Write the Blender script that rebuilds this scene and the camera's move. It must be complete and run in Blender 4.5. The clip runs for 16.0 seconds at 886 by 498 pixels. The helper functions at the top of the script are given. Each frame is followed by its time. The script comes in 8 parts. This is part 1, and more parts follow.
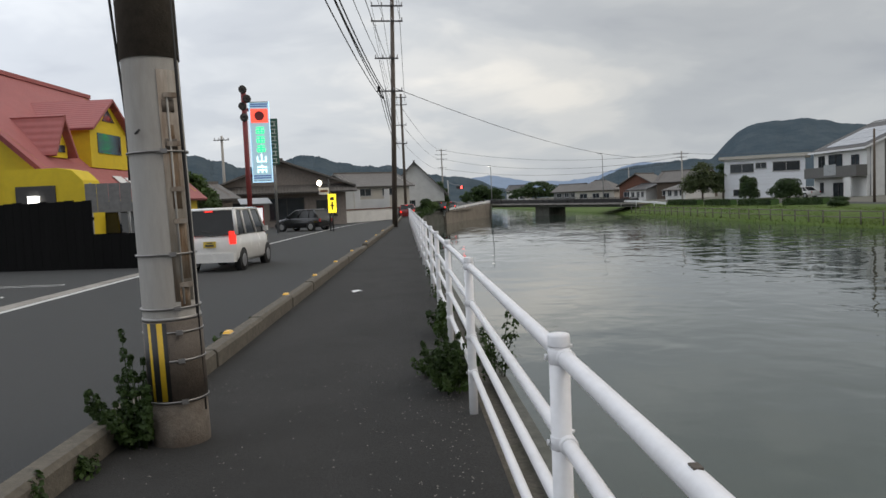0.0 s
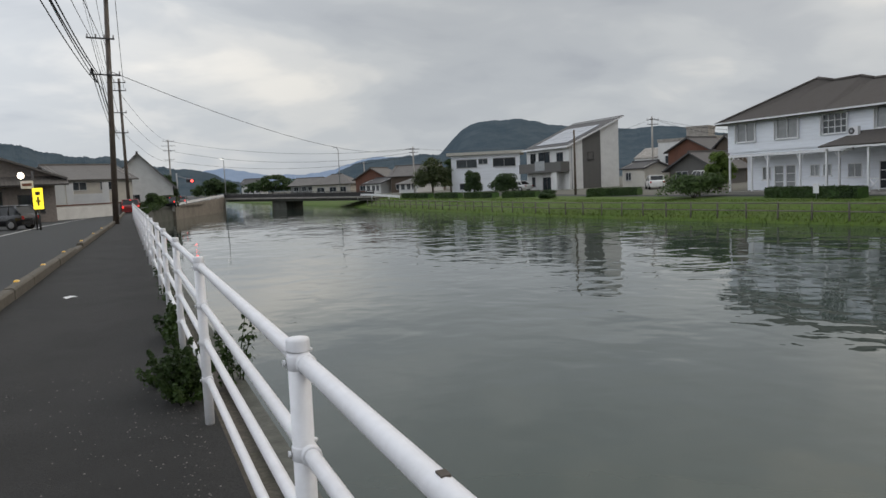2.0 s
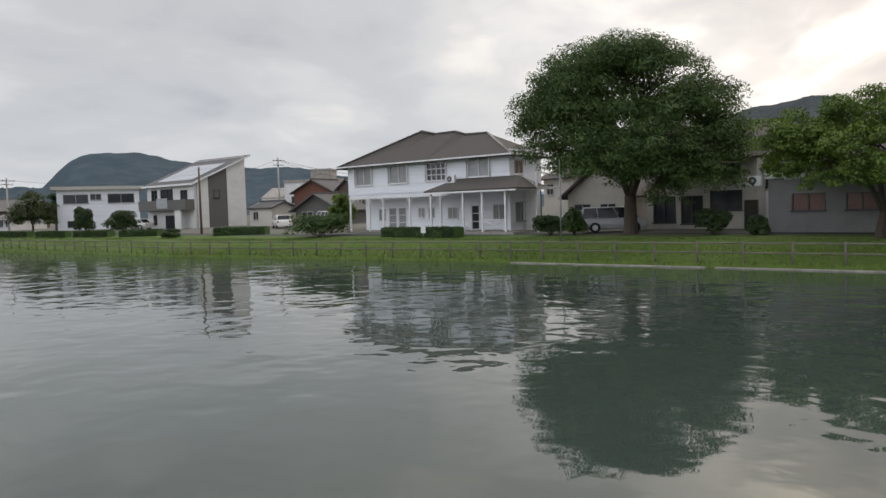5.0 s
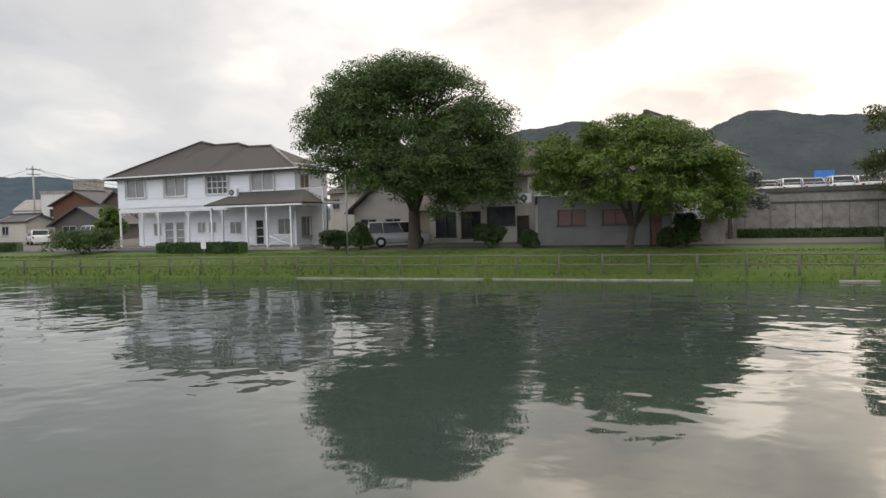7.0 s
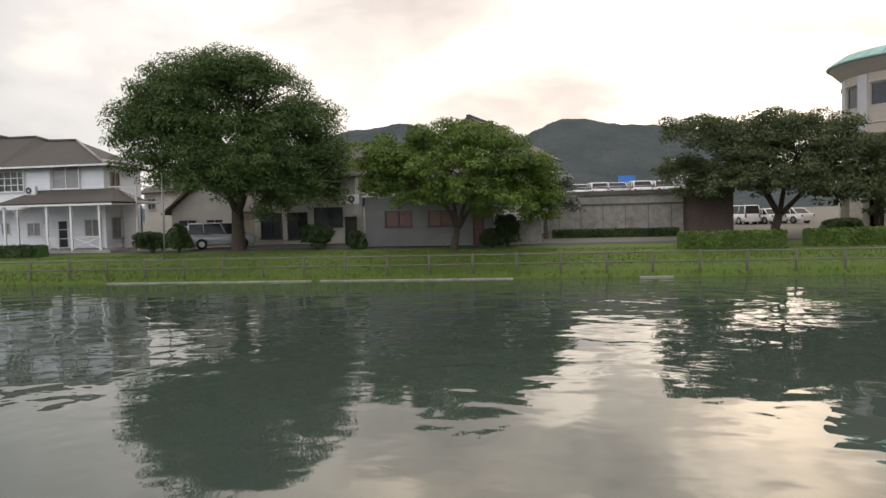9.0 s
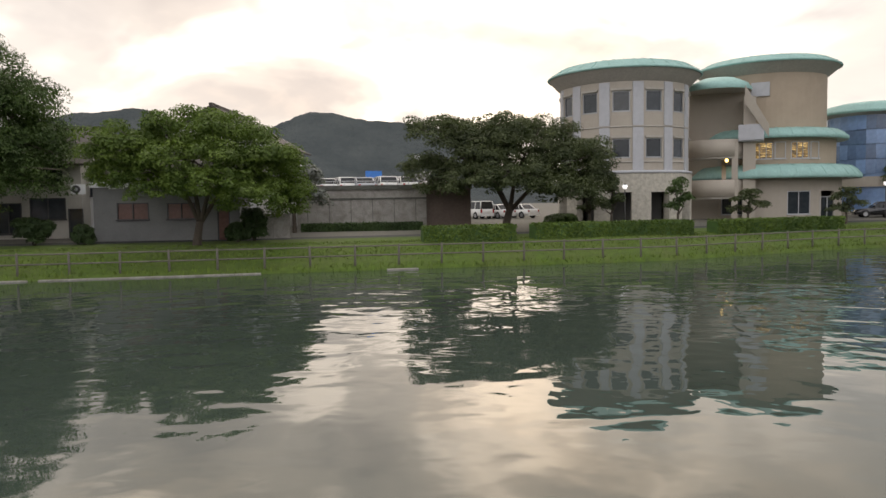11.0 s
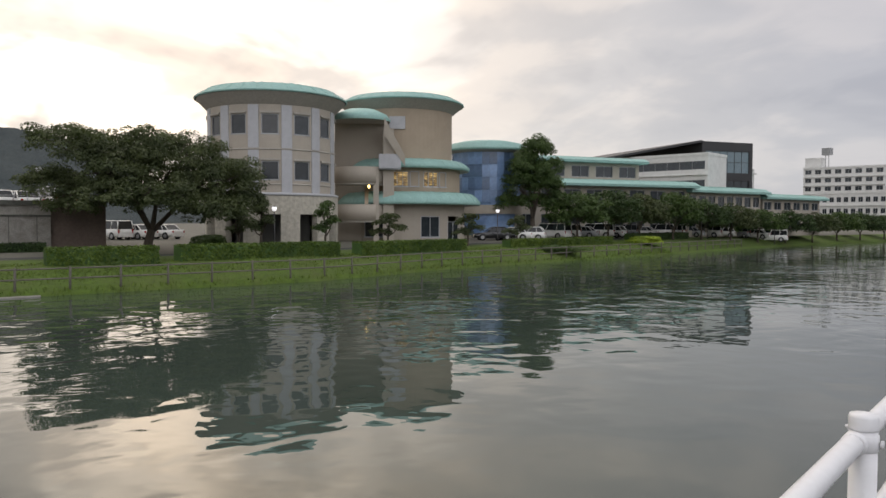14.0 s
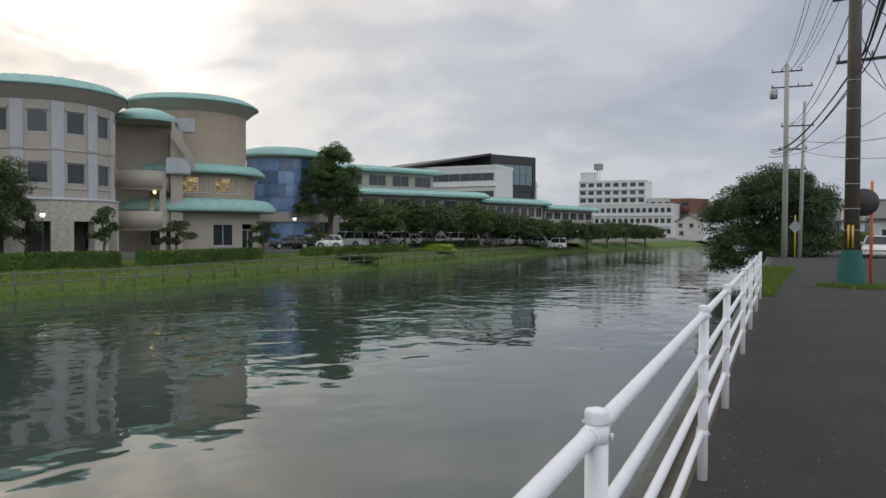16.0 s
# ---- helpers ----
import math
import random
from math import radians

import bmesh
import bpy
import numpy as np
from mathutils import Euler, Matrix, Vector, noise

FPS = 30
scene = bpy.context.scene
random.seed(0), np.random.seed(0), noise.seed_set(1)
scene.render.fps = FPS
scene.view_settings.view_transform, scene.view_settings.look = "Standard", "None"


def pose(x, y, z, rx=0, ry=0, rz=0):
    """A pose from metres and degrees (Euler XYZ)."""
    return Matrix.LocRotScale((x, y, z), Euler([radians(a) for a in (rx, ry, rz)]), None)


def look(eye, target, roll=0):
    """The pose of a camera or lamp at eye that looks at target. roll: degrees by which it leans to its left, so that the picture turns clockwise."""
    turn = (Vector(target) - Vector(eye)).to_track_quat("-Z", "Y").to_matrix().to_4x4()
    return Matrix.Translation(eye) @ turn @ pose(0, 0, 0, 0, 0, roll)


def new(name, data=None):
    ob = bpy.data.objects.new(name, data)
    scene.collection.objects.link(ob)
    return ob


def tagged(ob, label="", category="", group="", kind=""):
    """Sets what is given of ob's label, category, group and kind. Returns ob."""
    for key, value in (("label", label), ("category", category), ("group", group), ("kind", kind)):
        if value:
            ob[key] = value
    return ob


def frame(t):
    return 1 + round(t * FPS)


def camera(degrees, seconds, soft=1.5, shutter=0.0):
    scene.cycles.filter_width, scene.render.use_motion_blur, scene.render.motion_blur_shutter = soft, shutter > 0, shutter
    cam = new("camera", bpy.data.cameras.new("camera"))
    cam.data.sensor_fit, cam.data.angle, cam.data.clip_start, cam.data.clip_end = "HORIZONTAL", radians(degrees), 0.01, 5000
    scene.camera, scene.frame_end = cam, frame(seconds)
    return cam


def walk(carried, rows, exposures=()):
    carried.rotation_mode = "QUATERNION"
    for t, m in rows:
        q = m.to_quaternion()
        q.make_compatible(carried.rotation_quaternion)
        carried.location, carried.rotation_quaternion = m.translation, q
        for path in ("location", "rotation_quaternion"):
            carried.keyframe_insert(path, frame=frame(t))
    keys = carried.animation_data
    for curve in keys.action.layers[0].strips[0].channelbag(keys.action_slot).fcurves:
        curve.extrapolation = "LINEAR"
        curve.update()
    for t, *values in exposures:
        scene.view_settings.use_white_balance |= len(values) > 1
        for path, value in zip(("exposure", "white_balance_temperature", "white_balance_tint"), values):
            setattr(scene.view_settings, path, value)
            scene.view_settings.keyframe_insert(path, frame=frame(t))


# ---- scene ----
cam = camera(61.93, 16.0)
PATH = [
    (0.0, pose(0.000, 0.000, 1.478, 86.30, 2.46, -2.27)),
    (0.5, pose(0.010, 0.015, 1.479, 85.89, 2.95, -6.75)),
    (1.0, pose(0.020, 0.035, 1.479, 85.30, 3.20, -11.90)),
    (1.5, pose(0.025, 0.080, 1.480, 84.91, 2.92, -17.10)),
    (2.0, pose(0.030, 0.115, 1.481, 84.93, 2.55, -22.41)),
    (2.5, pose(0.031, 0.120, 1.482, 85.38, 2.26, -28.34)),
    (3.0, pose(0.032, 0.125, 1.482, 85.72, 2.26, -33.32)),
    (3.5, pose(0.046, 0.113, 1.483, 86.16, 2.40, -37.30)),
    (4.0, pose(0.060, 0.100, 1.484, 86.69, 1.75, -41.59)),
    (4.5, pose(0.061, 0.100, 1.484, 86.66, 1.68, -46.23)),
    (5.0, pose(0.062, 0.100, 1.485, 86.90, 1.68, -50.65)),
    (7.5, pose(0.067, 0.100, 1.498, 87.64, 1.43, -70.74)),
    (8.0, pose(0.068, 0.100, 1.500, 87.69, 1.38, -74.19)),
    (8.5, pose(0.068, 0.100, 1.502, 87.58, 1.47, -77.45)),
    (9.0, pose(0.069, 0.100, 1.505, 87.30, 1.41, -80.40)),
    (9.5, pose(0.070, 0.100, 1.508, 86.88, 1.71, -85.94)),
    (12.0, pose(0.075, 0.100, 1.520, 87.30, -0.25, -108.76)),
    (12.5, pose(0.080, 0.100, 1.523, 87.93, -0.35, -114.24)),
    (13.0, pose(0.085, 0.100, 1.526, 88.09, 0.06, -118.91)),
    (13.5, pose(0.090, 0.098, 1.529, 88.21, -0.18, -122.90)),
    (14.0, pose(0.095, 0.097, 1.532, 87.92, -0.09, -126.38)),
    (14.5, pose(0.100, 0.095, 1.536, 88.05, -0.54, -130.60)),
    (15.0, pose(0.100, 0.065, 1.539, 88.46, -0.47, -134.90)),
    (15.5, pose(0.078, 0.035, 1.542, 88.63, -0.75, -138.12)),
    (16.0, pose(0.033, 0.028, 1.545, 88.59, -0.20, -141.90)),
]
walk(cam, PATH, [(0.0, -0.1, 6550, 10), (2.0, -0.12, 6500, 10), (5.0, 0.18, 6650, 12), (8.0, 0.42, 6950, 13), (9.5, 0.36, 7050, 14), (12.5, 0.12, 7150, 15), (14.5, 0.0, 6750, 13), (16.0, -0.05, 6450, 11)])

# ---- light: overcast evening, sun low behind the clouds over the far bank ----
SUN_AZ = radians(-104)
SUN_EL = radians(52)


def bearing(az, el):
    return Vector((-math.sin(az) * math.cos(el), math.cos(az) * math.cos(el), math.sin(el)))


SUN_DIR = bearing(SUN_AZ, SUN_EL)
THIN_CLOUD = bearing(radians(-97), radians(25))
# unseen bright sky in the east, added as fill for walls facing the path
EAST_FILL = bearing(radians(75), radians(35))
SOUTH_CLOUD = bearing(radians(-168), radians(22))


class Nodes:
    """A short way to write node trees."""

    def __init__(self, tree):
        self.tree = tree

    def __call__(self, kind, inputs=(), **settings):
        n = self.tree.nodes.new("ShaderNode" + kind)
        for k, val in settings.items():
            setattr(n, k, val)
        for k, val in dict(inputs).items():
            if isinstance(val, bpy.types.NodeSocket):
                self.tree.links.new(val, n.inputs[k])
            else:
                n.inputs[k].default_value = val
        return n

    def math(self, op, a, b=0.0, c=0.0):
        return self("Math", {0: a, 1: b, 2: c}, operation=op).outputs[0]

    def mix(self, fac, a, b, blend="MIX"):
        n = self("Mix", {0: fac, 6: a, 7: b}, data_type="RGBA", blend_type=blend)
        return n.outputs[2]

    def ramp(self, fac, stops, smooth=False):
        n = self("ValToRGB", {0: fac})
        r = n.color_ramp
        r.interpolation = "EASE" if smooth else "LINEAR"
        while len(r.elements) < len(stops):
            r.elements.new(0.5)
        for e, (at, col) in zip(r.elements, stops):
            e.position = at
            e.color = (*col, 1) if len(col) == 3 else col
        return n.outputs[0]

    def noise(self, vec, scale, detail=3.0, rough=0.55, dist=0.0):
        return self("TexNoise", {"Vector": vec, "Scale": scale, "Detail": detail, "Roughness": rough, "Distortion": dist}).outputs[0]


def grey(x):
    return (x, x, x)


world = bpy.data.worlds.new("evening_sky")
scene.world = world
world.use_nodes = True
world.node_tree.nodes.clear()
N = Nodes(world.node_tree)
direction = N("TexCoord").outputs["Generated"]
sep = N("SeparateXYZ", {0: direction})
height = N.math("MAXIMUM", sep.outputs[2], 0.0)
depth = N.math("ADD", height, 0.30)
plane = N("CombineXYZ", {0: N.math("DIVIDE", sep.outputs[0], depth), 1: N.math("DIVIDE", sep.outputs[1], depth), 2: 0.35}).outputs[0]
sheet = N("Mapping", {"Vector": plane, "Rotation": (0, 0, radians(25)), "Scale": (0.9, 1.1, 1)}).outputs[0]
big = N.noise(sheet, 1.15, 3.0, 0.5, 0.35)
fine = N.noise(sheet, 3.4, 4.0, 0.55, 0.35)
cover = N.math("ADD", N.math("MULTIPLY", big, 0.7), N.math("MULTIPLY", fine, 0.3))
cloud = N.ramp(cover, [(0.32, (0.48, 0.50, 0.54)), (0.44, (0.60, 0.62, 0.645)), (0.52, (0.70, 0.715, 0.725)), (0.60, (0.86, 0.85, 0.825)), (0.70, (1.08, 1.03, 0.95))], True)
toward = N("VectorMath", {0: direction, 1: tuple(THIN_CLOUD)}, operation="DOT_PRODUCT").outputs["Value"]
glow = N.math("POWER", N.math("MAXIMUM", N.math("MULTIPLY_ADD", toward, 0.5, 0.5), 0.0), 18.0)
warm = N.mix(glow, (0.885, 0.89, 0.88, 1), (3.5, 3.15, 2.78, 1))
# added fill: the sky out of view brightens towards the east
behind = N("VectorMath", {0: direction, 1: tuple(EAST_FILL)}, operation="DOT_PRODUCT").outputs["Value"]
pale = N.math("POWER", N.math("MAXIMUM", behind, 0.0), 1.5)
warm = N.mix(pale, warm, (2.05, 2.12, 2.26, 1))
dusk = N("VectorMath", {0: direction, 1: tuple(SOUTH_CLOUD)}, operation="DOT_PRODUCT").outputs["Value"]
dusk = N.math("POWER", N.math("MAXIMUM", dusk, 0.0), 9.0)
warm = N.mix(dusk, warm, (0.66, 0.69, 0.79, 1))
lit = N.mix(1.0, cloud, warm, "MULTIPLY")
veil = N.noise(N("Mapping", {"Vector": plane, "Location": (5.4, 0.6, 0), "Rotation": (0, 0, radians(-20)), "Scale": (1.0, 0.9, 1)}).outputs[0], 2.3, 4.0, 0.5, 0.3)
grey_cloud = N.ramp(veil, [(0.36, (0.42, 0.41, 0.415)), (0.48, (0.55, 0.54, 0.53)), (0.60, (1.0, 0.98, 0.94))], True)
lit = N.mix(N.math("MINIMUM", N.math("MULTIPLY", glow, 1.7), 1.0), lit, N.mix(1.0, lit, grey_cloud, "MULTIPLY"))
low = N.math("POWER", N.math("SUBTRACT", 1.0, height), 9.0)
lit = N.mix(N.math("MULTIPLY", low, 0.5), lit, N.mix(glow, (0.52, 0.575, 0.67, 1), (1.02, 0.93, 0.80, 1)))
below = N.math("LESS_THAN", sep.outputs[2], -0.02)
sky = N("TexSky", sky_type="NISHITA", sun_disc=False, sun_elevation=SUN_EL, sun_rotation=-SUN_AZ)
clear = N.mix(1.0, sky.outputs[0], (0.07, 0.07, 0.07, 1), "MULTIPLY")
lit = N.mix(0.9, clear, lit)
lit = N.mix(below, lit, (0.10, 0.11, 0.10, 1))
back = N("Background", {0: lit, 1: 1.0})
world.node_tree.links.new(back.outputs[0], N("OutputWorld").inputs[0])

sun = new("sun", bpy.data.lights.new("sun", "SUN"))
sun.data.energy, sun.data.angle, sun.data.color = 0.6, radians(30), (1.0, 0.95, 0.88)
sun.matrix_world = look((0, 0, 60), Vector((0, 0, 60)) - SUN_DIR)


# ---- materials ----
def material(name, base, rough=0.7, metal=0.0, scale=6.0, vary=0.25, stain=0.15, stain_scale=0.6, stain_col=None,
             bump=0.15, bump_scale=40.0, emit=None, spec=0.5, per_object=0.0, per_island=0.0, stretch=(1, 1, 1), coat=0.0):
    m = bpy.data.materials.new(name)
    m.use_nodes = True
    t = m.node_tree
    t.nodes.clear()
    n = Nodes(t)
    co = n("TexCoord").outputs["Object"]
    if stretch != (1, 1, 1):
        co = n("Mapping", {"Vector": co, "Scale": stretch}).outputs[0]
    g = n.noise(co, scale, 5.0, 0.6)
    col = n.mix(n.math("MULTIPLY_ADD", g, 2.0, -0.5), tuple(max(0, x * (1 - vary)) for x in base) + (1,), tuple(min(1, x * (1 + vary)) for x in base) + (1,))
    if stain:
        s = n.ramp(n.noise(co, stain_scale, 6.0, 0.65, 0.4), [(0.42, (0, 0, 0)), (0.68, (1, 1, 1))])
        sc = stain_col or tuple(x * 0.55 for x in base)
        col = n.mix(n.math("MULTIPLY", s, stain), col, (*sc, 1))
    if per_object:
        r = n("ObjectInfo").outputs["Random"]
        col = n.mix(1.0, col, n.ramp(r, [(0, grey(1 - per_object)), (1, grey(1 + per_object))]), "MULTIPLY")
    if per_island:
        r = n("NewGeometry").outputs["Random Per Island"]
        col = n.mix(1.0, col, n.ramp(r, [(0, (1 - per_island, 1 - per_island * 0.9, 1 - per_island)), (1, (1 + per_island, 1 + per_island, 1 + per_island * 0.7))]), "MULTIPLY")
    ins = {"Base Color": col, "Metallic": metal, "Specular IOR Level": spec,
           "Roughness": n.math("MULTIPLY_ADD", g, 0.2, max(0.0, rough - 0.1)), "Coat Weight": coat}
    if bump:
        ins["Normal"] = n("Bump", {"Strength": bump, "Distance": 0.02, "Height": n.noise(co, bump_scale, 4.0, 0.6)}).outputs[0]
    if emit:
        ins["Emission Color"], ins["Emission Strength"] = (*emit[0], 1), emit[1]
    b = n("BsdfPrincipled", ins)
    t.links.new(b.outputs[0], n("OutputMaterial").inputs[0])
    return m


def glowing(name, colour, strength):
    m = bpy.data.materials.new(name)
    m.use_nodes = True
    m.node_tree.nodes.clear()
    n = Nodes(m.node_tree)
    e = n("BsdfPrincipled", {"Base Color": (*colour, 1), "Roughness": 0.3, "Emission Color": (*colour, 1), "Emission Strength": strength})
    m.node_tree.links.new(e.outputs[0], n("OutputMaterial").inputs[0])
    return m


ASPHALT_WALK = material("worn_dark_asphalt_path", (0.035, 0.034, 0.032), 0.92, scale=55, vary=0.65, stain=0.8, stain_scale=0.8, stain_col=(0.020, 0.020, 0.018), bump=0.9, bump_scale=110)
ASPHALT_ROAD = material("grey_road_asphalt", (0.044, 0.046, 0.046), 0.9, scale=70, vary=0.3, stain=0.4, stain_scale=0.35, stain_col=(0.042, 0.042, 0.044), bump=0.5, bump_scale=120)
CONCRETE = material("weathered_concrete", (0.34, 0.32, 0.29), 0.9, scale=14, vary=0.3, stain=0.6, stain_scale=1.4, stain_col=(0.12, 0.105, 0.085), bump=0.4, bump_scale=45)
CONCRETE_DARK = material("dark_damp_concrete", (0.11, 0.11, 0.095), 0.9, scale=9, vary=0.4, stain=0.6, stain_scale=1.0, stain_col=(0.05, 0.055, 0.04), bump=0.4, bump_scale=30)
POLE_CONCRETE = material("utility_pole_concrete", (0.40, 0.385, 0.36), 0.85, scale=9, vary=0.1, stain=0.45, stain_scale=1.6, stain_col=(0.24, 0.20, 0.155), bump=0.15, bump_scale=70, stretch=(2.2, 2.2, 0.5))
POLE_RUST = material("rust_streaked_concrete", (0.33, 0.30, 0.26), 0.9, scale=9, vary=0.3, stain=0.95, stain_scale=2.4, stain_col=(0.15, 0.09, 0.05), bump=0.2, bump_scale=50, stretch=(3, 3, 0.5))
CONCRETE_KERB = material("dirty_kerb_concrete", (0.128, 0.113, 0.090), 0.92, scale=16, vary=0.35, stain=0.65, stain_scale=2.2, stain_col=(0.075, 0.066, 0.052), bump=0.5, bump_scale=50)
POLE_DARK = material("dark_pole_sheath", (0.080, 0.064, 0.050), 0.6, scale=20, vary=0.3, stain=0.5, stain_scale=3, stain_col=(0.14, 0.11, 0.085), bump=0.2, bump_scale=50)
WHITE_PAINT = material("white_rail_paint", (0.80, 0.80, 0.82), 0.38, scale=25, vary=0.05, stain=0.12, stain_scale=9, stain_col=(0.40, 0.38, 0.34), bump=0.06, bump_scale=30)
ROAD_WHITE = material("worn_white_road_paint", (0.62, 0.62, 0.60), 0.8, scale=40, vary=0.2, stain=0.4, stain_scale=5, stain_col=(0.3, 0.3, 0.3), bump=0.3, bump_scale=90)
GRASS_MAT = material("short_lawn_ground", (0.066, 0.114, 0.011), 0.95, scale=3, vary=0.35, stain=0.45, stain_scale=0.35, stain_col=(0.095, 0.108, 0.03), bump=0.8, bump_scale=14)
DIRT = material("gravel_ground", (0.125, 0.118, 0.10), 0.95, scale=8, vary=0.3, stain=0.4, stain_scale=0.2, stain_col=(0.10, 0.11, 0.06), bump=0.4, bump_scale=20)
BLADE = material("grass_blades", (0.098, 0.155, 0.017), 0.8, scale=2, vary=0.3, stain=0.4, stain_scale=0.5, stain_col=(0.14, 0.15, 0.04), bump=0, per_island=0.35)
HEDGE = material("clipped_hedge_leaves", (0.045, 0.095, 0.02), 0.7, scale=4, vary=0.4, stain=0, bump=0, per_island=0.45)


def water_material():
    m = bpy.data.materials.new("still_river_water")
    m.use_nodes = True
    m.node_tree.nodes.clear()
    n = Nodes(m.node_tree)
    co = n("TexCoord").outputs["Object"]
    gust = n.ramp(n.noise(n("Mapping", {"Vector": co, "Scale": (0.055, 0.030, 1)}).outputs[0], 1.0, 2.0, 0.5), [(0.42, (0.10, 0.10, 0.10)), (0.62, (1, 1, 1))], True)
    swell = n.noise(co, 0.28, 1.0, 0.4, 0.3)
    a = n.noise(n("Mapping", {"Vector": co, "Rotation": (0, 0, radians(12)), "Scale": (1.0, 0.8, 1)}).outputs[0], 0.75, 1.0, 0.35, 0.5)
    b = n.noise(n("Mapping", {"Vector": co, "Location": (7, 3, 0)}).outputs[0], 1.9, 1.5, 0.4, 0.3)
    sheltered = n("MapRange", {0: n("SeparateXYZ", {0: co}).outputs[0], 1: 2.0, 2: 21.0, 3: 0.22, 4: 1.0}, interpolation_type="SMOOTHSTEP").outputs[0]
    chop = n.math("MULTIPLY", n.math("MULTIPLY_ADD", b, 0.34, n.math("MULTIPLY", a, 1.45)), n.math("MULTIPLY", n.math("MULTIPLY_ADD", gust, 1.35, 0.5), sheltered))
    h = n.math("ADD", n.math("MULTIPLY", swell, 1.2), chop)
    bump = n("Bump", {"Strength": 0.5, "Distance": 0.058, "Height": h}).outputs[0]
    p = n("BsdfPrincipled", {"Base Color": (0.044, 0.061, 0.051, 1), "Roughness": 0.012, "IOR": 1.45, "Specular IOR Level": 0.5, "Normal": bump})
    m.node_tree.links.new(p.outputs[0], n("OutputMaterial").inputs[0])
    return m


WATER = water_material()


# ---- mesh helpers ----
class Solid:
    """Collects faces for one mesh."""

    def __init__(self):
        self.v, self.f, self.smooth = [], [], []

    def add(self, verts, faces, smooth=False, m=None):
        o = len(self.v)
        self.v += [tuple(m @ Vector(p)) for p in verts] if m else [tuple(p) for p in verts]
        self.f += [tuple(i + o for i in f) for f in faces]
        self.smooth += [smooth] * len(faces)
        return self

    def box(self, x0, x1, y0, y1, z0, z1, m=None, bevel=0.0):
        if bevel:
            b = min(bevel, (x1 - x0) * 0.3, (y1 - y0) * 0.3)
            ring = [(x0 + b, y0), (x1 - b, y0), (x1, y0 + b), (x1, y1 - b), (x1 - b, y1), (x0 + b, y1), (x0, y1 - b), (x0, y0 + b)]
            return self.prism(ring, z0, z1, m)
        vs = [(x, y, z) for z in (z0, z1) for x, y in ((x0, y0), (x1, y0), (x1, y1), (x0, y1))]
        return self.add(vs, [(3, 2, 1, 0), (4, 5, 6, 7), (0, 1, 5, 4), (1, 2, 6, 5), (2, 3, 7, 6), (3, 0, 4, 7)], False, m)

    def prism(self, ring, z0, z1, m=None, scale_top=1.0):
        n = len(ring)
        cx, cy = sum(p[0] for p in ring) / n, sum(p[1] for p in ring) / n
        top = [(cx + (x - cx) * scale_top, cy + (y - cy) * scale_top, z1) for x, y in ring]
        return self.add([(x, y, z0) for x, y in ring] + top,
                        [tuple(range(n - 1, -1, -1)), tuple(range(n, 2 * n))] + [(i, (i + 1) % n, n + (i + 1) % n, n + i) for i in range(n)], False, m)

    def poly(self, pts, thick, m=None):
        """A flat polygon given in 3D, thickened along its normal."""
        a, b, c = (Vector(p) for p in pts[:3])
        nrm = (b - a).cross(c - b).normalized() * thick
        n = len(pts)
        return self.add(list(pts) + [tuple(Vector(p) - nrm) for p in pts],
                        [tuple(range(n)), tuple(range(2 * n - 1, n - 1, -1))] + [(n + i, n + (i + 1) % n, (i + 1) % n, i) for i in range(n)], False, m)

    def tube(self, pts, radii, n=8, cap=True, m=None):
        pts = [Vector(p) for p in pts]
        if not isinstance(radii, (list, tuple)):
            radii = [radii] * len(pts)
        vs, fs = [], []
        ref = None
        for i, p in enumerate(pts):
            d = (pts[min(i + 1, len(pts) - 1)] - pts[max(i - 1, 0)]).normalized()
            if ref is None:
                ref = Vector((1, 0, 0)) if abs(d.x) < 0.8 else Vector((0, 1, 0))
            side = (ref - d * ref.dot(d)).normalized()
            ref = side
            up = d.cross(side)
            for k in range(n):
                a = 2 * math.pi * k / n
                vs.append(p + (side * math.cos(a) + up * math.sin(a)) * radii[i])
        for i in range(len(pts) - 1):
            for k in range(n):
                fs.append((i * n + k, i * n + (k + 1) % n, (i + 1) * n + (k + 1) % n, (i + 1) * n + k))
        self.add(vs, fs, True, m)
        if cap:
            o = len(self.v) - len(vs)
            self.f += [tuple(o + k for k in range(n - 1, -1, -1)), tuple(o + (len(pts) - 1) * n + k for k in range(n))]
            self.smooth += [False, False]
        return self

    def lathe(self, profile, n=24, m=None, arc=(0.0, 2 * math.pi)):
        """profile: (radius, z) from below upwards, turned round z."""
        full = abs(arc[1] - arc[0] - 2 * math.pi) < 1e-6
        k = n if full else n + 1
        vs = [(r * math.cos(arc[0] + (arc[1] - arc[0]) * i / n), r * math.sin(arc[0] + (arc[1] - arc[0]) * i / n), z) for r, z in profile for i in range(k)]
        fs = [(j * k + i, j * k + (i + 1) % k, (j + 1) * k + (i + 1) % k, (j + 1) * k + i) for j in range(len(profile) - 1) for i in range(n)]
        return self.add(vs, fs, True, m)

    def mesh(self, name, mat):
        me = bpy.data.meshes.new(name)
        me.from_pydata(self.v, [], self.f)
        me.polygons.foreach_set("use_smooth", self.smooth)
        me.materials.append(mat)
        me.update()
        return me


def part(name, solid, mat, parent=None, label="", m=None):
    ob = new(name, solid.mesh(name, mat) if isinstance(solid, Solid) else solid)
    if parent is not None:
        ob.parent = parent
    if m is not None:
        ob.matrix_basis = m
    if label:
        tagged(ob, label)
    return ob


def thing(name, m, label, category, group="", kind=""):
    e = new(name)
    e.empty_display_size = 0.3
    e.matrix_basis = m
    return tagged(e, label, category, group, kind)


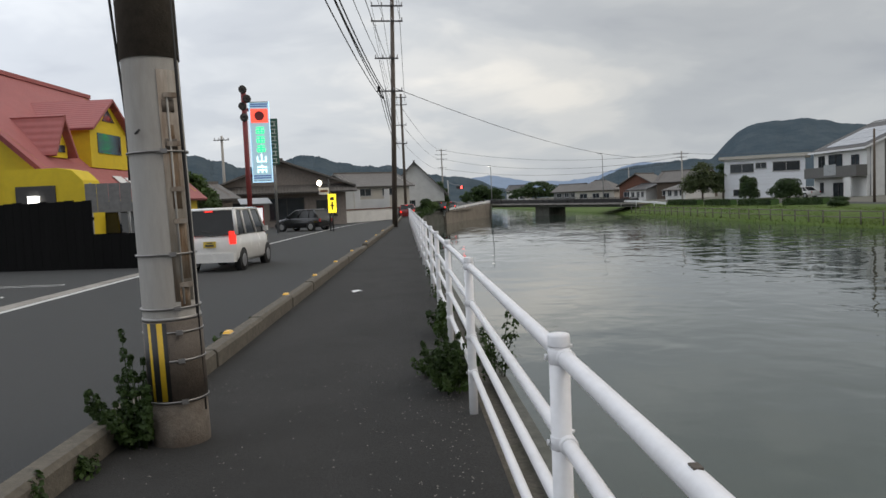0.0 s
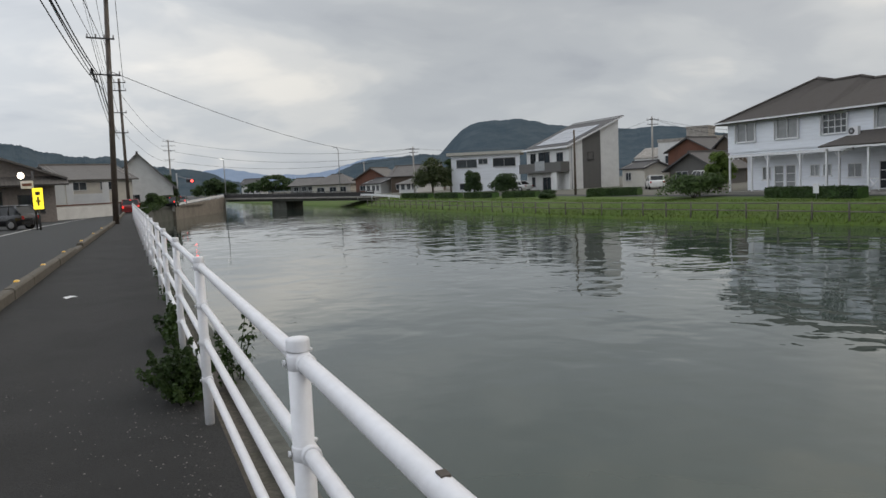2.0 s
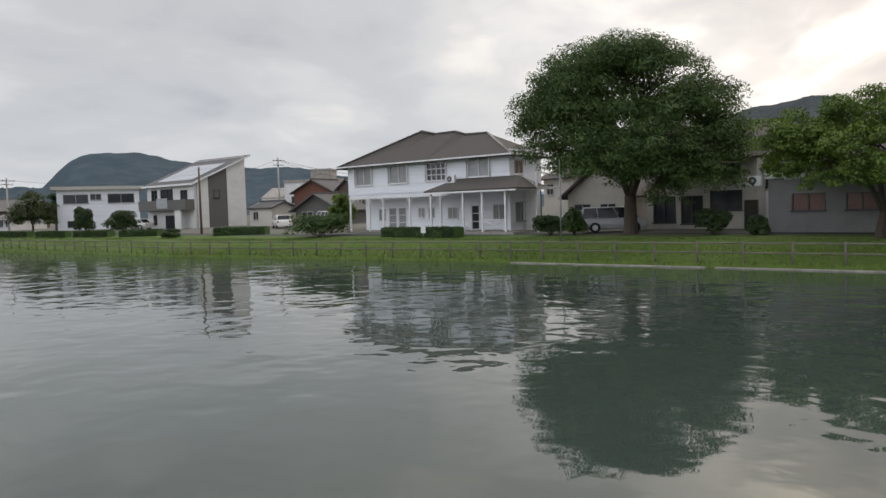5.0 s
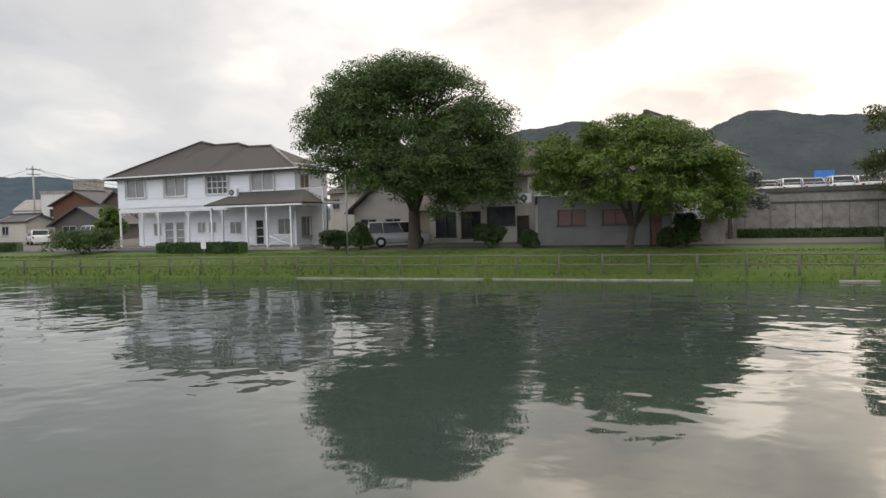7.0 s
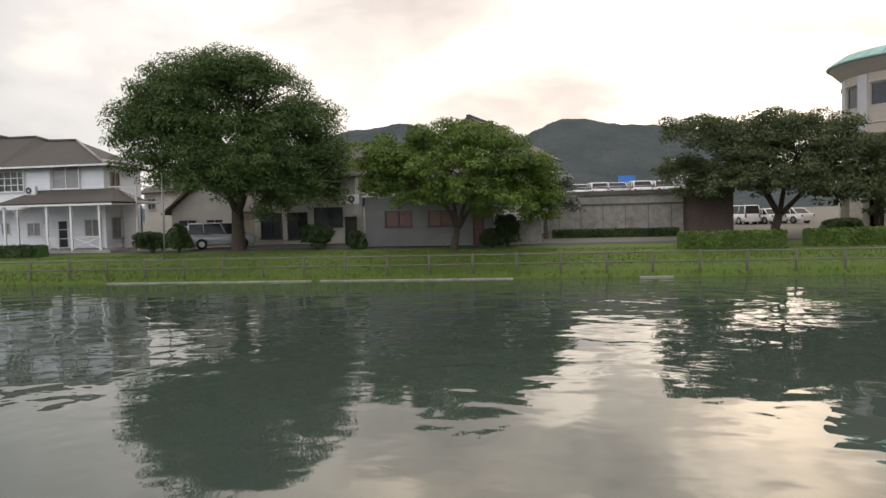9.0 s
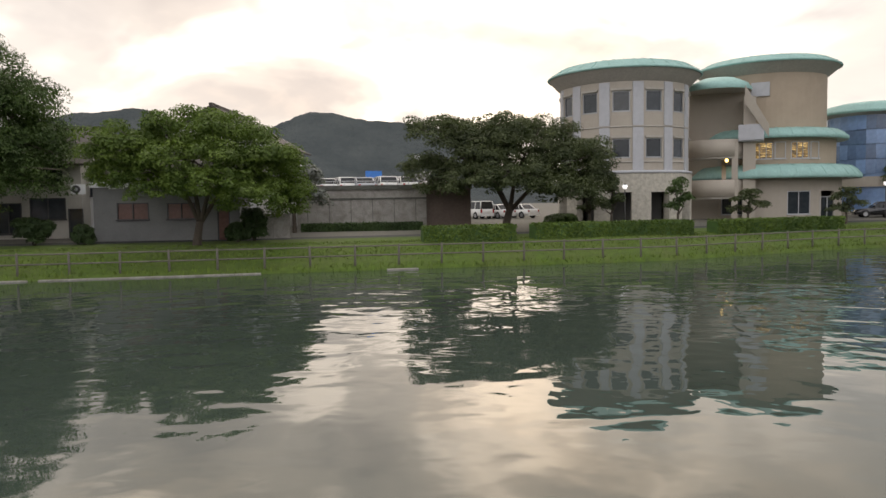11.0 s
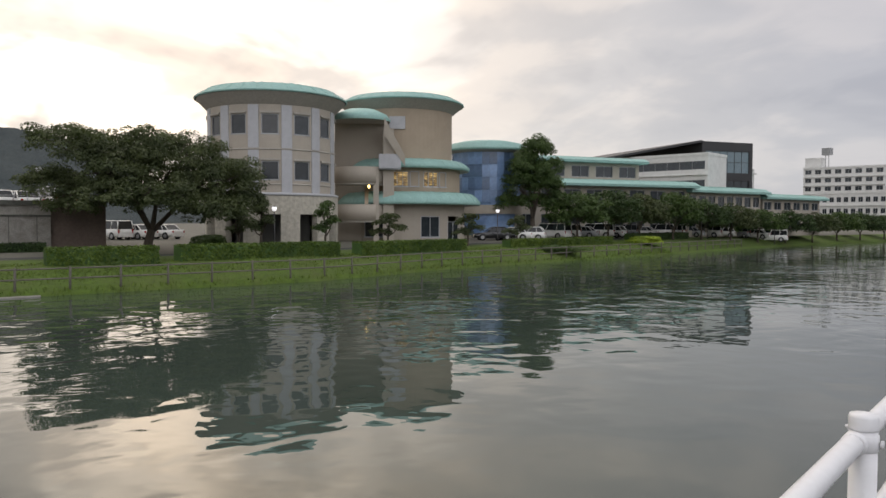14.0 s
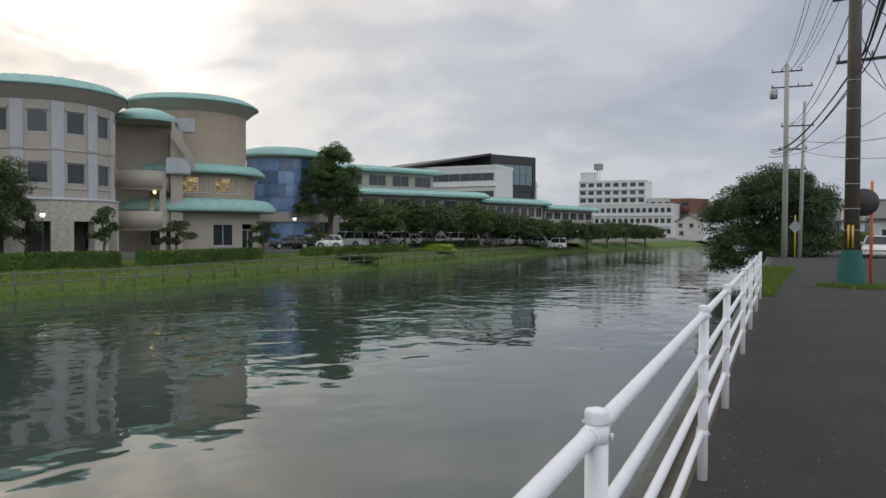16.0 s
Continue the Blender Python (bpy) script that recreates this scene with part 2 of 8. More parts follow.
def lerp(stops, s):
    for (a, x), (b, y) in zip(stops, stops[1:]):
        if s <= b:
            k = min(1, max(0, (s - a) / (b - a)))
            return x + (y - x) * k
    return stops[-1][1]


# ---- ground plan ----
WATER_Z = -2.0


def rail_x(y):
    """Line of the railing: straight ahead, bending towards the river behind."""
    return 0.425 - 0.0145 * y if y > 0.244 else 0.480 - 0.2397 * y


def bank_x(y):
    """The far waterline."""
    return lerp([(-420, 112), (-200, 64), (-112, 60), (-54, 48), (-33, 44), (-20, 39.6), (30, 38.0), (60, 34.2), (125, 34.5), (400, 30)], y)


def far_ground(x, y):
    """Height of the land beyond the far waterline, from the distance to it."""
    d = x - bank_x(y)
    near = lerp([(0, -2.12), (0.25, -1.86), (3.6, -0.80), (7, -0.60), (13, -0.42), (22, -0.25), (60, 0.0)], d)
    return near + lerp([(-200, 0.15), (-60, 0.1), (0, 0), (40, 0.0), (75, 0.3), (200, 0.5)], y) * min(1, max(0, d / 10))


def at(az, d):
    """Plan place from a bearing (degrees, to the left of straight ahead) and a distance."""
    return (-math.sin(radians(az)) * d, math.cos(radians(az)) * d)


BARK = material("grey_brown_bark", (0.085, 0.068, 0.052), 0.95, scale=6, vary=0.4, stain=0.4, stain_scale=2, bump=0.9, bump_scale=18, stretch=(2, 2, 0.5))


def leaf_material(name, base, light):
    m = bpy.data.materials.new(name)
    m.use_nodes = True
    m.node_tree.nodes.clear()
    n = Nodes(m.node_tree)
    r = n("NewGeometry").outputs["Random Per Island"]
    co = n("TexCoord").outputs["Object"]
    # broad noise puts the light and shade of leaf clumps into the colour
    clump_shade = n.noise(co, 0.7, 3.0, 0.6)
    col = n.mix(n.math("MULTIPLY_ADD", r, 0.18, n.math("MULTIPLY_ADD", clump_shade, 2.2, -0.70)), (*base, 1), (*light, 1))
    d = n("BsdfPrincipled", {"Base Color": col, "Roughness": 0.55, "Specular IOR Level": 0.3})
    tr = n("BsdfTranslucent", {"Color": n.mix(1.0, col, (1.1, 1.25, 0.6, 1), "MULTIPLY")})
    mixed = n("MixShader", {0: 0.22, 1: d.outputs[0], 2: tr.outputs[0]})
    m.node_tree.links.new(mixed.outputs[0], n("OutputMaterial").inputs[0])
    return m


LEAF_DARK = leaf_material("dark_evergreen_leaves", (0.024, 0.045, 0.016), (0.062, 0.102, 0.032))
LEAF_MID = leaf_material("green_tree_leaves", (0.034, 0.062, 0.020), (0.092, 0.145, 0.038))
LEAF_LIGHT = leaf_material("fresh_green_leaves", (0.042, 0.078, 0.014), (0.145, 0.210, 0.034))
LEAF_OLIVE = leaf_material("dull_olive_leaves", (0.038, 0.054, 0.023), (0.102, 0.123, 0.049))
LEAF_DUSTY = leaf_material("pale_grey_green_leaves", (0.05, 0.06, 0.044), (0.32, 0.33, 0.32))
LEAF_HEDGE = leaf_material("clipped_box_leaves", (0.050, 0.090, 0.018), (0.13, 0.195, 0.036))
LEAF_YELLOW = leaf_material("yellow_green_leaves", (0.128, 0.192, 0.019), (0.333, 0.422, 0.038))


def leaf_cloud(clumps, leaf, count, seed, flat=0.75):
    """Many small leaf faces scattered over clumps (centre, radii), denser towards the skin."""
    rng = np.random.default_rng(seed)
    sizes = np.array([max(0.05, r[0] * r[1]) for _, r in clumps])
    share = (sizes / sizes.sum() * count).astype(int) + 1
    V = []
    for (c, r), k in zip(clumps, share):
        d = rng.normal(size=(k, 3))
        d /= np.linalg.norm(d, axis=1)[:, None]
        d[:, 2] = np.where(d[:, 2] < -0.5, -d[:, 2], d[:, 2])
        p = np.array(c) + d * np.array(r) * (0.55 + 0.5 * rng.random((k, 1)) ** 0.6)
        nrm = d * 0.9 + rng.normal(size=(k, 3)) * 0.33
        nrm[:, 2] += 0.3
        nrm /= np.linalg.norm(nrm, axis=1)[:, None]
        a = np.cross(nrm, rng.normal(size=(k, 3)))
        a /= np.linalg.norm(a, axis=1)[:, None]
        b = np.cross(nrm, a)
        s = leaf * (0.6 + 0.8 * rng.random((k, 1)))
        V.append(np.stack([p - a * s, p - b * s * flat * 0.6 + nrm * s * 0.1, p + a * s, p + b * s * flat * 0.6 + nrm * s * 0.1], 1))
    V = np.concatenate(V).reshape(-1, 3)
    n = len(V) // 4
    me = bpy.data.meshes.new("leaves")
    me.from_pydata(V.tolist(), [], np.arange(n * 4).reshape(n, 4).tolist())
    return me


def tree(label, xy, z0, height, width, trunk_h, trunk_r, leaf_mat, leaf, count, seed, lobes, lean=(0, 0), category="tree", depth=None, bark=None):
    """lobes: (x, y, z, rx, ry, rz) as shares of half width, half depth and height."""
    rng = random.Random(seed)
    e = thing("tree", pose(xy[0], xy[1], z0, 0, 0, math.degrees(math.atan2(xy[1], xy[0])) - 90), label, category)
    dep = (depth or width) / 2
    big = [((lx * width / 2, ly * dep, lz * height), (rx * width / 2, ry * dep, rz * height)) for lx, ly, lz, rx, ry, rz in lobes]
    clumps = []
    for c, r in big:
        k = max(10, int(26 * (r[0] * r[2]) ** 0.5 / max(0.8, leaf * 5)))
        for _ in range(k):
            d = Vector((rng.gauss(0, 1), rng.gauss(0, 1), rng.gauss(0, 1))).normalized()
            if d.z < -0.55:
                d.z *= -0.5
            q = rng.uniform(0.55, 1.0)
            s = rng.uniform(0.26, 0.46) * min(r)
            s = max(s, leaf * 2.5)
            clumps.append(((c[0] + d.x * r[0] * q, c[1] + d.y * r[1] * q, c[2] + d.z * r[2] * q), (s * 1.25, s * 1.25, s * 0.8)))
    s = Solid()
    top = (lean[0], lean[1], trunk_h)
    s.tube([(0, 0, -0.3), (0, 0, 0.05), (lean[0] * 0.3, lean[1] * 0.3, trunk_h * 0.45), top], [trunk_r * 1.5, trunk_r * 1.2, trunk_r, trunk_r * 0.9], 10)
    forks = []
    for i, (c, r) in enumerate(big):
        if i < 4:
            foot, thick = Vector((top[0], top[1], top[2] - 0.15)), 0.66
        else:
            foot, thick = min(forks, key=lambda q: (q - Vector(c)).length), 0.34
        bow = Vector((rng.uniform(-0.35, 0.35), rng.uniform(-0.35, 0.35), 0.12 * (Vector(c) - foot).length))
        mid = foot.lerp(Vector(c), 0.5) + bow
        forks.append(mid)
        s.tube([foot, foot.lerp(mid, 0.5) + bow * 0.4, mid, c], [trunk_r * thick, trunk_r * thick * 0.75, trunk_r * thick * 0.55, trunk_r * 0.1], 7)
        for _ in range(3):
            t = rng.choice(clumps)[0] if len(big) == 1 else (c[0] + rng.uniform(-1, 1) * r[0] * 0.8, c[1] + rng.uniform(-1, 1) * r[1] * 0.8, c[2] + rng.uniform(-0.2, 0.8) * r[2])
            s.tube([mid, ((mid[0] + t[0]) / 2, (mid[1] + t[1]) / 2, (mid[2] + t[2]) / 2 + 0.1), t], [trunk_r * 0.3, trunk_r * 0.18, trunk_r * 0.06], 5)
    part("trunk", s, bark or BARK, e)
    me = leaf_cloud(clumps, leaf, count, seed)
    me.materials.append(leaf_mat)
    part("crown", me, leaf_mat, e)
    return e


def shrub(label, xy, z0, width, height, leaf_mat, leaf=0.12, count=1800, seed=1, depth=None):
    rng = random.Random(seed)
    e = thing("shrub", pose(xy[0], xy[1], z0, 0, 0, math.degrees(math.atan2(xy[1], xy[0])) - 90), label, "shrub")
    dep = depth or width * 0.8
    cl = []
    for _ in range(26):
        a, q = rng.uniform(0, 6.28), rng.uniform(0.1, 0.72)
        h = rng.uniform(0.2, 0.78) * height
        k = 1 - 0.5 * (h / height) ** 2
        cl.append(((math.cos(a) * q * width / 2 * k, math.sin(a) * q * dep / 2 * k, h), (width * 0.2, dep * 0.2, height * 0.24)))
    s = Solid()
    for i in range(5):
        a = i * 1.26
        s.tube([(0, 0, -0.1), (math.cos(a) * width * 0.12, math.sin(a) * dep * 0.12, height * 0.4), (math.cos(a) * width * 0.28, math.sin(a) * dep * 0.28, height * 0.75)], [0.05, 0.035, 0.012], 5)
    tagged(part("branchwork", s, BARK, e), kind="stuff")
    me = leaf_cloud(cl, leaf, count, seed)
    me.materials.append(leaf_mat)
    part("foliage", me, leaf_mat, e)
    return e


def hedge(label, a, b, z0, thick, height, leaf_mat=None, leaf=0.09, per_m=420, seed=1):
    """A clipped hedge from plan point a to b."""
    rng = np.random.default_rng(seed)
    L = math.dist(a, b)
    e = thing("hedge", pose(a[0], a[1], z0, 0, 0, math.degrees(math.atan2(b[1] - a[1], b[0] - a[0]))), label, "hedge")
    s = Solid()
    nx = max(4, int(L / 0.5))
    ring = [(-thick / 2 + 0.06, -0.15), (-thick / 2 + 0.06, height - 0.16), (-thick / 2 + 0.16, height - 0.06), (thick / 2 - 0.16, height - 0.06), (thick / 2 - 0.06, height - 0.16), (thick / 2 - 0.06, -0.15)]
    vs, fs = [], []
    for i in range(nx + 1):
        for y, z in ring:
            k = 0.04 * math.sin(i * 1.7 + y * 3) + float(rng.uniform(-0.03, 0.03))
            vs.append((L * i / nx, y + k, z + k * (z > 0.1)))
    m = len(ring)
    for i in range(nx):
        fs += [(i * m + j, i * m + j + 1, (i + 1) * m + j + 1, (i + 1) * m + j) for j in range(m - 1)]
    fs += [tuple(range(m)), tuple(range(nx * m + m - 1, nx * m - 1, -1))]
    s.add(vs, fs)
    part("core", s, HEDGE, e)
    n = int(L * per_m)
    q = rng.random((n, 3))
    face = rng.random(n)
    p = np.stack([q[:, 0] * L, (q[:, 1] - 0.5) * thick, q[:, 2] * height], 1)
    front = face < 0.5
    p[front, 1] = -thick / 2 + rng.normal(0, 0.03, front.sum())
    up = ~front
    p[up, 2] = height + rng.normal(-0.03, 0.04, up.sum())
    nrm = rng.normal(size=(n, 3)) * 0.6
    nrm[front, 1] -= 1
    nrm[up, 2] += 1
    nrm /= np.linalg.norm(nrm, axis=1)[:, None]
    t = np.cross(nrm, rng.normal(size=(n, 3)))
    t /= np.linalg.norm(t, axis=1)[:, None]
    u = np.cross(nrm, t)
    z = leaf * (0.6 + 0.8 * rng.random((n, 1)))
    V = np.stack([p - t * z, p - u * z * 0.5, p + t * z, p + u * z * 0.5], 1).reshape(-1, 3)
    me = bpy.data.meshes.new("leaves")
    me.from_pydata(V.tolist(), [], np.arange(4 * n).reshape(n, 4).tolist())
    me.materials.append(leaf_mat or LEAF_MID)
    part("foliage", me, leaf_mat or LEAF_MID, e)
    return e


# ---- large structure: river, banks, path, road ----
ys = sorted(set([-900, -600, -420, -300, -250, -200, -160, -130, -112, -100, -90, -80, -70, -60, -54, -48, -40, -33, -26, -20] + list(range(-15, 62, 5)) + [60, 68, 75, 82, 90, 100, 110, 125, 140, 160, 190, 220, 260, 300, 400, 700, 1200, 2500]))
ds = [-3.0, -0.25, 0.0, 0.06, 0.3, 1, 2, 2.8, 3.6, 4.4]
s = Solid()
s.add([(bank_x(y) + d, y, (far_ground(bank_x(y) + d, y) if d > 0 else -3.2 if d < 0 else -2.2) + (0.05 * math.sin(y * 1.3 + d * 2.0) * (0.3 < d < 4))) for y in ys for d in ds],
      [(j * len(ds) + i, j * len(ds) + i + 1, (j + 1) * len(ds) + i + 1, (j + 1) * len(ds) + i) for j in range(len(ys) - 1) for i in range(len(ds) - 1)], True)
tagged(part("ground_bank", s, GRASS_MAT), "short green grass on the far river bank", "ground", kind="structure")
ds2 = [4.4, 5, 6, 7, 8.5, 10, 13, 17, 22, 30, 45, 60, 100, 160, 300, 700, 2500]
s = Solid()
s.add([(bank_x(y) + d, y, far_ground(bank_x(y) + d, y)) for y in ys for d in ds2],
      [(j * len(ds2) + i, j * len(ds2) + i + 1, (j + 1) * len(ds2) + i + 1, (j + 1) * len(ds2) + i) for j in range(len(ys) - 1) for i in range(len(ds2) - 1)], True)
tagged(part("ground_far", s, DIRT), "level ground of grass and gravel beyond the river", "ground", kind="structure")
s = Solid().add([(-30, -900, WATER_Z), (400, -900, WATER_Z), (400, 2500, WATER_Z), (-30, 2500, WATER_Z)], [(0, 1, 2, 3)])
tagged(part("water", s, WATER), "calm grey-green river water with soft ripples", "water", kind="structure")


def kerb_x(y):
    return -2.06 + 0.0165 * max(y, 0) if y < 48 else -1.27 + 0.05 * (y - 48) if y > 90 else -1.27


def coping_x(y):
    """River side edge of the concrete coping."""
    if y > 50:
        return lerp([(50, 0.06), (100, 1.6), (112, 4.4), (128, 8.7), (145, 14.8), (181, 19), (400, 40), (2500, 60)], y)
    return rail_x(y) + 0.36


PY = [-48, -40, -34, -28, -23, -18, -14, -10, -7, -4, -2, -0.6, 0.4, 2, 4, 7, 10, 15, 20, 26, 34, 48, 60, 70, 85, 100, 112, 128, 145, 181]
s = Solid()
rows_p = []
for y in PY:
    lx = kerb_x(y) + 0.02 if y > -2 else -2.04 - 0.12 * (y + 2)
    rx = coping_x(y) - 0.3
    rows_p += [(lx, y, 0), (lx, y, -0.5), (rx, y, 0), (rx, y, -0.5)]
s.add(rows_p, [f for j in range(len(PY) - 1) for f in ((4 * j, 4 * j + 2, 4 * j + 6, 4 * j + 4), (4 * j + 1, 4 * j, 4 * j + 4, 4 * j + 5), (4 * j + 2, 4 * j + 3, 4 * j + 7, 4 * j + 6))])
tagged(part("pavement", s, ASPHALT_WALK), "dark worn asphalt riverside footpath", "pavement", kind="structure")
# rough strip of soil and concrete between asphalt and coping, then the quay wall
s = Solid()
rows_q = []
for y in PY:
    a, c = coping_x(y) - 0.3, coping_x(y)
    rows_q += [(a, y, -0.03), (c - 0.13, y, -0.035), (c - 0.13, y, -0.4)]
s.add(rows_q, [f for j in range(len(PY) - 1) for f in ((3 * j, 3 * j + 1, 3 * j + 4, 3 * j + 3),)])
SOIL = material("gritty_soil_strip", (0.12, 0.105, 0.085), 0.95, scale=25, vary=0.5, stain=0.6, stain_scale=3, stain_col=(0.05, 0.055, 0.03), bump=0.8, bump_scale=60)
tagged(part("ground_strip", s, SOIL), "gritty soil strip behind the railing", "ground", kind="structure")
s = Solid()
rows_q = []
for y in PY:
    c = coping_x(y)
    rows_q += [(c - 0.13, y, -0.3), (c - 0.13, y, 0.02), (c, y, 0.02), (c + 0.1, y, -3.0)]
s.add(rows_q, [f for j in range(len(PY) - 1) for k in range(3) for f in ((4 * j + k, 4 * j + k + 1, 4 * j + k + 5, 4 * j + k + 4),)])
tagged(part("wall_quay", s, CONCRETE_DARK), "dark damp concrete quay wall", "wall", kind="structure")
s = Solid()
RY = [-900, -300, -120, -48, -10, -2.6, -2.4, 0, 10, 25, 48, 89.9, 90.1, 103, 140, 181, 400, 2500]
s.add([p for y in RY for p in ((-900, y, -0.15), (-60, y, -0.15), ((kerb_x(y) + 0.01 if -2.5 < y < 90 else coping_x(y) - 0.05), y, -0.15))],
      [f for j in range(len(RY) - 1) for f in ((3 * j, 3 * j + 1, 3 * j + 4, 3 * j + 3), (3 * j + 1, 3 * j + 2, 3 * j + 5, 3 * j + 4))])
tagged(part("road", s, ASPHALT_ROAD), "grey asphalt road along the river", "road", kind="structure")


def stripe(pts, w, z, name="road_line", label="worn white line painted on the road"):
    s = Solid()
    vs = []
    for i, p in enumerate(pts):
        q0, q1 = Vector(pts[max(0, i - 1)]), Vector(pts[min(len(pts) - 1, i + 1)])
        d = (q1 - q0).normalized()
        n = Vector((-d.y, d.x)) * w / 2
        vs += [(p[0] + n.x, p[1] + n.y, z), (p[0] - n.x, p[1] - n.y, z)]
    s.add(vs, [(2 * i, 2 * i + 1, 2 * i + 3, 2 * i + 2) for i in range(len(pts) - 1)])
    tagged(part(name, s, ROAD_WHITE), label, "road marking", kind="structure")


stripe([(-7.6, -20), (-7.36, 12), (-7.3, 20), (-6.9, 30), (-6.55, 40), (-5.8, 55), (-3.4, 77), (-1.0, 110)], 0.16, -0.146)
stripe([(-10.9, 18.1), (-8.6, 17.9), (-8.5, 18.05), (-8.6, 18.2), (-10.9, 18.4)], 0.07, -0.144, label="white parking bay line")
stripe([(-10.4, 15.7), (-8.8, 15.6), (-8.7, 15.75), (-8.8, 15.9), (-10.4, 16.0)], 0.07, -0.144, label="white parking bay line")
s = Solid().add([(-12, 5, -0.146), (-7.5, 5, -0.146), (-7.42, 20, -0.146), (-7.2, 27, -0.146), (-7.6, 27, -0.146), (-7.75, 20, -0.146), (-8.0, 5, -0.146)], [(1, 2, 3, 4, 5, 6)])
tagged(part("gutter", s, CONCRETE), "concrete gutter strip along the road edge", "gutter", kind="structure")

# kerb of precast stones with joints
kerb = thing("kerb", pose(0, 0, 0), "weathered precast concrete kerb along the footpath", "kerb", kind="structure")
KERB_MESH = {}
y = -3.0
k = 0
while y < 86:
    L = 1.98
    drop = 0.07 if 21.8 < y < 24.5 else 0.0
    key = (drop > 0, k % 3)
    if key not in KERB_MESH:
        s = Solid()
        h = 0.17 - drop
        ring = [(0.0, -0.3), (0.0, h - 0.03), (-0.03, h), (-0.15, h), (-0.19, h - 0.04), (-0.22, -0.3)]
        vs = [(x + 0.004 * math.sin(7 * k + z * 9), yy, z) for yy in (0.006, L - 0.006) for x, z in ring]
        n = len(ring)
        s.add(vs, [tuple(range(n - 1, -1, -1)), tuple(range(n, 2 * n))] + [(i, (i + 1) % n, n + (i + 1) % n, n + i) for i in range(n)])
        KERB_MESH[key] = s.mesh("kerb_stone", CONCRETE_KERB)
    part("kerb_stone", KERB_MESH[key], None, kerb, m=pose(kerb_x(y + 1) + random.uniform(-0.012, 0.012), y, random.uniform(-0.008, 0.008), 0, 0, -0.9))
    y += 2.0
    k += 1

REFLECT = material("amber_reflector", (0.85, 0.50, 0.06), 0.35, scale=30, vary=0.15, stain=0.2, stain_scale=10, bump=0.05)
for y in (7.85, 11.1, 14.0, 17.2, 21.0, 26, 31, 36):
    e = thing("kerb_reflector", pose(kerb_x(y) - 0.10, y, 0.172), "amber reflector block on the kerb top", "reflector", "reflectors on the kerb")
    part("base", Solid().box(-0.05, 0.05, -0.09, 0.09, -0.02, 0.012, bevel=0.02), CONCRETE, e)
    part("lens", Solid().prism([(-0.04, -0.08), (0.04, -0.08), (0.04, 0.08), (-0.04, 0.08)], 0.012, 0.035, None, 0.7), REFLECT, e)

# ---- railing ----
RAIL_Z = (1.022, 0.772, 0.535, 0.29)
railing = thing("railing", pose(0, 0, 0), "white painted steel pipe railing along the river", "railing")
front_posts = [2.08, 5.03, 7.48, 9.75, 12.0, 14.9, 17.4, 19.9, 22.4, 24.9, 27.4, 29.9, 32.4, 34.9, 37.4, 39.9, 42.4, 44.9, 47.4, 49.9, 52.4, 54.9]
back_posts = [-1.71, -4.57, -6.57, -9.63, -12.15, -15.0, -17.85]
post_me = Solid().tube([(0, 0, -0.25), (0, 0, 1.056)], 0.0305, 16).mesh("post", WHITE_PAINT)
cap_me = Solid().lathe([(0.0, 1.052), (0.0325, 1.052), (0.033, 1.056), (0.0325, 1.060), (0.0325, 1.080), (0.0295, 1.087), (0.012, 1.0905), (0.0, 1.091)], 16).mesh("cap", WHITE_PAINT)


bracket_me = Solid().tube([(0, 0, -0.02), (0, 0, -0.017), (0, 0, 0.017), (0, 0, 0.02)], [0.031, 0.0335, 0.0335, 0.031], 16).tube([(0.012, -0.05, 0), (0.012, -0.046, 0), (0.012, 0.046, 0), (0.012, 0.05, 0)], [0.0255, 0.028, 0.028, 0.0255], 14).tube([(0.03, 0, 0.026), (0.03, 0, 0.033)], 0.009, 6).tube([(-0.036, 0, 0), (-0.0425, 0, 0)], 0.009, 6).mesh("bracket", WHITE_PAINT)
for i, y in enumerate(front_posts + back_posts):
    p = part("post", post_me, None, railing, m=pose(rail_x(y), y, 0, random.uniform(-0.4, 0.4), random.uniform(-0.3, 0.3), 0 if y > 0 else 13.4))
    part("cap", cap_me, None, p)
    for z in RAIL_Z:
        part("bracket", bracket_me, None, p, m=pose(0, 0, z))
for i, z in enumerate(RAIL_Z):
    r = 0.0245 if i < 1 else 0.0215
    off = 0.012
    pts = [(rail_x(y) + off, y, z) for y in (56, 30, 12, 2.5, 1.0)] + [(rail_x(0.25) + off + 0.006, 0.28, z)] + [(rail_x(y) + off, y, z) for y in (-0.25, -6, -12, -18.3)]
    part("rail", Solid().tube(pts, r, 12), WHITE_PAINT, railing)
s = Solid()
SCUFF = material("rust_scuff", (0.09, 0.075, 0.06), 0.8, scale=60, vary=0.4, stain=0.3, bump=0.2)
s.box(rail_x(1.12) + 0.006, rail_x(1.12) + 0.022, 1.105, 1.13, 1.040, 1.0485)
part("scuff", s, SCUFF, railing, "small dark scuff on the white rail")


# ---- more materials ----
GLASS = material("dark_window_glass", (0.035, 0.042, 0.048), 0.08, scale=2, vary=0.3, stain=0, bump=0.02, bump_scale=3, per_object=0.4)
CURTAIN = material("curtained_window_glass", (0.30, 0.31, 0.31), 0.15, scale=3, vary=0.15, stain=0.3, stain_scale=2, bump=0.02, per_object=0.3)
WALL_WHITE = material("white_painted_siding", (0.82, 0.845, 0.89), 0.7, scale=8, vary=0.05, stain=0.25, stain_scale=0.9, stain_col=(0.50, 0.50, 0.50), bump=0.25, bump_scale=9, stretch=(0.3, 0.3, 6))
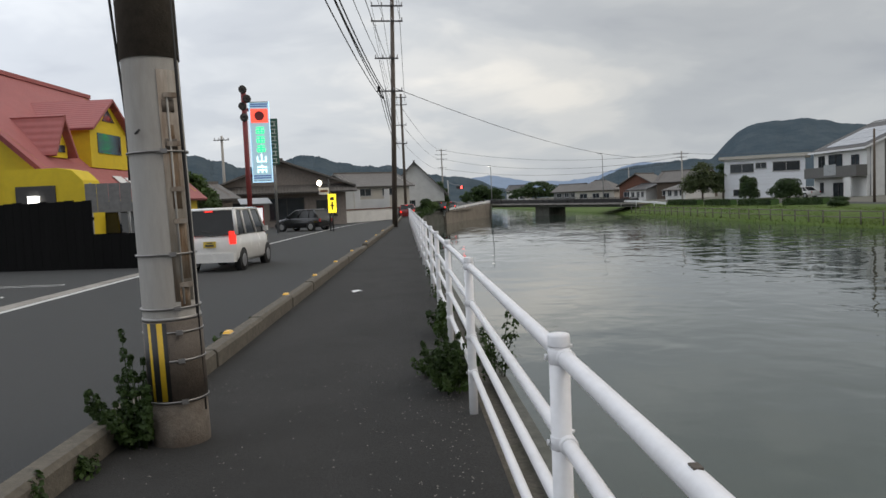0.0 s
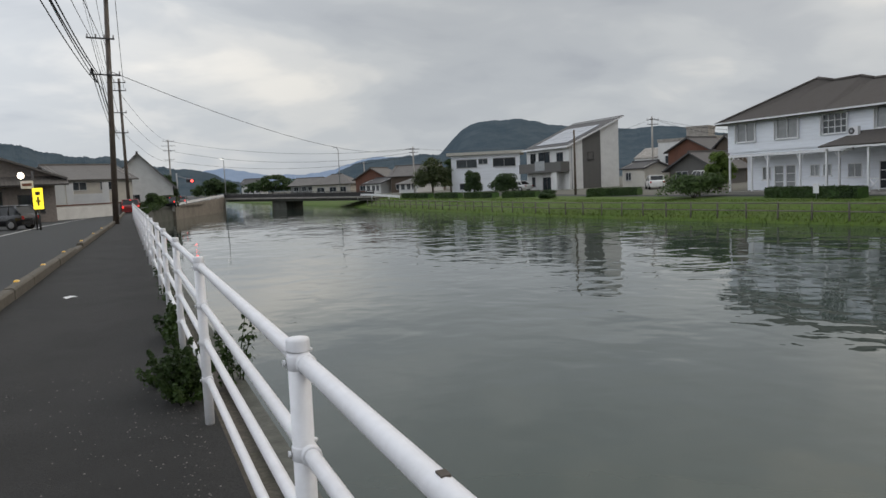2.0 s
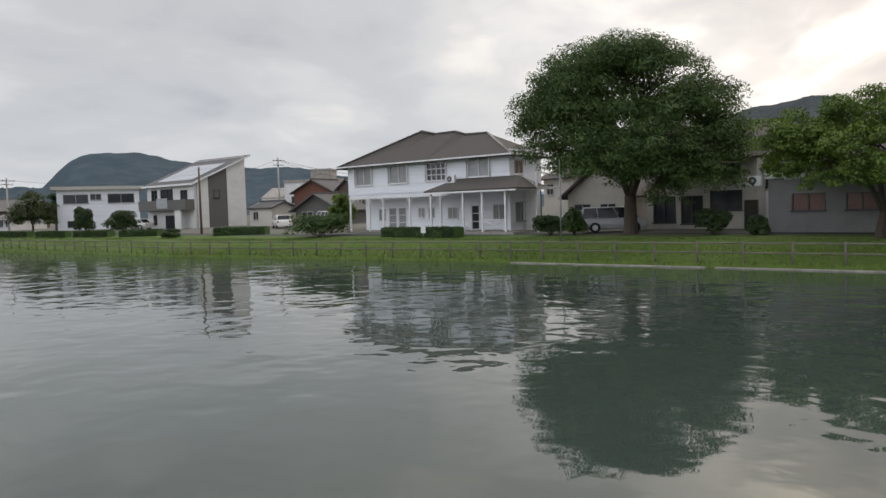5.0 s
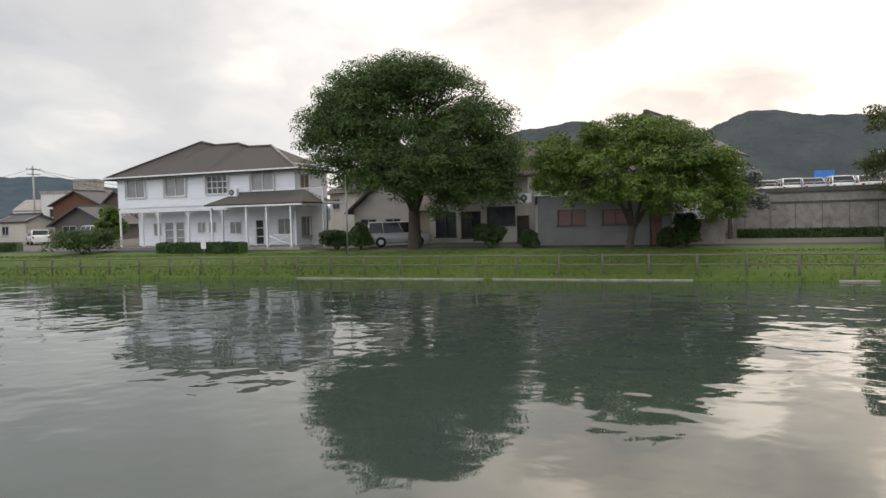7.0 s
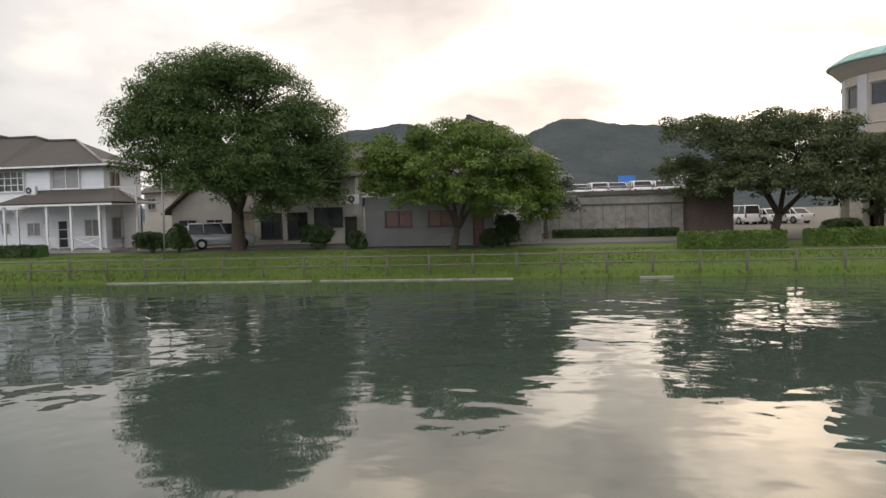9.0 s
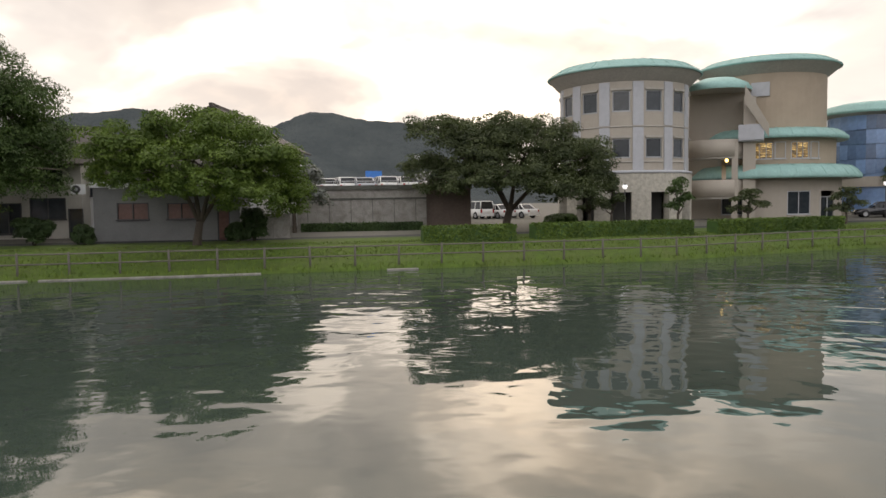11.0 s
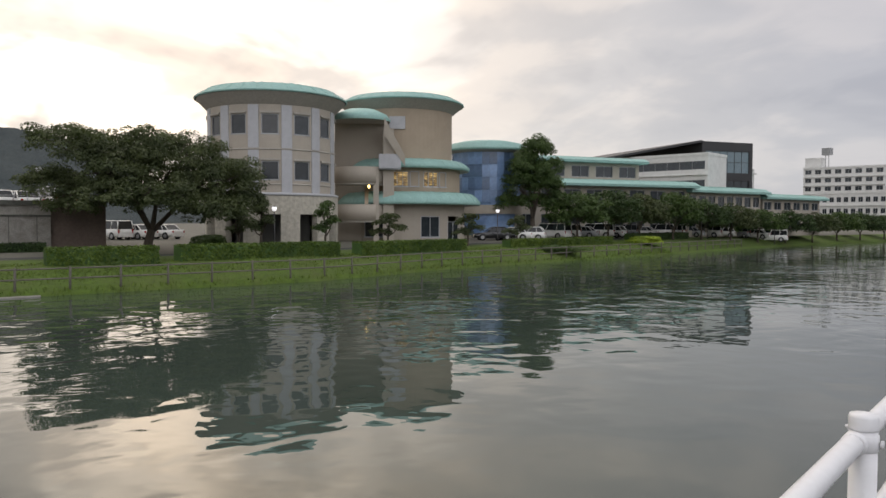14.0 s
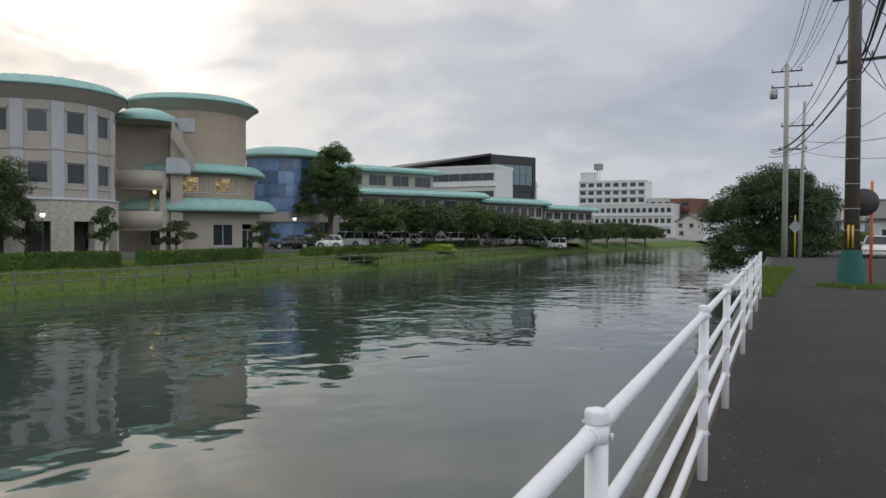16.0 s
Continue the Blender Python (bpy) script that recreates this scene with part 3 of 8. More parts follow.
WALL_CREAM = material("cream_render", (0.50, 0.475, 0.42), 0.85, scale=10, vary=0.08, stain=0.3, stain_scale=0.8, bump=0.2, bump_scale=40)
WALL_OFFWHITE = material("off_white_render", (0.66, 0.66, 0.64), 0.85, scale=10, vary=0.06, stain=0.3, stain_scale=0.7, bump=0.2, bump_scale=30)
WALL_GREY = material("grey_render", (0.205, 0.205, 0.20), 0.85, scale=8, vary=0.1, stain=0.35, stain_scale=0.7, bump=0.25, bump_scale=30)
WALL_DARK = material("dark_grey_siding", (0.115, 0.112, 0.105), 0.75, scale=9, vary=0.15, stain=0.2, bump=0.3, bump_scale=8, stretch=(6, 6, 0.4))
WALL_BROWN = material("dark_brown_boards", (0.10, 0.075, 0.055), 0.85, scale=9, vary=0.3, stain=0.3, bump=0.4, bump_scale=10, stretch=(6, 6, 0.4))
WALL_RUST = material("rusted_sheet_iron", (0.16, 0.07, 0.045), 0.85, scale=7, vary=0.4, stain=0.5, stain_col=(0.08, 0.05, 0.04), bump=0.3, bump_scale=12, stretch=(5, 5, 0.5))
ROOF_BROWN = material("brown_shingle_roof", (0.085, 0.074, 0.066), 0.85, scale=18, vary=0.3, stain=0.4, stain_scale=1.2, stain_col=(0.07, 0.06, 0.05), bump=0.6, bump_scale=14)
ROOF_TILE = material("grey_clay_roof_tiles", (0.145, 0.14, 0.135), 0.6, scale=16, vary=0.3, stain=0.4, stain_scale=1.0, stain_col=(0.09, 0.085, 0.08), bump=0.7, bump_scale=10)
ROOF_DARK = material("dark_roof_tiles", (0.075, 0.072, 0.072), 0.6, scale=16, vary=0.3, stain=0.3, bump=0.6, bump_scale=10)
TRIM_WHITE = material("white_trim_paint", (0.76, 0.76, 0.76), 0.5, scale=12, vary=0.05, stain=0.2, stain_scale=3, bump=0.05)
ALU = material("window_aluminium", (0.42, 0.42, 0.42), 0.4, 0.6, scale=15, vary=0.1, stain=0.1, bump=0.05)
METAL_DARK = material("dark_painted_metal", (0.06, 0.058, 0.058), 0.5, 0.3, scale=15, vary=0.2, stain=0.2, bump=0.1)
METAL_GREY = material("galvanised_metal", (0.36, 0.37, 0.38), 0.45, 0.7, scale=15, vary=0.15, stain=0.2, bump=0.1)
COPPER = material("verdigris_copper_roof", (0.28, 0.47, 0.43), 0.6, 0.0, scale=5, vary=0.15, stain=0.35, stain_scale=0.9, stain_col=(0.18, 0.33, 0.30), bump=0.25, bump_scale=10)
SOFFIT = material("shaded_soffit_board", (0.42, 0.39, 0.345), 0.8, scale=6, vary=0.15, stain=0.2, bump=0.1)
TILE_BEIGE = material("beige_tile_cladding", (0.41, 0.365, 0.305), 0.75, scale=25, vary=0.12, stain=0.25, stain_scale=0.8, stain_col=(0.31, 0.27, 0.225), bump=0.3, bump_scale=26)
TILE_TAN = material("tan_render", (0.39, 0.315, 0.235), 0.8, scale=20, vary=0.08, stain=0.2, stain_scale=0.7, bump=0.15, bump_scale=40)
PILASTER = material("pale_grey_panel", (0.45, 0.455, 0.475), 0.65, scale=10, vary=0.06, stain=0.25, stain_scale=1.5, bump=0.08)
STONE = material("rough_cream_stone", (0.47, 0.44, 0.37), 0.9, scale=3.2, vary=0.3, stain=0.4, stain_scale=2.2, stain_col=(0.34, 0.31, 0.27), bump=1.0, bump_scale=5)
# here the pale stain colour is reflected sky painted into the glass
BLUE_GLASS = material("blue_glass_with_sky_sheen", (0.13, 0.21, 0.36), 0.1, scale=0.8, vary=0.4, stain=0.35, stain_scale=0.4, stain_col=(0.26, 0.36, 0.52), bump=0.03, per_object=0.5)
SOLAR = material("solar_panel_glass", (0.34, 0.36, 0.40), 0.15, scale=6, vary=0.1, stain=0, bump=0.02)
BRICK_RED = material("red_brick_facing", (0.19, 0.085, 0.065), 0.85, scale=14, vary=0.2, stain=0.2, bump=0.2)
BLACK_PANEL = material("black_facade_panel", (0.028, 0.028, 0.03), 0.5, scale=5, vary=0.2, stain=0.2, bump=0.05)


def lit_interior():
    """A lit room seen through glass: strip lights high up, dim warm shelves below."""
    m = bpy.data.materials.new("lit_window")
    m.use_nodes = True
    m.node_tree.nodes.clear()
    n = Nodes(m.node_tree)
    co = n("TexCoord").outputs["Object"]
    bands = n.noise(n("Mapping", {"Vector": co, "Scale": (0.9, 1, 7.0)}).outputs[0], 1.6, 3.0, 0.6)
    k = n.ramp(bands, [(0.42, (0.03, 0.022, 0.012)), (0.56, (0.30, 0.19, 0.06)), (0.66, (1.0, 0.74, 0.30))])
    p = n("BsdfPrincipled", {"Base Color": (0.03, 0.025, 0.02, 1), "Roughness": 0.1, "Emission Color": k, "Emission Strength": 0.9})
    m.node_tree.links.new(p.outputs[0], n("OutputMaterial").inputs[0])
    return m


WARM_LIT = lit_interior()
LAMP_WHITE = glowing("white_lamp_glow", (1.0, 0.97, 0.88), 5.0)
LAMP_DIM = glowing("lamp_globe_glow", (0.95, 0.96, 1.0), 0.8)


def lined(mat_name, base, ribs, direction, **kw):
    """A roof or wall sheet with fine parallel ribs."""
    m = material(mat_name, base, **kw)
    t = m.node_tree
    n = Nodes(t)
    p = next(x for x in t.nodes if x.type == "BSDF_PRINCIPLED")
    w = n("TexWave", {"Vector": n("TexCoord").outputs["Object"], "Scale": ribs, "Distortion": 0.2}, wave_type="BANDS", bands_direction=direction)
    old = p.inputs["Normal"].links[0].from_socket
    b = n("Bump", {"Strength": 0.5, "Distance": 0.04, "Height": w.outputs["Fac"], "Normal": old})
    t.links.new(b.outputs[0], p.inputs["Normal"])
    return m


TILE_ROWS = lined("pantile_roof", (0.135, 0.125, 0.115), 1.2, "X", rough=0.6, scale=14, vary=0.3, stain=0.4, stain_scale=1.0, bump=0.4, bump_scale=10)
MESHES = {}


def cell_wall(s, us, zs, solid, front, back, m=None):
    """One joined sheet of cells: front(u, z) and back(u, z) give the two faces; faces only where a cell meets the open."""
    idx, vs, fs = {}, [], []

    def vert(i, j, side):
        k = (i, j, side)
        if k not in idx:
            idx[k] = len(vs)
            vs.append((back if side else front)(us[i], zs[j]))
        return idx[k]

    for i in range(len(us) - 1):
        for j in range(len(zs) - 1):
            if not solid(i, j):
                continue
            fs.append((vert(i, j, 0), vert(i + 1, j, 0), vert(i + 1, j + 1, 0), vert(i, j + 1, 0)))
            fs.append((vert(i, j + 1, 1), vert(i + 1, j + 1, 1), vert(i + 1, j, 1), vert(i, j, 1)))
            for di, dj, a, b in ((-1, 0, (i, j + 1), (i, j)), (1, 0, (i + 1, j), (i + 1, j + 1)), (0, -1, (i, j), (i + 1, j)), (0, 1, (i + 1, j + 1), (i, j + 1))):
                if not solid(i + di, j + dj):
                    fs.append((vert(*a, 0), vert(*a, 1), vert(*b, 1), vert(*b, 0)))
    return s.add(vs, fs, False, m)


def wall_sheet(s, u0, u1, z0, z1, v0, v1, holes=()):
    """A wall between v0 and v1 with real openings (u0, u1, z0, z1)."""
    us = sorted({u0, u1, *[x for h in holes for x in h[:2] if u0 < x < u1]})
    zs = sorted({z0, z1, *[x for h in holes for x in h[2:] if z0 < x < z1]})

    def solid(i, j):
        if not (0 <= i < len(us) - 1 and 0 <= j < len(zs) - 1):
            return False
        u, z = (us[i] + us[i + 1]) / 2, (zs[j] + zs[j + 1]) / 2
        return not any(h[0] <= u <= h[1] and h[2] <= z <= h[3] for h in holes)

    return cell_wall(s, us, zs, solid, lambda u, z: (u, v0, z), lambda u, z: (u, v1, z))


def window(parent, u, z, w, h, v, pane=None, frame_mat=None, bars=1, sill=True, turn=0.0, frame=0.07, name="window", cross=0):
    """A framed window whose outer face lies at depth v; u, z is its lower left corner."""
    frame_mat = frame_mat or ALU
    key = (round(w, 2), round(h, 2), frame_mat.name, bars, cross, sill, frame)
    if key not in MESHES:
        xs = [frame * 0.5] + [w * (i + 1) / (bars + 1) for i in range(bars)] + [w - frame * 0.5]
        qs = [frame * 0.5] + [h * (i + 1) / (cross + 1) for i in range(cross)] + [h - frame * 0.5]
        g = frame * 0.4
        lights = [(a + g, b - g, c + g, d - g) for a, b in zip(xs, xs[1:]) for c, d in zip(qs, qs[1:])]
        s = wall_sheet(Solid(), 0, w, 0, h, -0.03, 0.1, lights)
        MESHES[key] = s.mesh("window", frame_mat)
    o = part(name, MESHES[key], None, parent, m=pose(u, v, z, 0, 0, turn))
    kp = ("pane", round(w, 2), round(h, 2), (pane or GLASS).name)
    if kp not in MESHES:
        MESHES[kp] = Solid().box(frame * 0.6, w - frame * 0.6, 0.045, 0.06, frame * 0.6, h - frame * 0.6).mesh("pane", pane or GLASS)
    part("pane", MESHES[kp], None, o)
    if sill:
        ks = ("sill", round(w, 2), frame_mat.name)
        if ks not in MESHES:
            MESHES[ks] = Solid().box(-0.06, w + 0.06, -0.12, -0.032, -0.05, 0.03).mesh("sill", frame_mat)
        part("sill", MESHES[ks], None, o)
    return o


def add_roof(parent, mat, kind, w, d, z, rise, over=0.6, thick=0.16, ridge=None):
    """Roof over a plan w x d at height z. gable_u: ridge along the front; gable_v: gable to the front; hip; shed (low in front); flat."""
    out = []

    def slope(pts):
        out.append(("roof_slope", Solid().poly(pts, thick)))

    def cap(*q):
        out.append(("ridge", Solid().box(*q)))

    a, b, c, e = -over, w + over, -over, d + over
    k = rise / max(0.1, (d / 2 if kind in ("gable_u", "hip") else w / 2))
    ze = z - k * over if kind in ("gable_u", "gable_v", "hip") else z
    if kind == "gable_u":
        m = d / 2
        slope([(a, c, ze), (b, c, ze), (b, m, z + rise), (a, m, z + rise)])
        slope([(b, e, ze), (a, e, ze), (a, m, z + rise), (b, m, z + rise)])
        cap(a, b, m - 0.14, m + 0.14, z + rise - 0.05, z + rise + 0.14)
    elif kind == "gable_v":
        m = w / 2
        slope([(a, e, ze), (a, c, ze), (m, c, z + rise), (m, e, z + rise)])
        slope([(b, c, ze), (b, e, ze), (m, e, z + rise), (m, c, z + rise)])
        cap(m - 0.14, m + 0.14, c, e, z + rise - 0.05, z + rise + 0.14)
    elif kind == "hip":
        r0, r1 = ridge or (d / 2, w - d / 2)
        m = d / 2
        t = z + rise
        slope([(a, c, ze), (b, c, ze), (r1, m, t), (r0, m, t)])
        slope([(b, e, ze), (a, e, ze), (r0, m, t), (r1, m, t)])
        slope([(b, c, ze), (b, e, ze), (r1, m, t)])
        slope([(a, e, ze), (a, c, ze), (r0, m, t)])
        cap(r0 - 0.1, r1 + 0.1, m - 0.12, m + 0.12, t - 0.08, t + 0.1)
    elif kind == "shed":
        k = rise / d
        slope([(a, c, z - k * over), (b, c, z - k * over), (b, e, z + rise + k * over), (a, e, z + rise + k * over)])
    else:
        out.append(("roof_slab", Solid().box(a, b, c, e, z, z + max(rise, 0.2))))
    for nm, q in out:
        part(nm, q, mat, parent)


def house(label, a, b, depth, z0, eave, kind, rise, wall_mat, roof_mat, windows=(), over=0.6, pane=None, frame_mat=None, side=(), doors=(), name="house", category="house", group="", ridge=None, bars=1):
    """a, b: plan ends of the front; windows (u, z, w, h) with z above the base; side: the same on the right flank, along the depth."""
    L = math.dist(a, b)
    e = thing(name, pose(a[0], a[1], z0, 0, 0, math.degrees(math.atan2(b[1] - a[1], b[0] - a[0]))), label, category, group)
    holes = [(u, u + w, z, z + h) for u, z, w, h in windows] + [(u, u + w, -0.01, h) for u, w, h in doors]
    hs = [(u, u + w, z, z + h) for u, z, w, h in side]
    part("front_wall", wall_sheet(Solid(), 0, L, -0.6, eave, 0, 0.18, holes), wall_mat, e)
    part("side_wall", Solid().box(0, 0.18, 0.18, depth, -0.6, eave), wall_mat, e)
    part("back_wall", Solid().box(0.18, L - 0.18, depth - 0.18, depth, -0.6, eave + (rise if kind == "shed" else 0)), wall_mat, e)
    t = wall_sheet(Solid(), 0.18, depth, -0.6, eave, 0, 0.18, hs)
    part("side_wall", Solid().add(t.v, t.f, False, Matrix(((0, -1, 0, L), (1, 0, 0, 0), (0, 0, 1, 0), (0, 0, 0, 1)))), wall_mat, e)
    part("loft_floor", Solid().box(0.18, L - 0.18, 0.18, depth - 0.18, eave - 0.15, eave), wall_mat, e)
    ends = []
    if kind == "gable_u":
        ends = [[(x, 0, eave), (x, depth, eave), (x, depth / 2, eave + rise), (x + 0.18, 0, eave), (x + 0.18, depth, eave), (x + 0.18, depth / 2, eave + rise)] for x in (0.0, L - 0.18)]
    if kind == "gable_v":
        ends = [[(L, y, eave), (0, y, eave), (L / 2, y, eave + rise), (L, y + 0.18, eave), (0, y + 0.18, eave), (L / 2, y + 0.18, eave + rise)] for y in (0.0, depth - 0.18)]
    if kind == "shed":
        ends = [[(x, 0, eave), (x, depth, eave), (x, depth, eave + rise), (x + 0.18, 0, eave), (x + 0.18, depth, eave), (x + 0.18, depth, eave + rise)] for x in (0.0, L - 0.18)]
    for q in ends:
        part("gable_wall", Solid().add(q, [(0, 2, 1), (3, 4, 5), (0, 1, 4, 3), (1, 2, 5, 4), (2, 0, 3, 5)]), wall_mat, e)
    add_roof(e, roof_mat, kind, L, depth, eave, rise, over, ridge=ridge)
    for u, z, w, h in windows:
        window(e, u, z, w, h, 0.0, pane, frame_mat, bars)
    for u, z, w, h in side:
        window(e, L, z, w, h, u, pane, frame_mat, bars, turn=90)
    for u, w, h in doors:
        window(e, u, 0.0, w, h, 0.05, pane, frame_mat, 0, False, name="door")
    return e


# ---- far hills ----
def hill_material(name, base, light):
    m = bpy.data.materials.new(name)
    m.use_nodes = True
    m.node_tree.nodes.clear()
    n = Nodes(m.node_tree)
    co = n("TexCoord").outputs["Object"]
    k = n.noise(co, 0.02, 8.0, 0.7)
    col = n.mix(n.ramp(k, [(0.35, (0, 0, 0)), (0.65, (1, 1, 1))]), (*base, 1), (*light, 1))
    b = n("Bump", {"Strength": 1.0, "Distance": 8.0, "Height": n.noise(co, 0.06, 6.0, 0.7)}).outputs[0]
    p = n("BsdfPrincipled", {"Base Color": col, "Roughness": 1.0, "Specular IOR Level": 0.0, "Normal": b})
    m.node_tree.links.new(p.outputs[0], n("OutputMaterial").inputs[0])
    return m


# distance haze is mixed into these colours: the farther hills are paler and bluer
HILL_GREEN = hill_material("hazy_wooded_hill", (0.068, 0.080, 0.084), (0.100, 0.113, 0.112))
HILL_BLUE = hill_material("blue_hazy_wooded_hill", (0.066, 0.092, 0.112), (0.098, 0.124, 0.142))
HILL_FAR = hill_material("haze_paled_far_mountains", (0.24, 0.31, 0.42), (0.28, 0.35, 0.46))


def hills(label, az0, az1, dist, base_el, bumps, mat, rough=0.12, seed=3, deep=0.35):
    """A ridge seen between two bearings; bumps (bearing, width, height), all in degrees, add up over base_el."""
    n = int(abs(az1 - az0) * 10) + 2
    m = 9
    vs = []
    for i in range(n):
        az = az0 + (az1 - az0) * i / (n - 1)
        el = base_el + sum(h * math.exp(-((az - c) / w) ** 2) for c, w, h in bumps)
        el += rough * (noise.fractal(Vector((az * 0.9, seed, 0)), 1.0, 2.0, 5) + 0.5 * noise.noise(Vector((az * 9, seed, 2))))
        top = dist * math.tan(radians(max(el, 0.05)))
        for j in range(m):
            k = j / (m - 1)
            d = dist * (1 - deep * (1 - k) ** 1.3 * 0.8)
            x, y = at(az, d)
            wob = noise.fractal(Vector((x * 0.006, y * 0.006, seed)), 1.0, 2.0, 4) * top * 0.12 * (1 - k)
            vs.append((x, y, -4 + (top + 5.48) * math.sin(k * math.pi / 2) ** 1.2 + wob))
    fs = [(i * m + j, (i + 1) * m + j, (i + 1) * m + j + 1, i * m + j + 1) for i in range(n - 1) for j in range(m - 1)]
    o = part("hill", Solid().add(vs, fs, True), mat)
    return tagged(o, label, "hill", kind="structure")


hills("far mountains, pale blue with distance haze", 30, -60, 4200, 1.15, [(-17.5, 3.0, 1.1), (-20, 1.2, 0.35), (-6, 2.2, 0.6), (4, 6, 0.8)], HILL_FAR, 0.1, 5)
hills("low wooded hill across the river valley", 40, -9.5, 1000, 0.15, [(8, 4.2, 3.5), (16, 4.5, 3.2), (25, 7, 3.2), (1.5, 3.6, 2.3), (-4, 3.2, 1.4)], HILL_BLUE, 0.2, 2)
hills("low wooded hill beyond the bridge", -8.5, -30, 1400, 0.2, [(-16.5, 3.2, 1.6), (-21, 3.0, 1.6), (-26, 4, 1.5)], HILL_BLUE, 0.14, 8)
hills("wooded mountain with a long ridge, dark blue with haze", -19, -60, 2000, 0.3, [(-24.4, 2.9, 3.2), (-28.4, 3.2, 3.3), (-33.4, 3.8, 3.0), (-39, 3.6, 2.4), (-45, 5, 2.0), (-53, 5, 2)], HILL_BLUE, 0.08, 11)
hills("grey-green wooded hill", -60, -104, 620, 0.95, [(-66, 4, 4.6), (-72.6, 3.2, 4.4), (-77.4, 3.4, 5.1), (-82.5, 3.6, 3.6), (-89.5, 4.8, 5.4), (-96.5, 4.8, 4.0), (-103, 5, 3.2)], HILL_GREEN, 0.1, 21)
hills("low wooded hill in the distance", -100, -135, 900, 0.4, [(-103, 4, 2.2), (-115, 8, 1.5)], HILL_GREEN, 0.2, 31)
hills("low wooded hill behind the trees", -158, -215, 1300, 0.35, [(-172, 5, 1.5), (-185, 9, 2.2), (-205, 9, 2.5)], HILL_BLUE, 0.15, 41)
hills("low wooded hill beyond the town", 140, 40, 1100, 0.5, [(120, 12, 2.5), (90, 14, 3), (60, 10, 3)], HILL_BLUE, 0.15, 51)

# ---- white house with a colonnade ----
def white_house():
    e = thing("house", pose(48, 50.76, -0.42, 0, 0, -90), "large white two-storey wooden house with brown hipped roof and porch", "house")
    L, dep, up0, eave = 18.15, 4.6, 3.42, 6.45
    wins = [(1.05, 4.25, 2.1, 1.6), (5.3, 4.25, 2.2, 1.62), (9.66, 4.3, 2.15, 1.5), (14.06, 4.4, 2.2, 1.55)]
    s = Solid()
    wall_sheet(s, 0, L, up0, eave, 0, 0.18, [(u, u + w, z, z + h) for u, z, w, h in wins])
    s.box(0, 0.18, 0.18, dep, up0, eave).box(0.18, L - 0.18, dep - 0.18, dep, up0, eave)
    t = Solid()
    wall_sheet(t, 0.18, dep, up0, eave, 0, 0.18, [(0.7, 1.9, 3.5, 5.6)])
    side = Matrix(((0, -1, 0, L), (1, 0, 0, 0), (0, 0, 1, 0), (0, 0, 0, 1)))
    s.add(t.v, t.f, False, side)
    s.box(0.18, L - 0.18, 0.18, dep - 0.18, eave - 0.15, eave).box(0.1, L - 0.05, 0.1, dep, up0 - 0.2, up0)
    part("upper_wall", s, WALL_WHITE, e)
    low = [(2.0, 0.95, 0.95, 1.15), (6.9, 1.15, 0.9, 0.95), (8.1, 1.15, 0.8, 0.95), (10.3, 1.0, 1.2, 1.05), (15.1, 0.9, 1.3, 1.3)]
    doors = [(3.3, 0.1, 1.0, 2.05), (4.5, 0.1, 1.0, 2.05), (12.9, 0.1, 0.85, 2.05)]
    s = Solid()
    wall_sheet(s, 0.3, L, -0.3, up0 - 0.2, 1.9, 2.08, [(u, u + w, z, z + h) for u, z, w, h in low + doors])
    s.box(0.3, 0.48, 2.08, dep, -0.3, up0 - 0.2).box(0.48, L, dep - 0.18, dep, -0.3, up0 - 0.2)
    t = Solid()
    wall_sheet(t, 0.0, dep, -0.3, up0 - 0.2, 0, 0.18, [(0.7, 2.1, 0.75, 2.3)])
    s.add(t.v, t.f, False, side)
    part("lower_wall", s, WALL_WHITE, e)
    # hipped roof whose ridge steps down in three low humps
    t, m, o = eave + 2.15, dep / 2, 0.75
    ze = eave - 0.5
    ridge = [(7.3, t + 0.25), (8.8, t - 0.12), (11.1, t - 0.12), (12.2, t - 0.45), (14.5, t - 0.5)]
    foot = [-o, 6.0, 10.0, 13.0, L + o]
    for (u0, z0), (u1, z1), f0, f1 in zip(ridge, ridge[1:], foot, foot[1:]):
        part("roof_slope", Solid().poly([(f0, -o, ze), (f1, -o, ze), (u1, m, z1), (u0, m, z0)], 0.14), ROOF_BROWN, e)
        part("roof_slope", Solid().poly([(f1, dep + o, ze), (f0, dep + o, ze), (u0, m, z0), (u1, m, z1)], 0.14), ROOF_BROWN, e)
        part("ridge", Solid().tube([(u0, m, z0 + 0.03), (u1, m, z1 + 0.03)], 0.11, 8), ROOF_BROWN, e)
    for side_u, (u, z) in ((-o, ridge[0]), (L + o, ridge[-1])):
        a, b = ((dep + o, -o) if side_u < 0 else (-o, dep + o))
        part("roof_hip", Solid().poly([(side_u, a, ze), (side_u, b, ze), (u, m, z)], 0.14), ROOF_BROWN, e)
        part("hip_ridge", Solid().tube([(side_u, -o, ze + 0.04), (u, m, z + 0.04)], 0.09, 8), CONCRETE if side_u > 0 else ROOF_BROWN, e)
    g = Solid().box(-0.75, L + 0.75, -0.84, -0.74, eave - 0.52, eave - 0.40).box(L + 0.74, L + 0.84, -0.8, dep + 0.7, eave - 0.52, eave - 0.40)
    part("gutter", g, TRIM_WHITE, e)
    for i, (u, z, w, h) in enumerate(wins):
        window(e, u, z, w, h, 0.0, GLASS if i == 2 else CURTAIN, TRIM_WHITE, 3 if i == 2 else 1, True, cross=2 if i == 2 else 0)
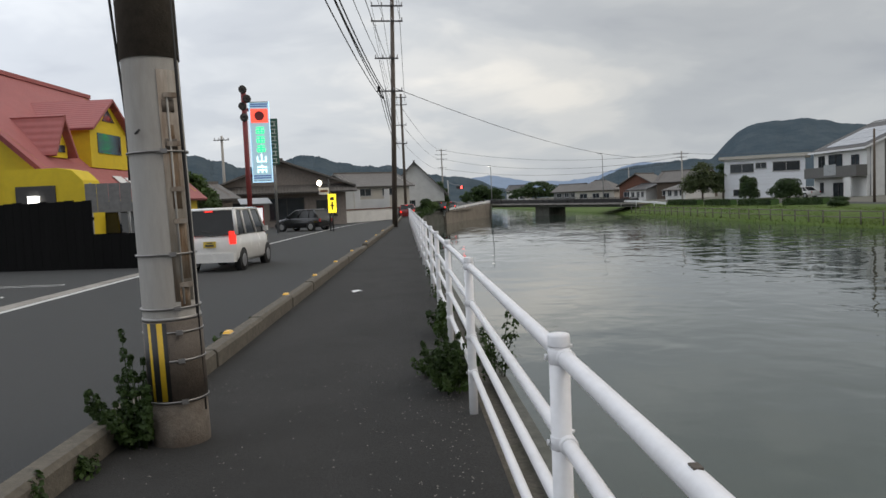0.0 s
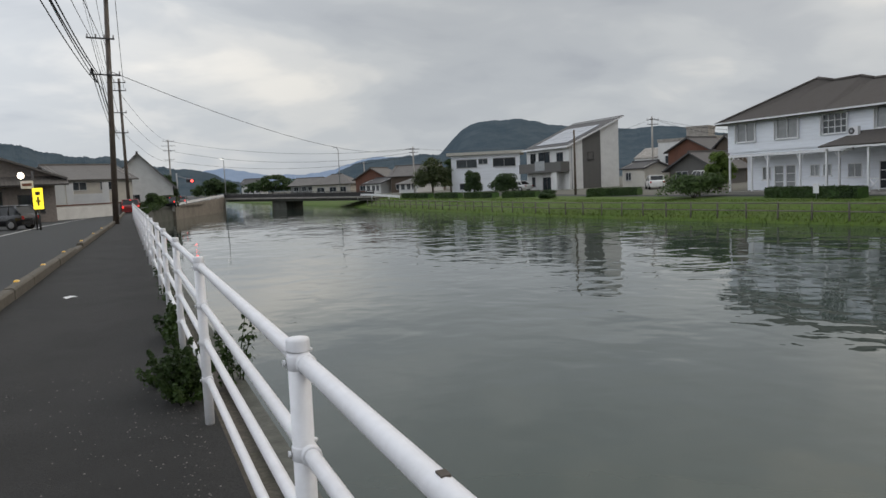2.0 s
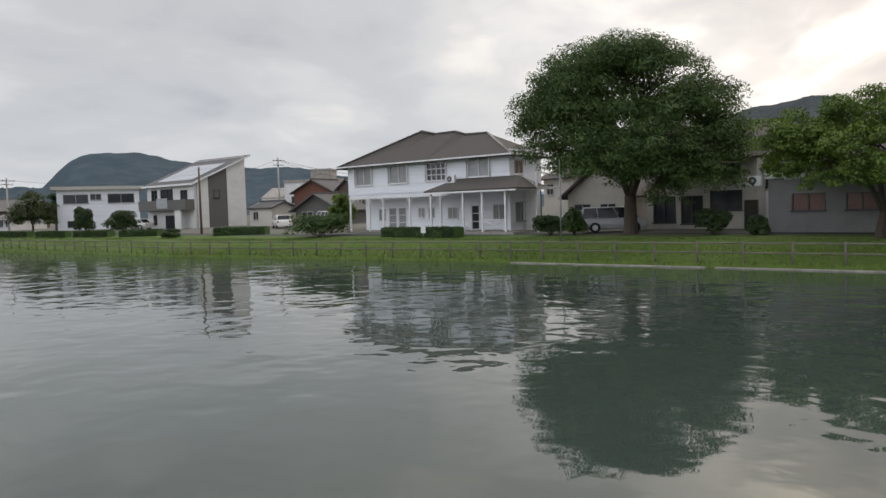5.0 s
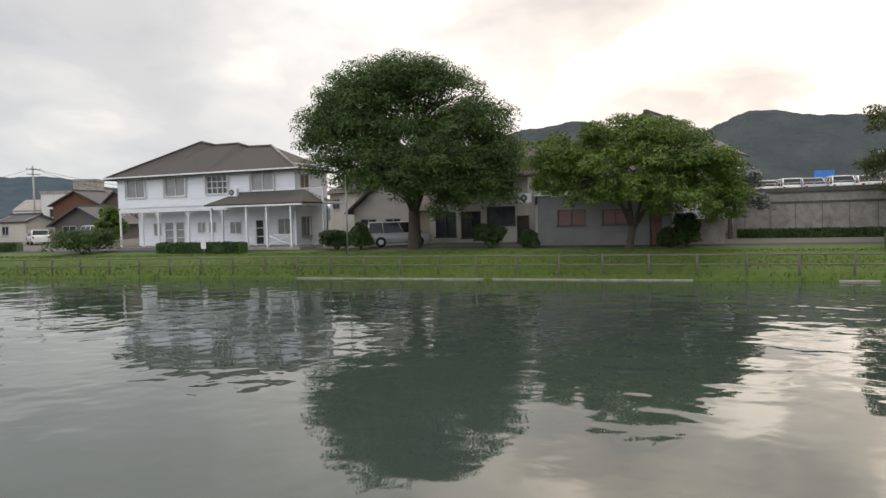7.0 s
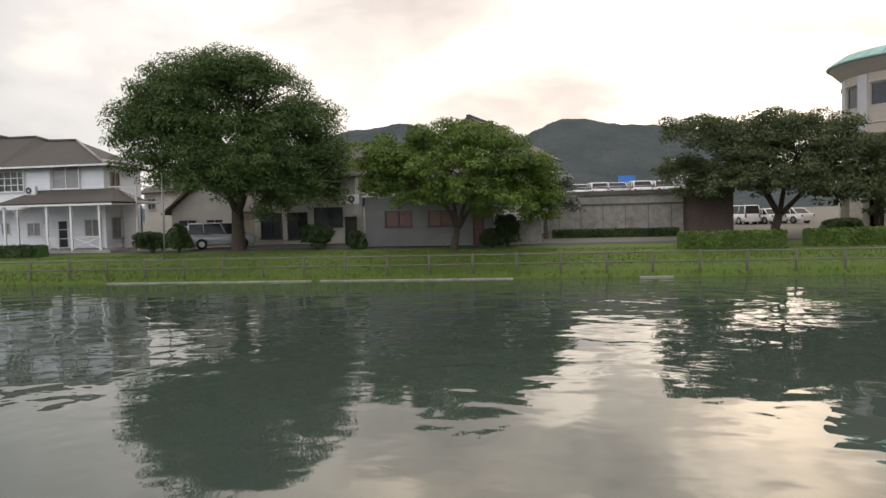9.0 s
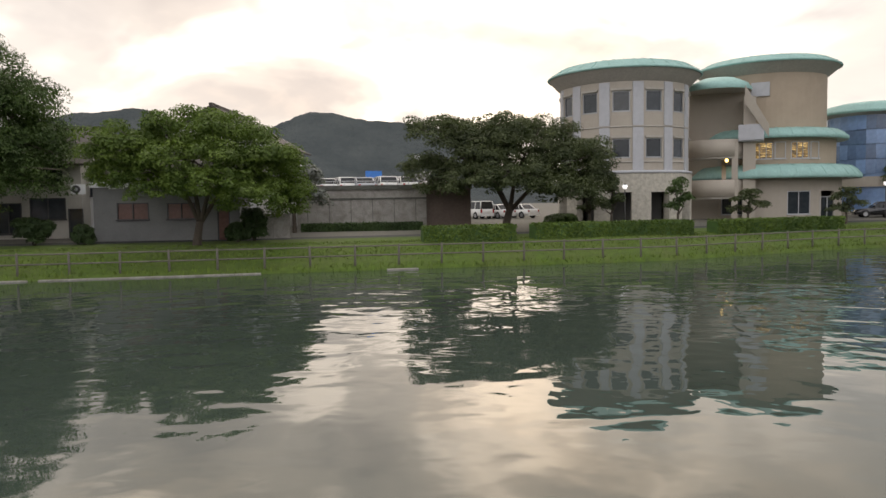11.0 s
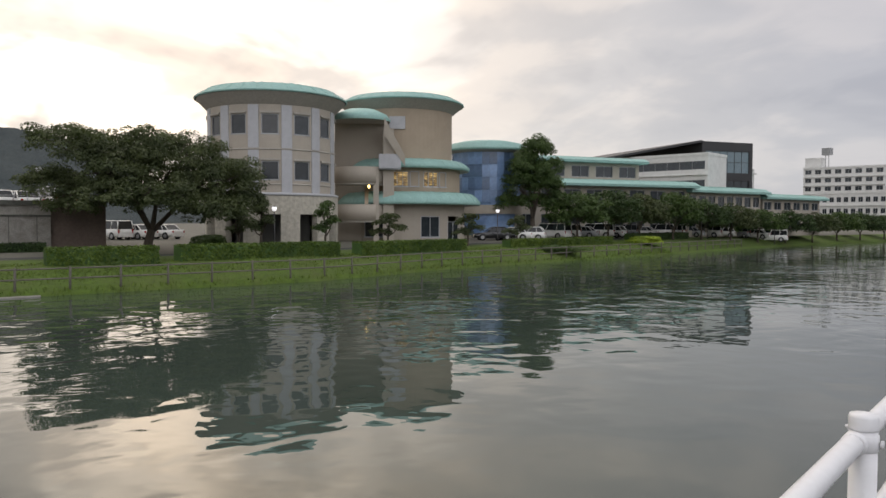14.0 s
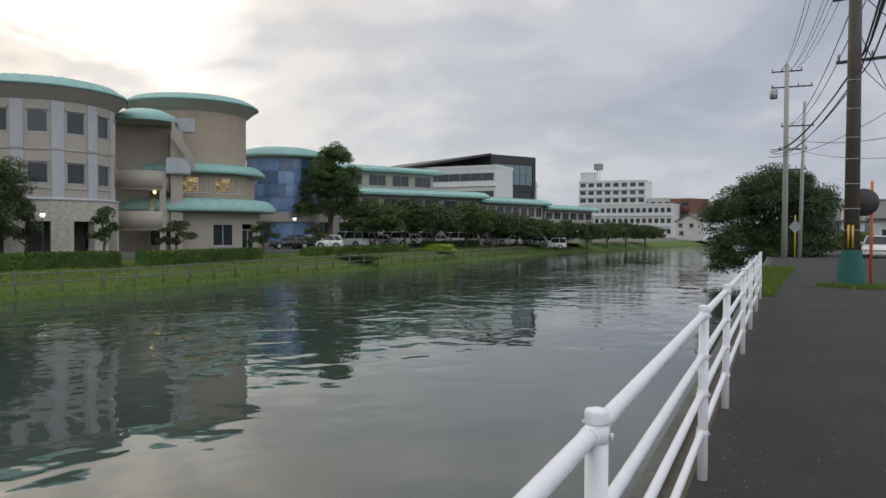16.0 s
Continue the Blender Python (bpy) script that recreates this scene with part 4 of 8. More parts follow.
        part("window_surround", Solid().box(u - 0.09, u + w + 0.09, -0.2, -0.04, z + h, z + h + 0.07).box(u - 0.09, u - 0.02, -0.2, -0.04, z - 0.06, z + h).box(u + w + 0.02, u + w + 0.09, -0.2, -0.04, z - 0.06, z + h), TRIM_WHITE, e)
    for u, z, w, h in low:
        window(e, u, z, w, h, 1.9, CURTAIN, TRIM_WHITE, 1)
    for u, z, w, h in doors:
        window(e, u, z, w, h, 1.9, GLASS if u > 12 else CURTAIN, TRIM_WHITE, 0, False, name="door", cross=2)
    window(e, L, 3.5, 1.2, 2.1, 0.7, material("brown_blind", (0.22, 0.15, 0.10), 0.7), ALU, 1, turn=90)
    window(e, L, 0.75, 1.4, 1.55, 0.7, CURTAIN, ALU, 1, turn=90)
    s = Solid().box(-0.3, L + 0.2, -0.2, 1.9, -0.6, 0.08)
    part("porch_floor", s, CONCRETE, e)
    post = Solid().box(-0.075, 0.075, -0.075, 0.075, 0, up0 - 0.2, bevel=0.02).mesh("post", TRIM_WHITE)
    for u in (0.1, 2.6, 4.35, 7.55, 11.05):
        part("post", post, None, e, m=pose(u, 0.1, 0.05))
        for d in (-1, 1):
            if 0 < u + d < L:
                part("brace", Solid().tube([(u, 0.1, up0 - 0.95), (u + 0.55 * d, 0.1, up0 - 0.28)], 0.035, 6), TRIM_WHITE, e)
    s = Solid().box(0.0, 12.2, 0.02, 0.18, up0 - 0.42, up0 - 0.22)
    for i in range(24):
        u = 0.4 + i * 0.48
        s.tube([(u, 0.1, up0 - 0.22), (u + 0.24, 0.1, up0 - 0.62), (u + 0.48, 0.1, up0 - 0.22)], 0.018, 4)
    part("trellis", s, TRIM_WHITE, e)
    # porch wing with its own low roof
    s = Solid()
    s.poly([(11.4, -2.5, 3.35), (20.4, -2.5, 3.35), (18.9, 0.0, 4.35), (12.9, 0.0, 4.35)], 0.12)
    s.poly([(20.4, -2.5, 3.35), (20.4, 2.4, 3.35), (18.9, 0.0, 4.35)], 0.12)
    s.poly([(11.4, 0.0, 3.35), (11.4, -2.5, 3.35), (12.9, 0.0, 4.35)], 0.12)
    part("porch_roof", s, ROOF_BROWN, e)
    part("porch_beam", Solid().box(11.5, 20.3, -2.46, -2.32, 3.12, 3.34).box(20.16, 20.3, -2.3, 0.2, 3.12, 3.34), TRIM_WHITE, e)
    p2 = Solid().box(-0.08, 0.08, -0.08, 0.08, -0.3, 3.15, bevel=0.02).mesh("post", TRIM_WHITE)
    for u in (11.9, 15.2, 17.05, 19.2):
        part("post", p2, None, e, m=pose(u, -2.2, 0))
    part("porch_floor", Solid().box(11.7, 20.0, -2.4, -0.2, -0.7, 0.06), CONCRETE, e)
    for u0, u1 in ((15.2, 16.0), (17.05, 19.2)):
        s = Solid().tube([(u0, -2.2, 0.95), (u1, -2.2, 0.95)], 0.04, 6).tube([(u0, -2.2, 0.15), (u1, -2.2, 0.95)], 0.04, 6).tube([(u0, -2.2, 0.95), (u1, -2.2, 0.15)], 0.04, 6)
        part("balustrade", s, TRIM_WHITE, e)
    # side balcony
    part("balcony_floor", Solid().box(L + 0.02, L + 2.3, 0.3, 4.0, 3.25, 3.42), TRIM_WHITE, e)
    s = Solid()
    for x, y in ((L + 2.2, 0.4), (L + 2.2, 3.9)):
        s.box(x - 0.06, x + 0.06, y - 0.06, y + 0.06, -0.4, 4.5)
    s.box(L + 0.1, L + 2.26, 0.36, 0.44, 4.42, 4.5).box(L + 2.16, L + 2.24, 0.4, 3.9, 4.42, 4.5)
    for i in range(18):
        x = L + 0.15 + i * 0.12
        s.box(x, x + 0.03, 0.38, 0.42, 3.42, 4.42)
    part("balcony_rail", s, TRIM_WHITE, e)
    return e


white_house()


def air_conditioner(m):
    e = thing("air_conditioner", m, "pale outdoor air conditioning unit", "air conditioner")
    part("casing", Solid().box(-0.4, 0.4, -0.15, 0.15, 0, 0.6, bevel=0.03), TRIM_WHITE, e)
    part("grille", Solid().tube([(-0.1, -0.15, 0.3), (-0.1, -0.175, 0.3)], 0.24, 18), METAL_DARK, e)
    part("fan_guard", Solid().tube([(-0.1, -0.175, 0.3), (-0.1, -0.19, 0.3)], 0.1, 12), METAL_GREY, e)


air_conditioner(pose(47.3, 37.85, 3.6, 0, 0, -90))

# ---- modern house with a single-pitch roof ----
def modern_house():
    L, dep, eave = 11.2, 7.9, 6.25
    e = thing("house", pose(52, 94.2, -0.42, 0, 0, -90), "modern white house with grey panel, balcony and solar roof", "house")
    wins = [(1.1, 3.6, 1.5, 1.9), (3.4, 3.6, 3.0, 1.95), (8.2, 4.1, 1.6, 1.2), (1.4, 0.9, 0.9, 1.3)]
    doors = [(4.4, 0.0, 2.2, 2.1)]
    s = Solid()
    wall_sheet(s, 0, L, -0.4, eave, 0, 0.18, [(u, u + w, z, z + h) for u, z, w, h in wins + doors])
    s.box(0, 0.18, 0.18, dep, -0.4, eave)
    k = 3.45 / dep
    for x in (0.0,):
        s.add([(x, 0, eave), (x, dep, eave), (x, dep, eave + 3.45), (x + 0.18, 0, eave), (x + 0.18, dep, eave), (x + 0.18, dep, eave + 3.45)], [(0, 2, 1), (3, 4, 5), (0, 1, 4, 3), (1, 2, 5, 4), (2, 0, 3, 5)])
    s.box(0.18, L - 0.18, dep - 0.18, dep, -0.4, eave + 3.45)
    # flank in three strips of different cladding
    def strip(y0, y1, out=0.0):
        t = Solid()
        t.add([(L - 0.18, y0, -0.4), (L + out, y0, -0.4), (L + out, y1, -0.4), (L - 0.18, y1, -0.4), (L - 0.18, y0, eave + k * y0), (L + out, y0, eave + k * y0), (L + out, y1, eave + k * y1), (L - 0.18, y1, eave + k * y1)],
              [(3, 2, 1, 0), (4, 5, 6, 7), (0, 1, 5, 4), (1, 2, 6, 5), (2, 3, 7, 6), (3, 0, 4, 7)])
        return t
    a = strip(0.18, 2.1)
    s.add(a.v, a.f)
    a = strip(4.9, dep - 0.18, 0.04)
    s.add(a.v, a.f)
    part("wall", s, WALL_OFFWHITE, e)
    part("grey_panel", strip(2.104, 4.896, -0.02), WALL_DARK, e, "dark grey siding panel")
    add_roof(e, ROOF_DARK, "shed", L, dep, eave, 3.45, 0.45, 0.18)
    for i in range(4):
        for j in range(3):
            u0, v0 = 1.6 + i * 2.1, 0.6 + j * 1.75
            part("solar_panel", Solid().poly([(u0, v0, eave + k * v0 + 0.07), (u0 + 2.05, v0, eave + k * v0 + 0.07), (u0 + 2.05, v0 + 1.7, eave + k * (v0 + 1.7) + 0.07), (u0, v0 + 1.7, eave + k * (v0 + 1.7) + 0.07)], 0.04), SOLAR, e)
    part("fascia", Solid().box(-0.5, L + 0.5, -0.56, -0.46, eave - 0.42, eave - 0.18), TRIM_WHITE, e)
    part("barge_board", Solid().poly([(L + 0.46, -0.5, eave - 0.42), (L + 0.46, dep + 0.4, eave + 3.6 - 0.2), (L + 0.46, dep + 0.4, eave + 3.6), (L + 0.46, -0.5, eave - 0.2)], 0.05), TRIM_WHITE, e)
    for u, z, w, h in wins:
        window(e, u, z, w, h, 0.0, GLASS, METAL_DARK, 1)
    for u, z, w, h in doors:
        window(e, u, z, w, h, 0.0, GLASS, METAL_DARK, 1, False, name="door")
    window(e, L, 4.2, 0.9, 1.0, 2.9, GLASS, METAL_DARK, 0, turn=90)
    s = Solid().box(0.0, L + 0.1, -1.3, 0.0, 2.75, 2.95).box(0, L + 0.1, -1.3, -1.18, 2.95, 4.05).box(0, 0.12, -1.18, 0, 2.95, 4.05).box(L - 0.02, L + 0.1, -1.18, 0, 2.95, 4.05)
    part("balcony", s, WALL_DARK, e, "dark grey balcony front")
    part("balcony_glass", Solid().box(4.6, 7.2, -1.33, -1.31, 3.0, 4.3), CURTAIN, e)
    part("porch_wall", Solid().box(8.6, 10.0, -1.2, -1.02, -0.4, 2.75), WALL_OFFWHITE, e)
    part("downpipe", Solid().tube([(L + 0.08, 0.4, -0.4), (L + 0.08, 0.4, eave - 0.2)], 0.05, 6), METAL_GREY, e)
    return e


modern_house()
house("low white flat-roofed two-storey house with wide windows", (46.5, 109), (56, 103.8), 8, -0.35, 6.1, "flat", 0.45, WALL_WHITE, WALL_CREAM,
      [(0.8, 4.1, 3.3, 1.35), (4.3, 4.6, 1.5, 0.9), (6.6, 4.1, 3.6, 1.4), (1.2, 0.7, 2.4, 1.0)], 0.7, side=[(1.0, 4.2, 1.6, 1.2), (4.0, 4.2, 1.6, 1.2)])
WALLS = [WALL_CREAM, WALL_OFFWHITE, WALL_GREY]
house("small pale shed with a shallow tiled roof", at(-36.0, 96), at(-37.6, 93), 4, -0.2, 2.6, "gable_u", 0.7, WALL_CREAM, ROOF_DARK, [(0.6, 1.0, 1.0, 1.0)], 0.3)
house("white concrete building with flat roof", at(-38.6, 128), at(-42.6, 124), 9, -0.3, 6.9, "flat", 0.5, WALL_OFFWHITE, CONCRETE, [(1.2, 3.4, 2.0, 1.3), (4.6, 3.6, 2.6, 1.3), (0.8, 0.9, 1.8, 1.3)], 0.1, category="building", name="building")
house("white stair block beside a concrete building", at(-36.9, 130), at(-38.5, 129), 7, -0.3, 4.6, "shed", 1.8, WALL_OFFWHITE, CONCRETE, [(1.0, 2.6, 1.0, 0.8)], 0.1, category="building", name="building")
house("grey rooftop water tank house", at(-40.6, 131), at(-42.1, 130), 4, 6.2, 2.6, "flat", 0.3, CONCRETE, CONCRETE, (), 0.1, category="building", name="building")
house("rusted sheet-iron house with gable roof", at(-39.3, 112), at(-42.2, 108), 6, -0.3, 5.0, "gable_v", 1.7, WALL_RUST, ROOF_DARK, [(1.6, 2.6, 1.4, 0.9)], 0.5)
house("old dark wooden house with tiled gable roof", at(-39.4, 92), at(-42.5, 89), 7, -0.35, 2.5, "gable_v", 1.7, WALL_DARK, ROOF_DARK, [(0.8, 0.8, 1.6, 1.2), (3.6, 0.8, 1.4, 1.1)], 0.7)
house("dark narrow house behind the white house", at(-42.6, 100), at(-44.0, 98), 6, -0.3, 5.0, "gable_v", 1.2, WALL_BROWN, ROOF_DARK, [(0.7, 3.4, 1.0, 0.9)], 0.4)

# houses beyond the bridge on the far bank
for (az0, az1, d, z0, ev, kind, rise, wm, rm, lab) in (
        (-10.8, -12.6, 190, 0.2, 2.6, "gable_u", 1.6, WALL_GREY, TILE_ROWS, "distant low house with grey tiled roof"),
        (-12.4, -15.3, 175, -0.2, 3.0, "hip", 2.0, WALL_CREAM, TILE_ROWS, "distant cream house with wide grey tiled roof"),
        (-15.7, -18.2, 165, -0.2, 3.6, "gable_v", 2.2, WALL_RUST, TILE_ROWS, "distant house with red-brown wall and tiled gable"),
        (-16.4, -17.6, 160, -0.3, 2.6, "gable_u", 1.0, WALL_OFFWHITE, ROOF_DARK, "distant white outbuilding with dark roof"),
        (-18.4, -21.6, 155, -0.2, 3.9, "gable_u", 1.9, WALL_BROWN, TILE_ROWS, "distant dark wooden house with grey tiled roof"),
        (-19.0, -20.4, 146, -0.3, 2.2, "gable_u", 0.8, WALL_OFFWHITE, TILE_ROWS, "distant low white house with tiled roof"),
        (-7.2, -8.6, 330, 0.2, 5.0, "gable_u", 2.0, WALL_OFFWHITE, ROOF_DARK, "distant white house across the bridge")):
    a, b = at(az0, d), at(az1, d - 4)
    L = math.dist(a, b)
    house(lab, a, b, 7, z0, ev, kind, rise, wm, rm, [(L * 0.12, 0.9, L * 0.2, 1.1), (L * 0.45, 0.9, L * 0.18, 1.1), (L * 0.72, 0.9, L * 0.16, 1.1)], 0.6)

# ---- houses behind the big trees ----
house("brown-roofed house seen past the white house", at(-58.4, 70), at(-60.6, 66), 8, -0.4, 4.6, "gable_u", 1.8, WALL_CREAM, ROOF_BROWN, [(0.5, 2.9, 1.2, 1.0)], 0.5)
house("cream house with brown tiled gable roof", at(-60.2, 63), at(-65.0, 60), 8, -0.45, 3.0, "gable_v", 2.3, WALL_CREAM, ROOF_BROWN, [(0.6, 0.9, 1.6, 1.1), (3.0, 0.9, 1.5, 1.1)], 0.6)
house("cream two-storey house half hidden by trees", at(-66.0, 56.5), at(-73.6, 53.5), 9, -0.6, 5.3, "gable_u", 2.4, WALL_CREAM, ROOF_BROWN, [(0.5, 0.6, 1.7, 1.9), (2.6, 0.5, 1.6, 2.0), (4.7, 1.4, 2.2, 1.4), (5.0, 3.6, 1.8, 1.3), (1.2, 3.6, 1.6, 1.3)], 0.6, frame_mat=METAL_DARK, doors=[(7.0, 0.9, 2.1)])
house("low off-white house with brown roof", at(-73.0, 55.5), at(-85.6, 52.0), 5, -0.6, 4.7, "gable_u", 1.4, WALL_OFFWHITE, ROOF_BROWN, [(1.0, 2.9, 1.5, 1.3), (4.6, 2.9, 1.6, 1.2)], 0.6, frame_mat=METAL_DARK)
house("tall cream house with dark gable roof behind the trees", at(-78.2, 60.5), at(-87.2, 57.5), 9, -0.6, 6.9, "gable_v", 2.8, WALL_OFFWHITE, ROOF_BROWN, [(2.0, 5.2, 1.4, 1.2), (5.6, 5.2, 1.4, 1.2)], 0.6, frame_mat=METAL_DARK)
house("low grey rendered annexe with flat roof", at(-74.3, 49.8), at(-84.2, 47.2), 3.2, -0.75, 3.5, "flat", 0.35, WALL_GREY, WALL_OFFWHITE, [(1.4, 1.5, 1.9, 1.05), (4.4, 1.5, 1.7, 1.0)], 0.15, pane=material("reddish_curtain_glass", (0.16, 0.085, 0.07), 0.2), frame_mat=METAL_DARK, name="annexe", doors=[(7.4, 0.75, 2.1)])
for az, d, z in ((-73.4, 49.4, 2.35), (-75.8, 46.9, 2.6)):
    air_conditioner(pose(*at(az, d), z, 0, 0, -80))
for az in (-86.0, -87.2):
    e = thing("gate_pillar", pose(*at(az, 47.5), -0.6, 0, 0, -87), "grey concrete gate pillar", "pillar")
    part("shaft", Solid().box(-0.55, 0.55, -0.2, 0.2, -0.3, 1.5), CONCRETE, e)
    part("coping", Solid().box(-0.6, 0.6, -0.25, 0.25, 1.5, 1.6), CONCRETE, e)

# ---- concrete boundary building with a parking deck ----
def deck_building():
    a, b = at(-88.4, 56.5), at(-98.3, 56.0)
    L = math.dist(a, b)
    e = thing("parking_deck", pose(a[0], a[1], -0.5, 0, 0, math.degrees(math.atan2(b[1] - a[1], b[0] - a[0]))), "stained concrete wall of a low rooftop parking deck", "building")
    part("wall", Solid().box(0, L, 0, 0.3, -0.4, 3.1), CONCRETE, e)
    part("flank", Solid().box(L - 0.3, L + 3.4, 0.304, 0.6, -0.4, 3.1).box(L + 3.1, L + 3.4, 0.6, 12, -0.4, 3.1), material("brown_rendered_flank", (0.165, 0.125, 0.105), 0.9, scale=6, vary=0.2, stain=0.4, bump=0.2), e, "brown rendered flank wall")
    part("slab", Solid().box(-0.2, L + 3.4, 0.31, 14, 2.55, 2.8), CONCRETE, e)
    part("parapet", Solid().box(-0.2, L + 3.4, -0.15, 0.4, 3.104, 3.42), CONCRETE_DARK, e)
    for i in range(6):
        part("panel_joint", Solid().box(L * (i + 0.5) / 6 - 0.02, L * (i + 0.5) / 6 + 0.02, -0.012, 0.0, -0.3, 2.4), CONCRETE_DARK, e)
    part("moulding", Solid().box(0, L, -0.05, 0.0, 2.35, 2.48), CONCRETE_DARK, e)
    s = Solid()
    for i in range(13):
        s.tube([(0.3 + i * L / 12, 0.7, 2.1), (0.3 + i * L / 12, 0.7, 3.75)], 0.03, 5)
    s.tube([(0.3, 0.7, 3.75), (0.3 + L, 0.7, 3.75)], 0.03, 5)
    part("handrail", s, METAL_GREY, e)


deck_building()
e = thing("sign_board", pose(*at(-94.3, 64), 2.3, 0, 0, -94), "bright blue sign board on a frame", "sign")
part("panel", Solid().box(-0.7, 0.7, -0.05, 0.05, 1.45, 2.05), material("blue_sign_paint", (0.04, 0.20, 0.60), 0.5), e)
part("leg", Solid().box(-0.6, -0.5, -0.05, 0.05, 0.0, 1.45), METAL_GREY, e)
part("leg", Solid().box(0.5, 0.6, -0.05, 0.05, 0.0, 1.45), METAL_GREY, e)
e = thing("satellite_dish", pose(*at(-97.6, 60), 2.3, 0, 0, -60), "white satellite dish on the parking deck", "dish")
part("mast", Solid().tube([(0, 0, 0), (0, 0, 2.6)], 0.04, 6), METAL_GREY, e)
part("dish", Solid().lathe([(0.0, 0.0), (0.25, 0.04), (0.45, 0.14), (0.46, 0.16), (0.25, 0.07), (0.0, 0.03)], 16, pose(0, -0.1, 2.65, 70, 0, 0)), TRIM_WHITE, e)


# ---- civic building with round towers and green copper roofs ----
def round_wall(s, r0, r1, z0, z1, holes, n=72, arc=(-180, 180), mm=None):
    """A drum wall with real openings (angle0, angle1, z0, z1) in degrees, front at 0 = -y, right positive."""
    zs = sorted({z0, z1, *[z for h in holes for z in h[2:] if z0 < z < z1]})
    angs = sorted({*np.linspace(arc[0], arc[1], n + 1).tolist(), *[a for h in holes for a in h[:2]]})

    def solid(i, j):
        if not 0 <= j < len(zs) - 1:
            return False
        i = i % (len(angs) - 1)
        a, z = (angs[i] + angs[i + 1]) / 2, (zs[j] + zs[j + 1]) / 2
        return not any(h[0] <= a <= h[1] and h[2] <= z <= h[3] for h in holes)

    def face(r):
        return lambda a, z: (r * math.sin(radians(a)), -r * math.cos(radians(a)), z)

    return cell_wall(s, angs, zs, solid, face(r1), face(r0), mm)


def saucer(s, r_in, r_out, z_wall, z_edge, z_top, n=56, lip=0.28):
    """Shallow dome with a flared soffit."""
    s.lathe([(r_out - 0.05, z_edge), (r_out + 0.05, z_edge + lip * 0.5), (r_out, z_edge + lip), (r_out * 0.86, z_edge + lip + (z_top - z_edge - lip) * 0.48), (r_out * 0.85, z_edge + lip + (z_top - z_edge - lip) * 0.58),
             (r_out * 0.6, z_edge + lip + (z_top - z_edge - lip) * 0.86), (0.01, z_top)], n)
    return s


def seams(parent, r_out, z_edge, z_top, lip, n):
    s = Solid()
    h = z_top - z_edge - lip
    for i in range(n):
        a = 2 * math.pi * i / n
        c, d = math.cos(a), math.sin(a)
        pts = [(r_out * k * c, r_out * k * d, z_edge + lip + h * q + 0.02) for k, q in ((1.0, 0.0), (0.86, 0.49), (0.6, 0.88), (0.05, 1.0))]
        s.tube(pts, 0.02, 4, False)
    tagged(part("roof_seams", s, COPPER, parent), kind="stuff")


def drum_window(parent, r, ang, z, w, h, pane=None, frame_mat=None, bars=0):
    a = radians(ang)
    m = Matrix.Rotation(a, 4, "Z") @ Matrix.Translation((-w / 2, -r, z))
    o = window(parent, 0, 0, w, h, 0, pane, frame_mat or METAL_GREY, bars, True)
    o.matrix_basis = m
    return o


def facing(az, d, z0):
    """Pose at a bearing and distance with local -y towards the river path."""
    x, y = at(az, d)
    return pose(x, y, z0, 0, 0, az)


def tower_one():
    e = thing("round_tower", facing(-113.3, 66, -0.25), "round beige three-storey tower with green copper saucer roof", "building")
    R = 5.35
    cols = [-58, -30, -2, 26, 54, -86, 82]
    wd = 15.0
    h3 = [(a - wd / 2, a + wd / 2, 8.8, 10.4) for a in cols]
    h2 = [(a - wd / 2, a + wd / 2, 5.15, 6.65) for a in cols]
    s = Solid()
    round_wall(s, R - 0.3, R, 3.95, 11.15, h3 + h2)
    part("drum", s, TILE_BEIGE, e)
    s = Solid()
    round_wall(s, R - 0.4, R + 0.25, -0.5, 3.95, [(a - 8.5, a + 8.5, -0.51, 2.4) for a in (-33, -2, 31, -64, 64)], 60)
    part("stone_base", s, STONE, e, "rough cream stone base")
    part("string_course", Solid().lathe([(R, 3.9), (R + 0.3, 3.9), (R + 0.3, 4.08), (R, 4.14)], 60), PILASTER, e)
    for z in (7.55, 4.75):
        part("band", Solid().lathe([(R, z), (R + 0.05, z), (R + 0.05, z + 0.1), (R, z + 0.1)], 60), SOFFIT, e)
    for a in cols:
        for z, h in ((8.8, 1.6), (5.15, 1.5)):
            drum_window(e, R - 0.12, a, z, 1.35, h)
            s = Solid().box(-0.75, 0.75, -0.09, 0.0, h + 0.05, h + 0.2)
            part("lintel", s, SOFFIT, e, m=Matrix.Rotation(radians(a), 4, "Z") @ Matrix.Translation((0, -R, z)))
    pil = Solid().box(-0.42, 0.42, -0.07, 0.02, 0, 3.42).mesh("pilaster", PILASTER)
    for a in (-72, -44, -16, 12, 40, 68):
        for z in (7.68, 4.1):
            part("pilaster", pil, None, e, m=Matrix.Rotation(radians(a), 4, "Z") @ Matrix.Translation((0, -R, z)))
    part("soffit", Solid().lathe([(R - 0.05, 11.1), (R + 0.25, 11.35), (6.3, 12.05)], 56), SOFFIT, e)
    part("roof", saucer(Solid(), R, 6.42, 11.1, 12.05, 13.3, lip=0.16), COPPER, e)
    seams(e, 6.42, 12.05, 13.3, 0.16, 32)
    part("inner_floor", Solid().lathe([(0.01, 4.3), (R - 0.3, 4.3), (R - 0.3, 4.5), (0.01, 4.5)], 32).lathe([(0.01, 7.9), (R - 0.3, 7.9), (R - 0.3, 8.1), (0.01, 8.1)], 32), CONCRETE_DARK, e)
    # dark cylinder added inside the drum so the base openings stay dark
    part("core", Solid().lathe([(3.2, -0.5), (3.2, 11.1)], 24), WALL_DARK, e)


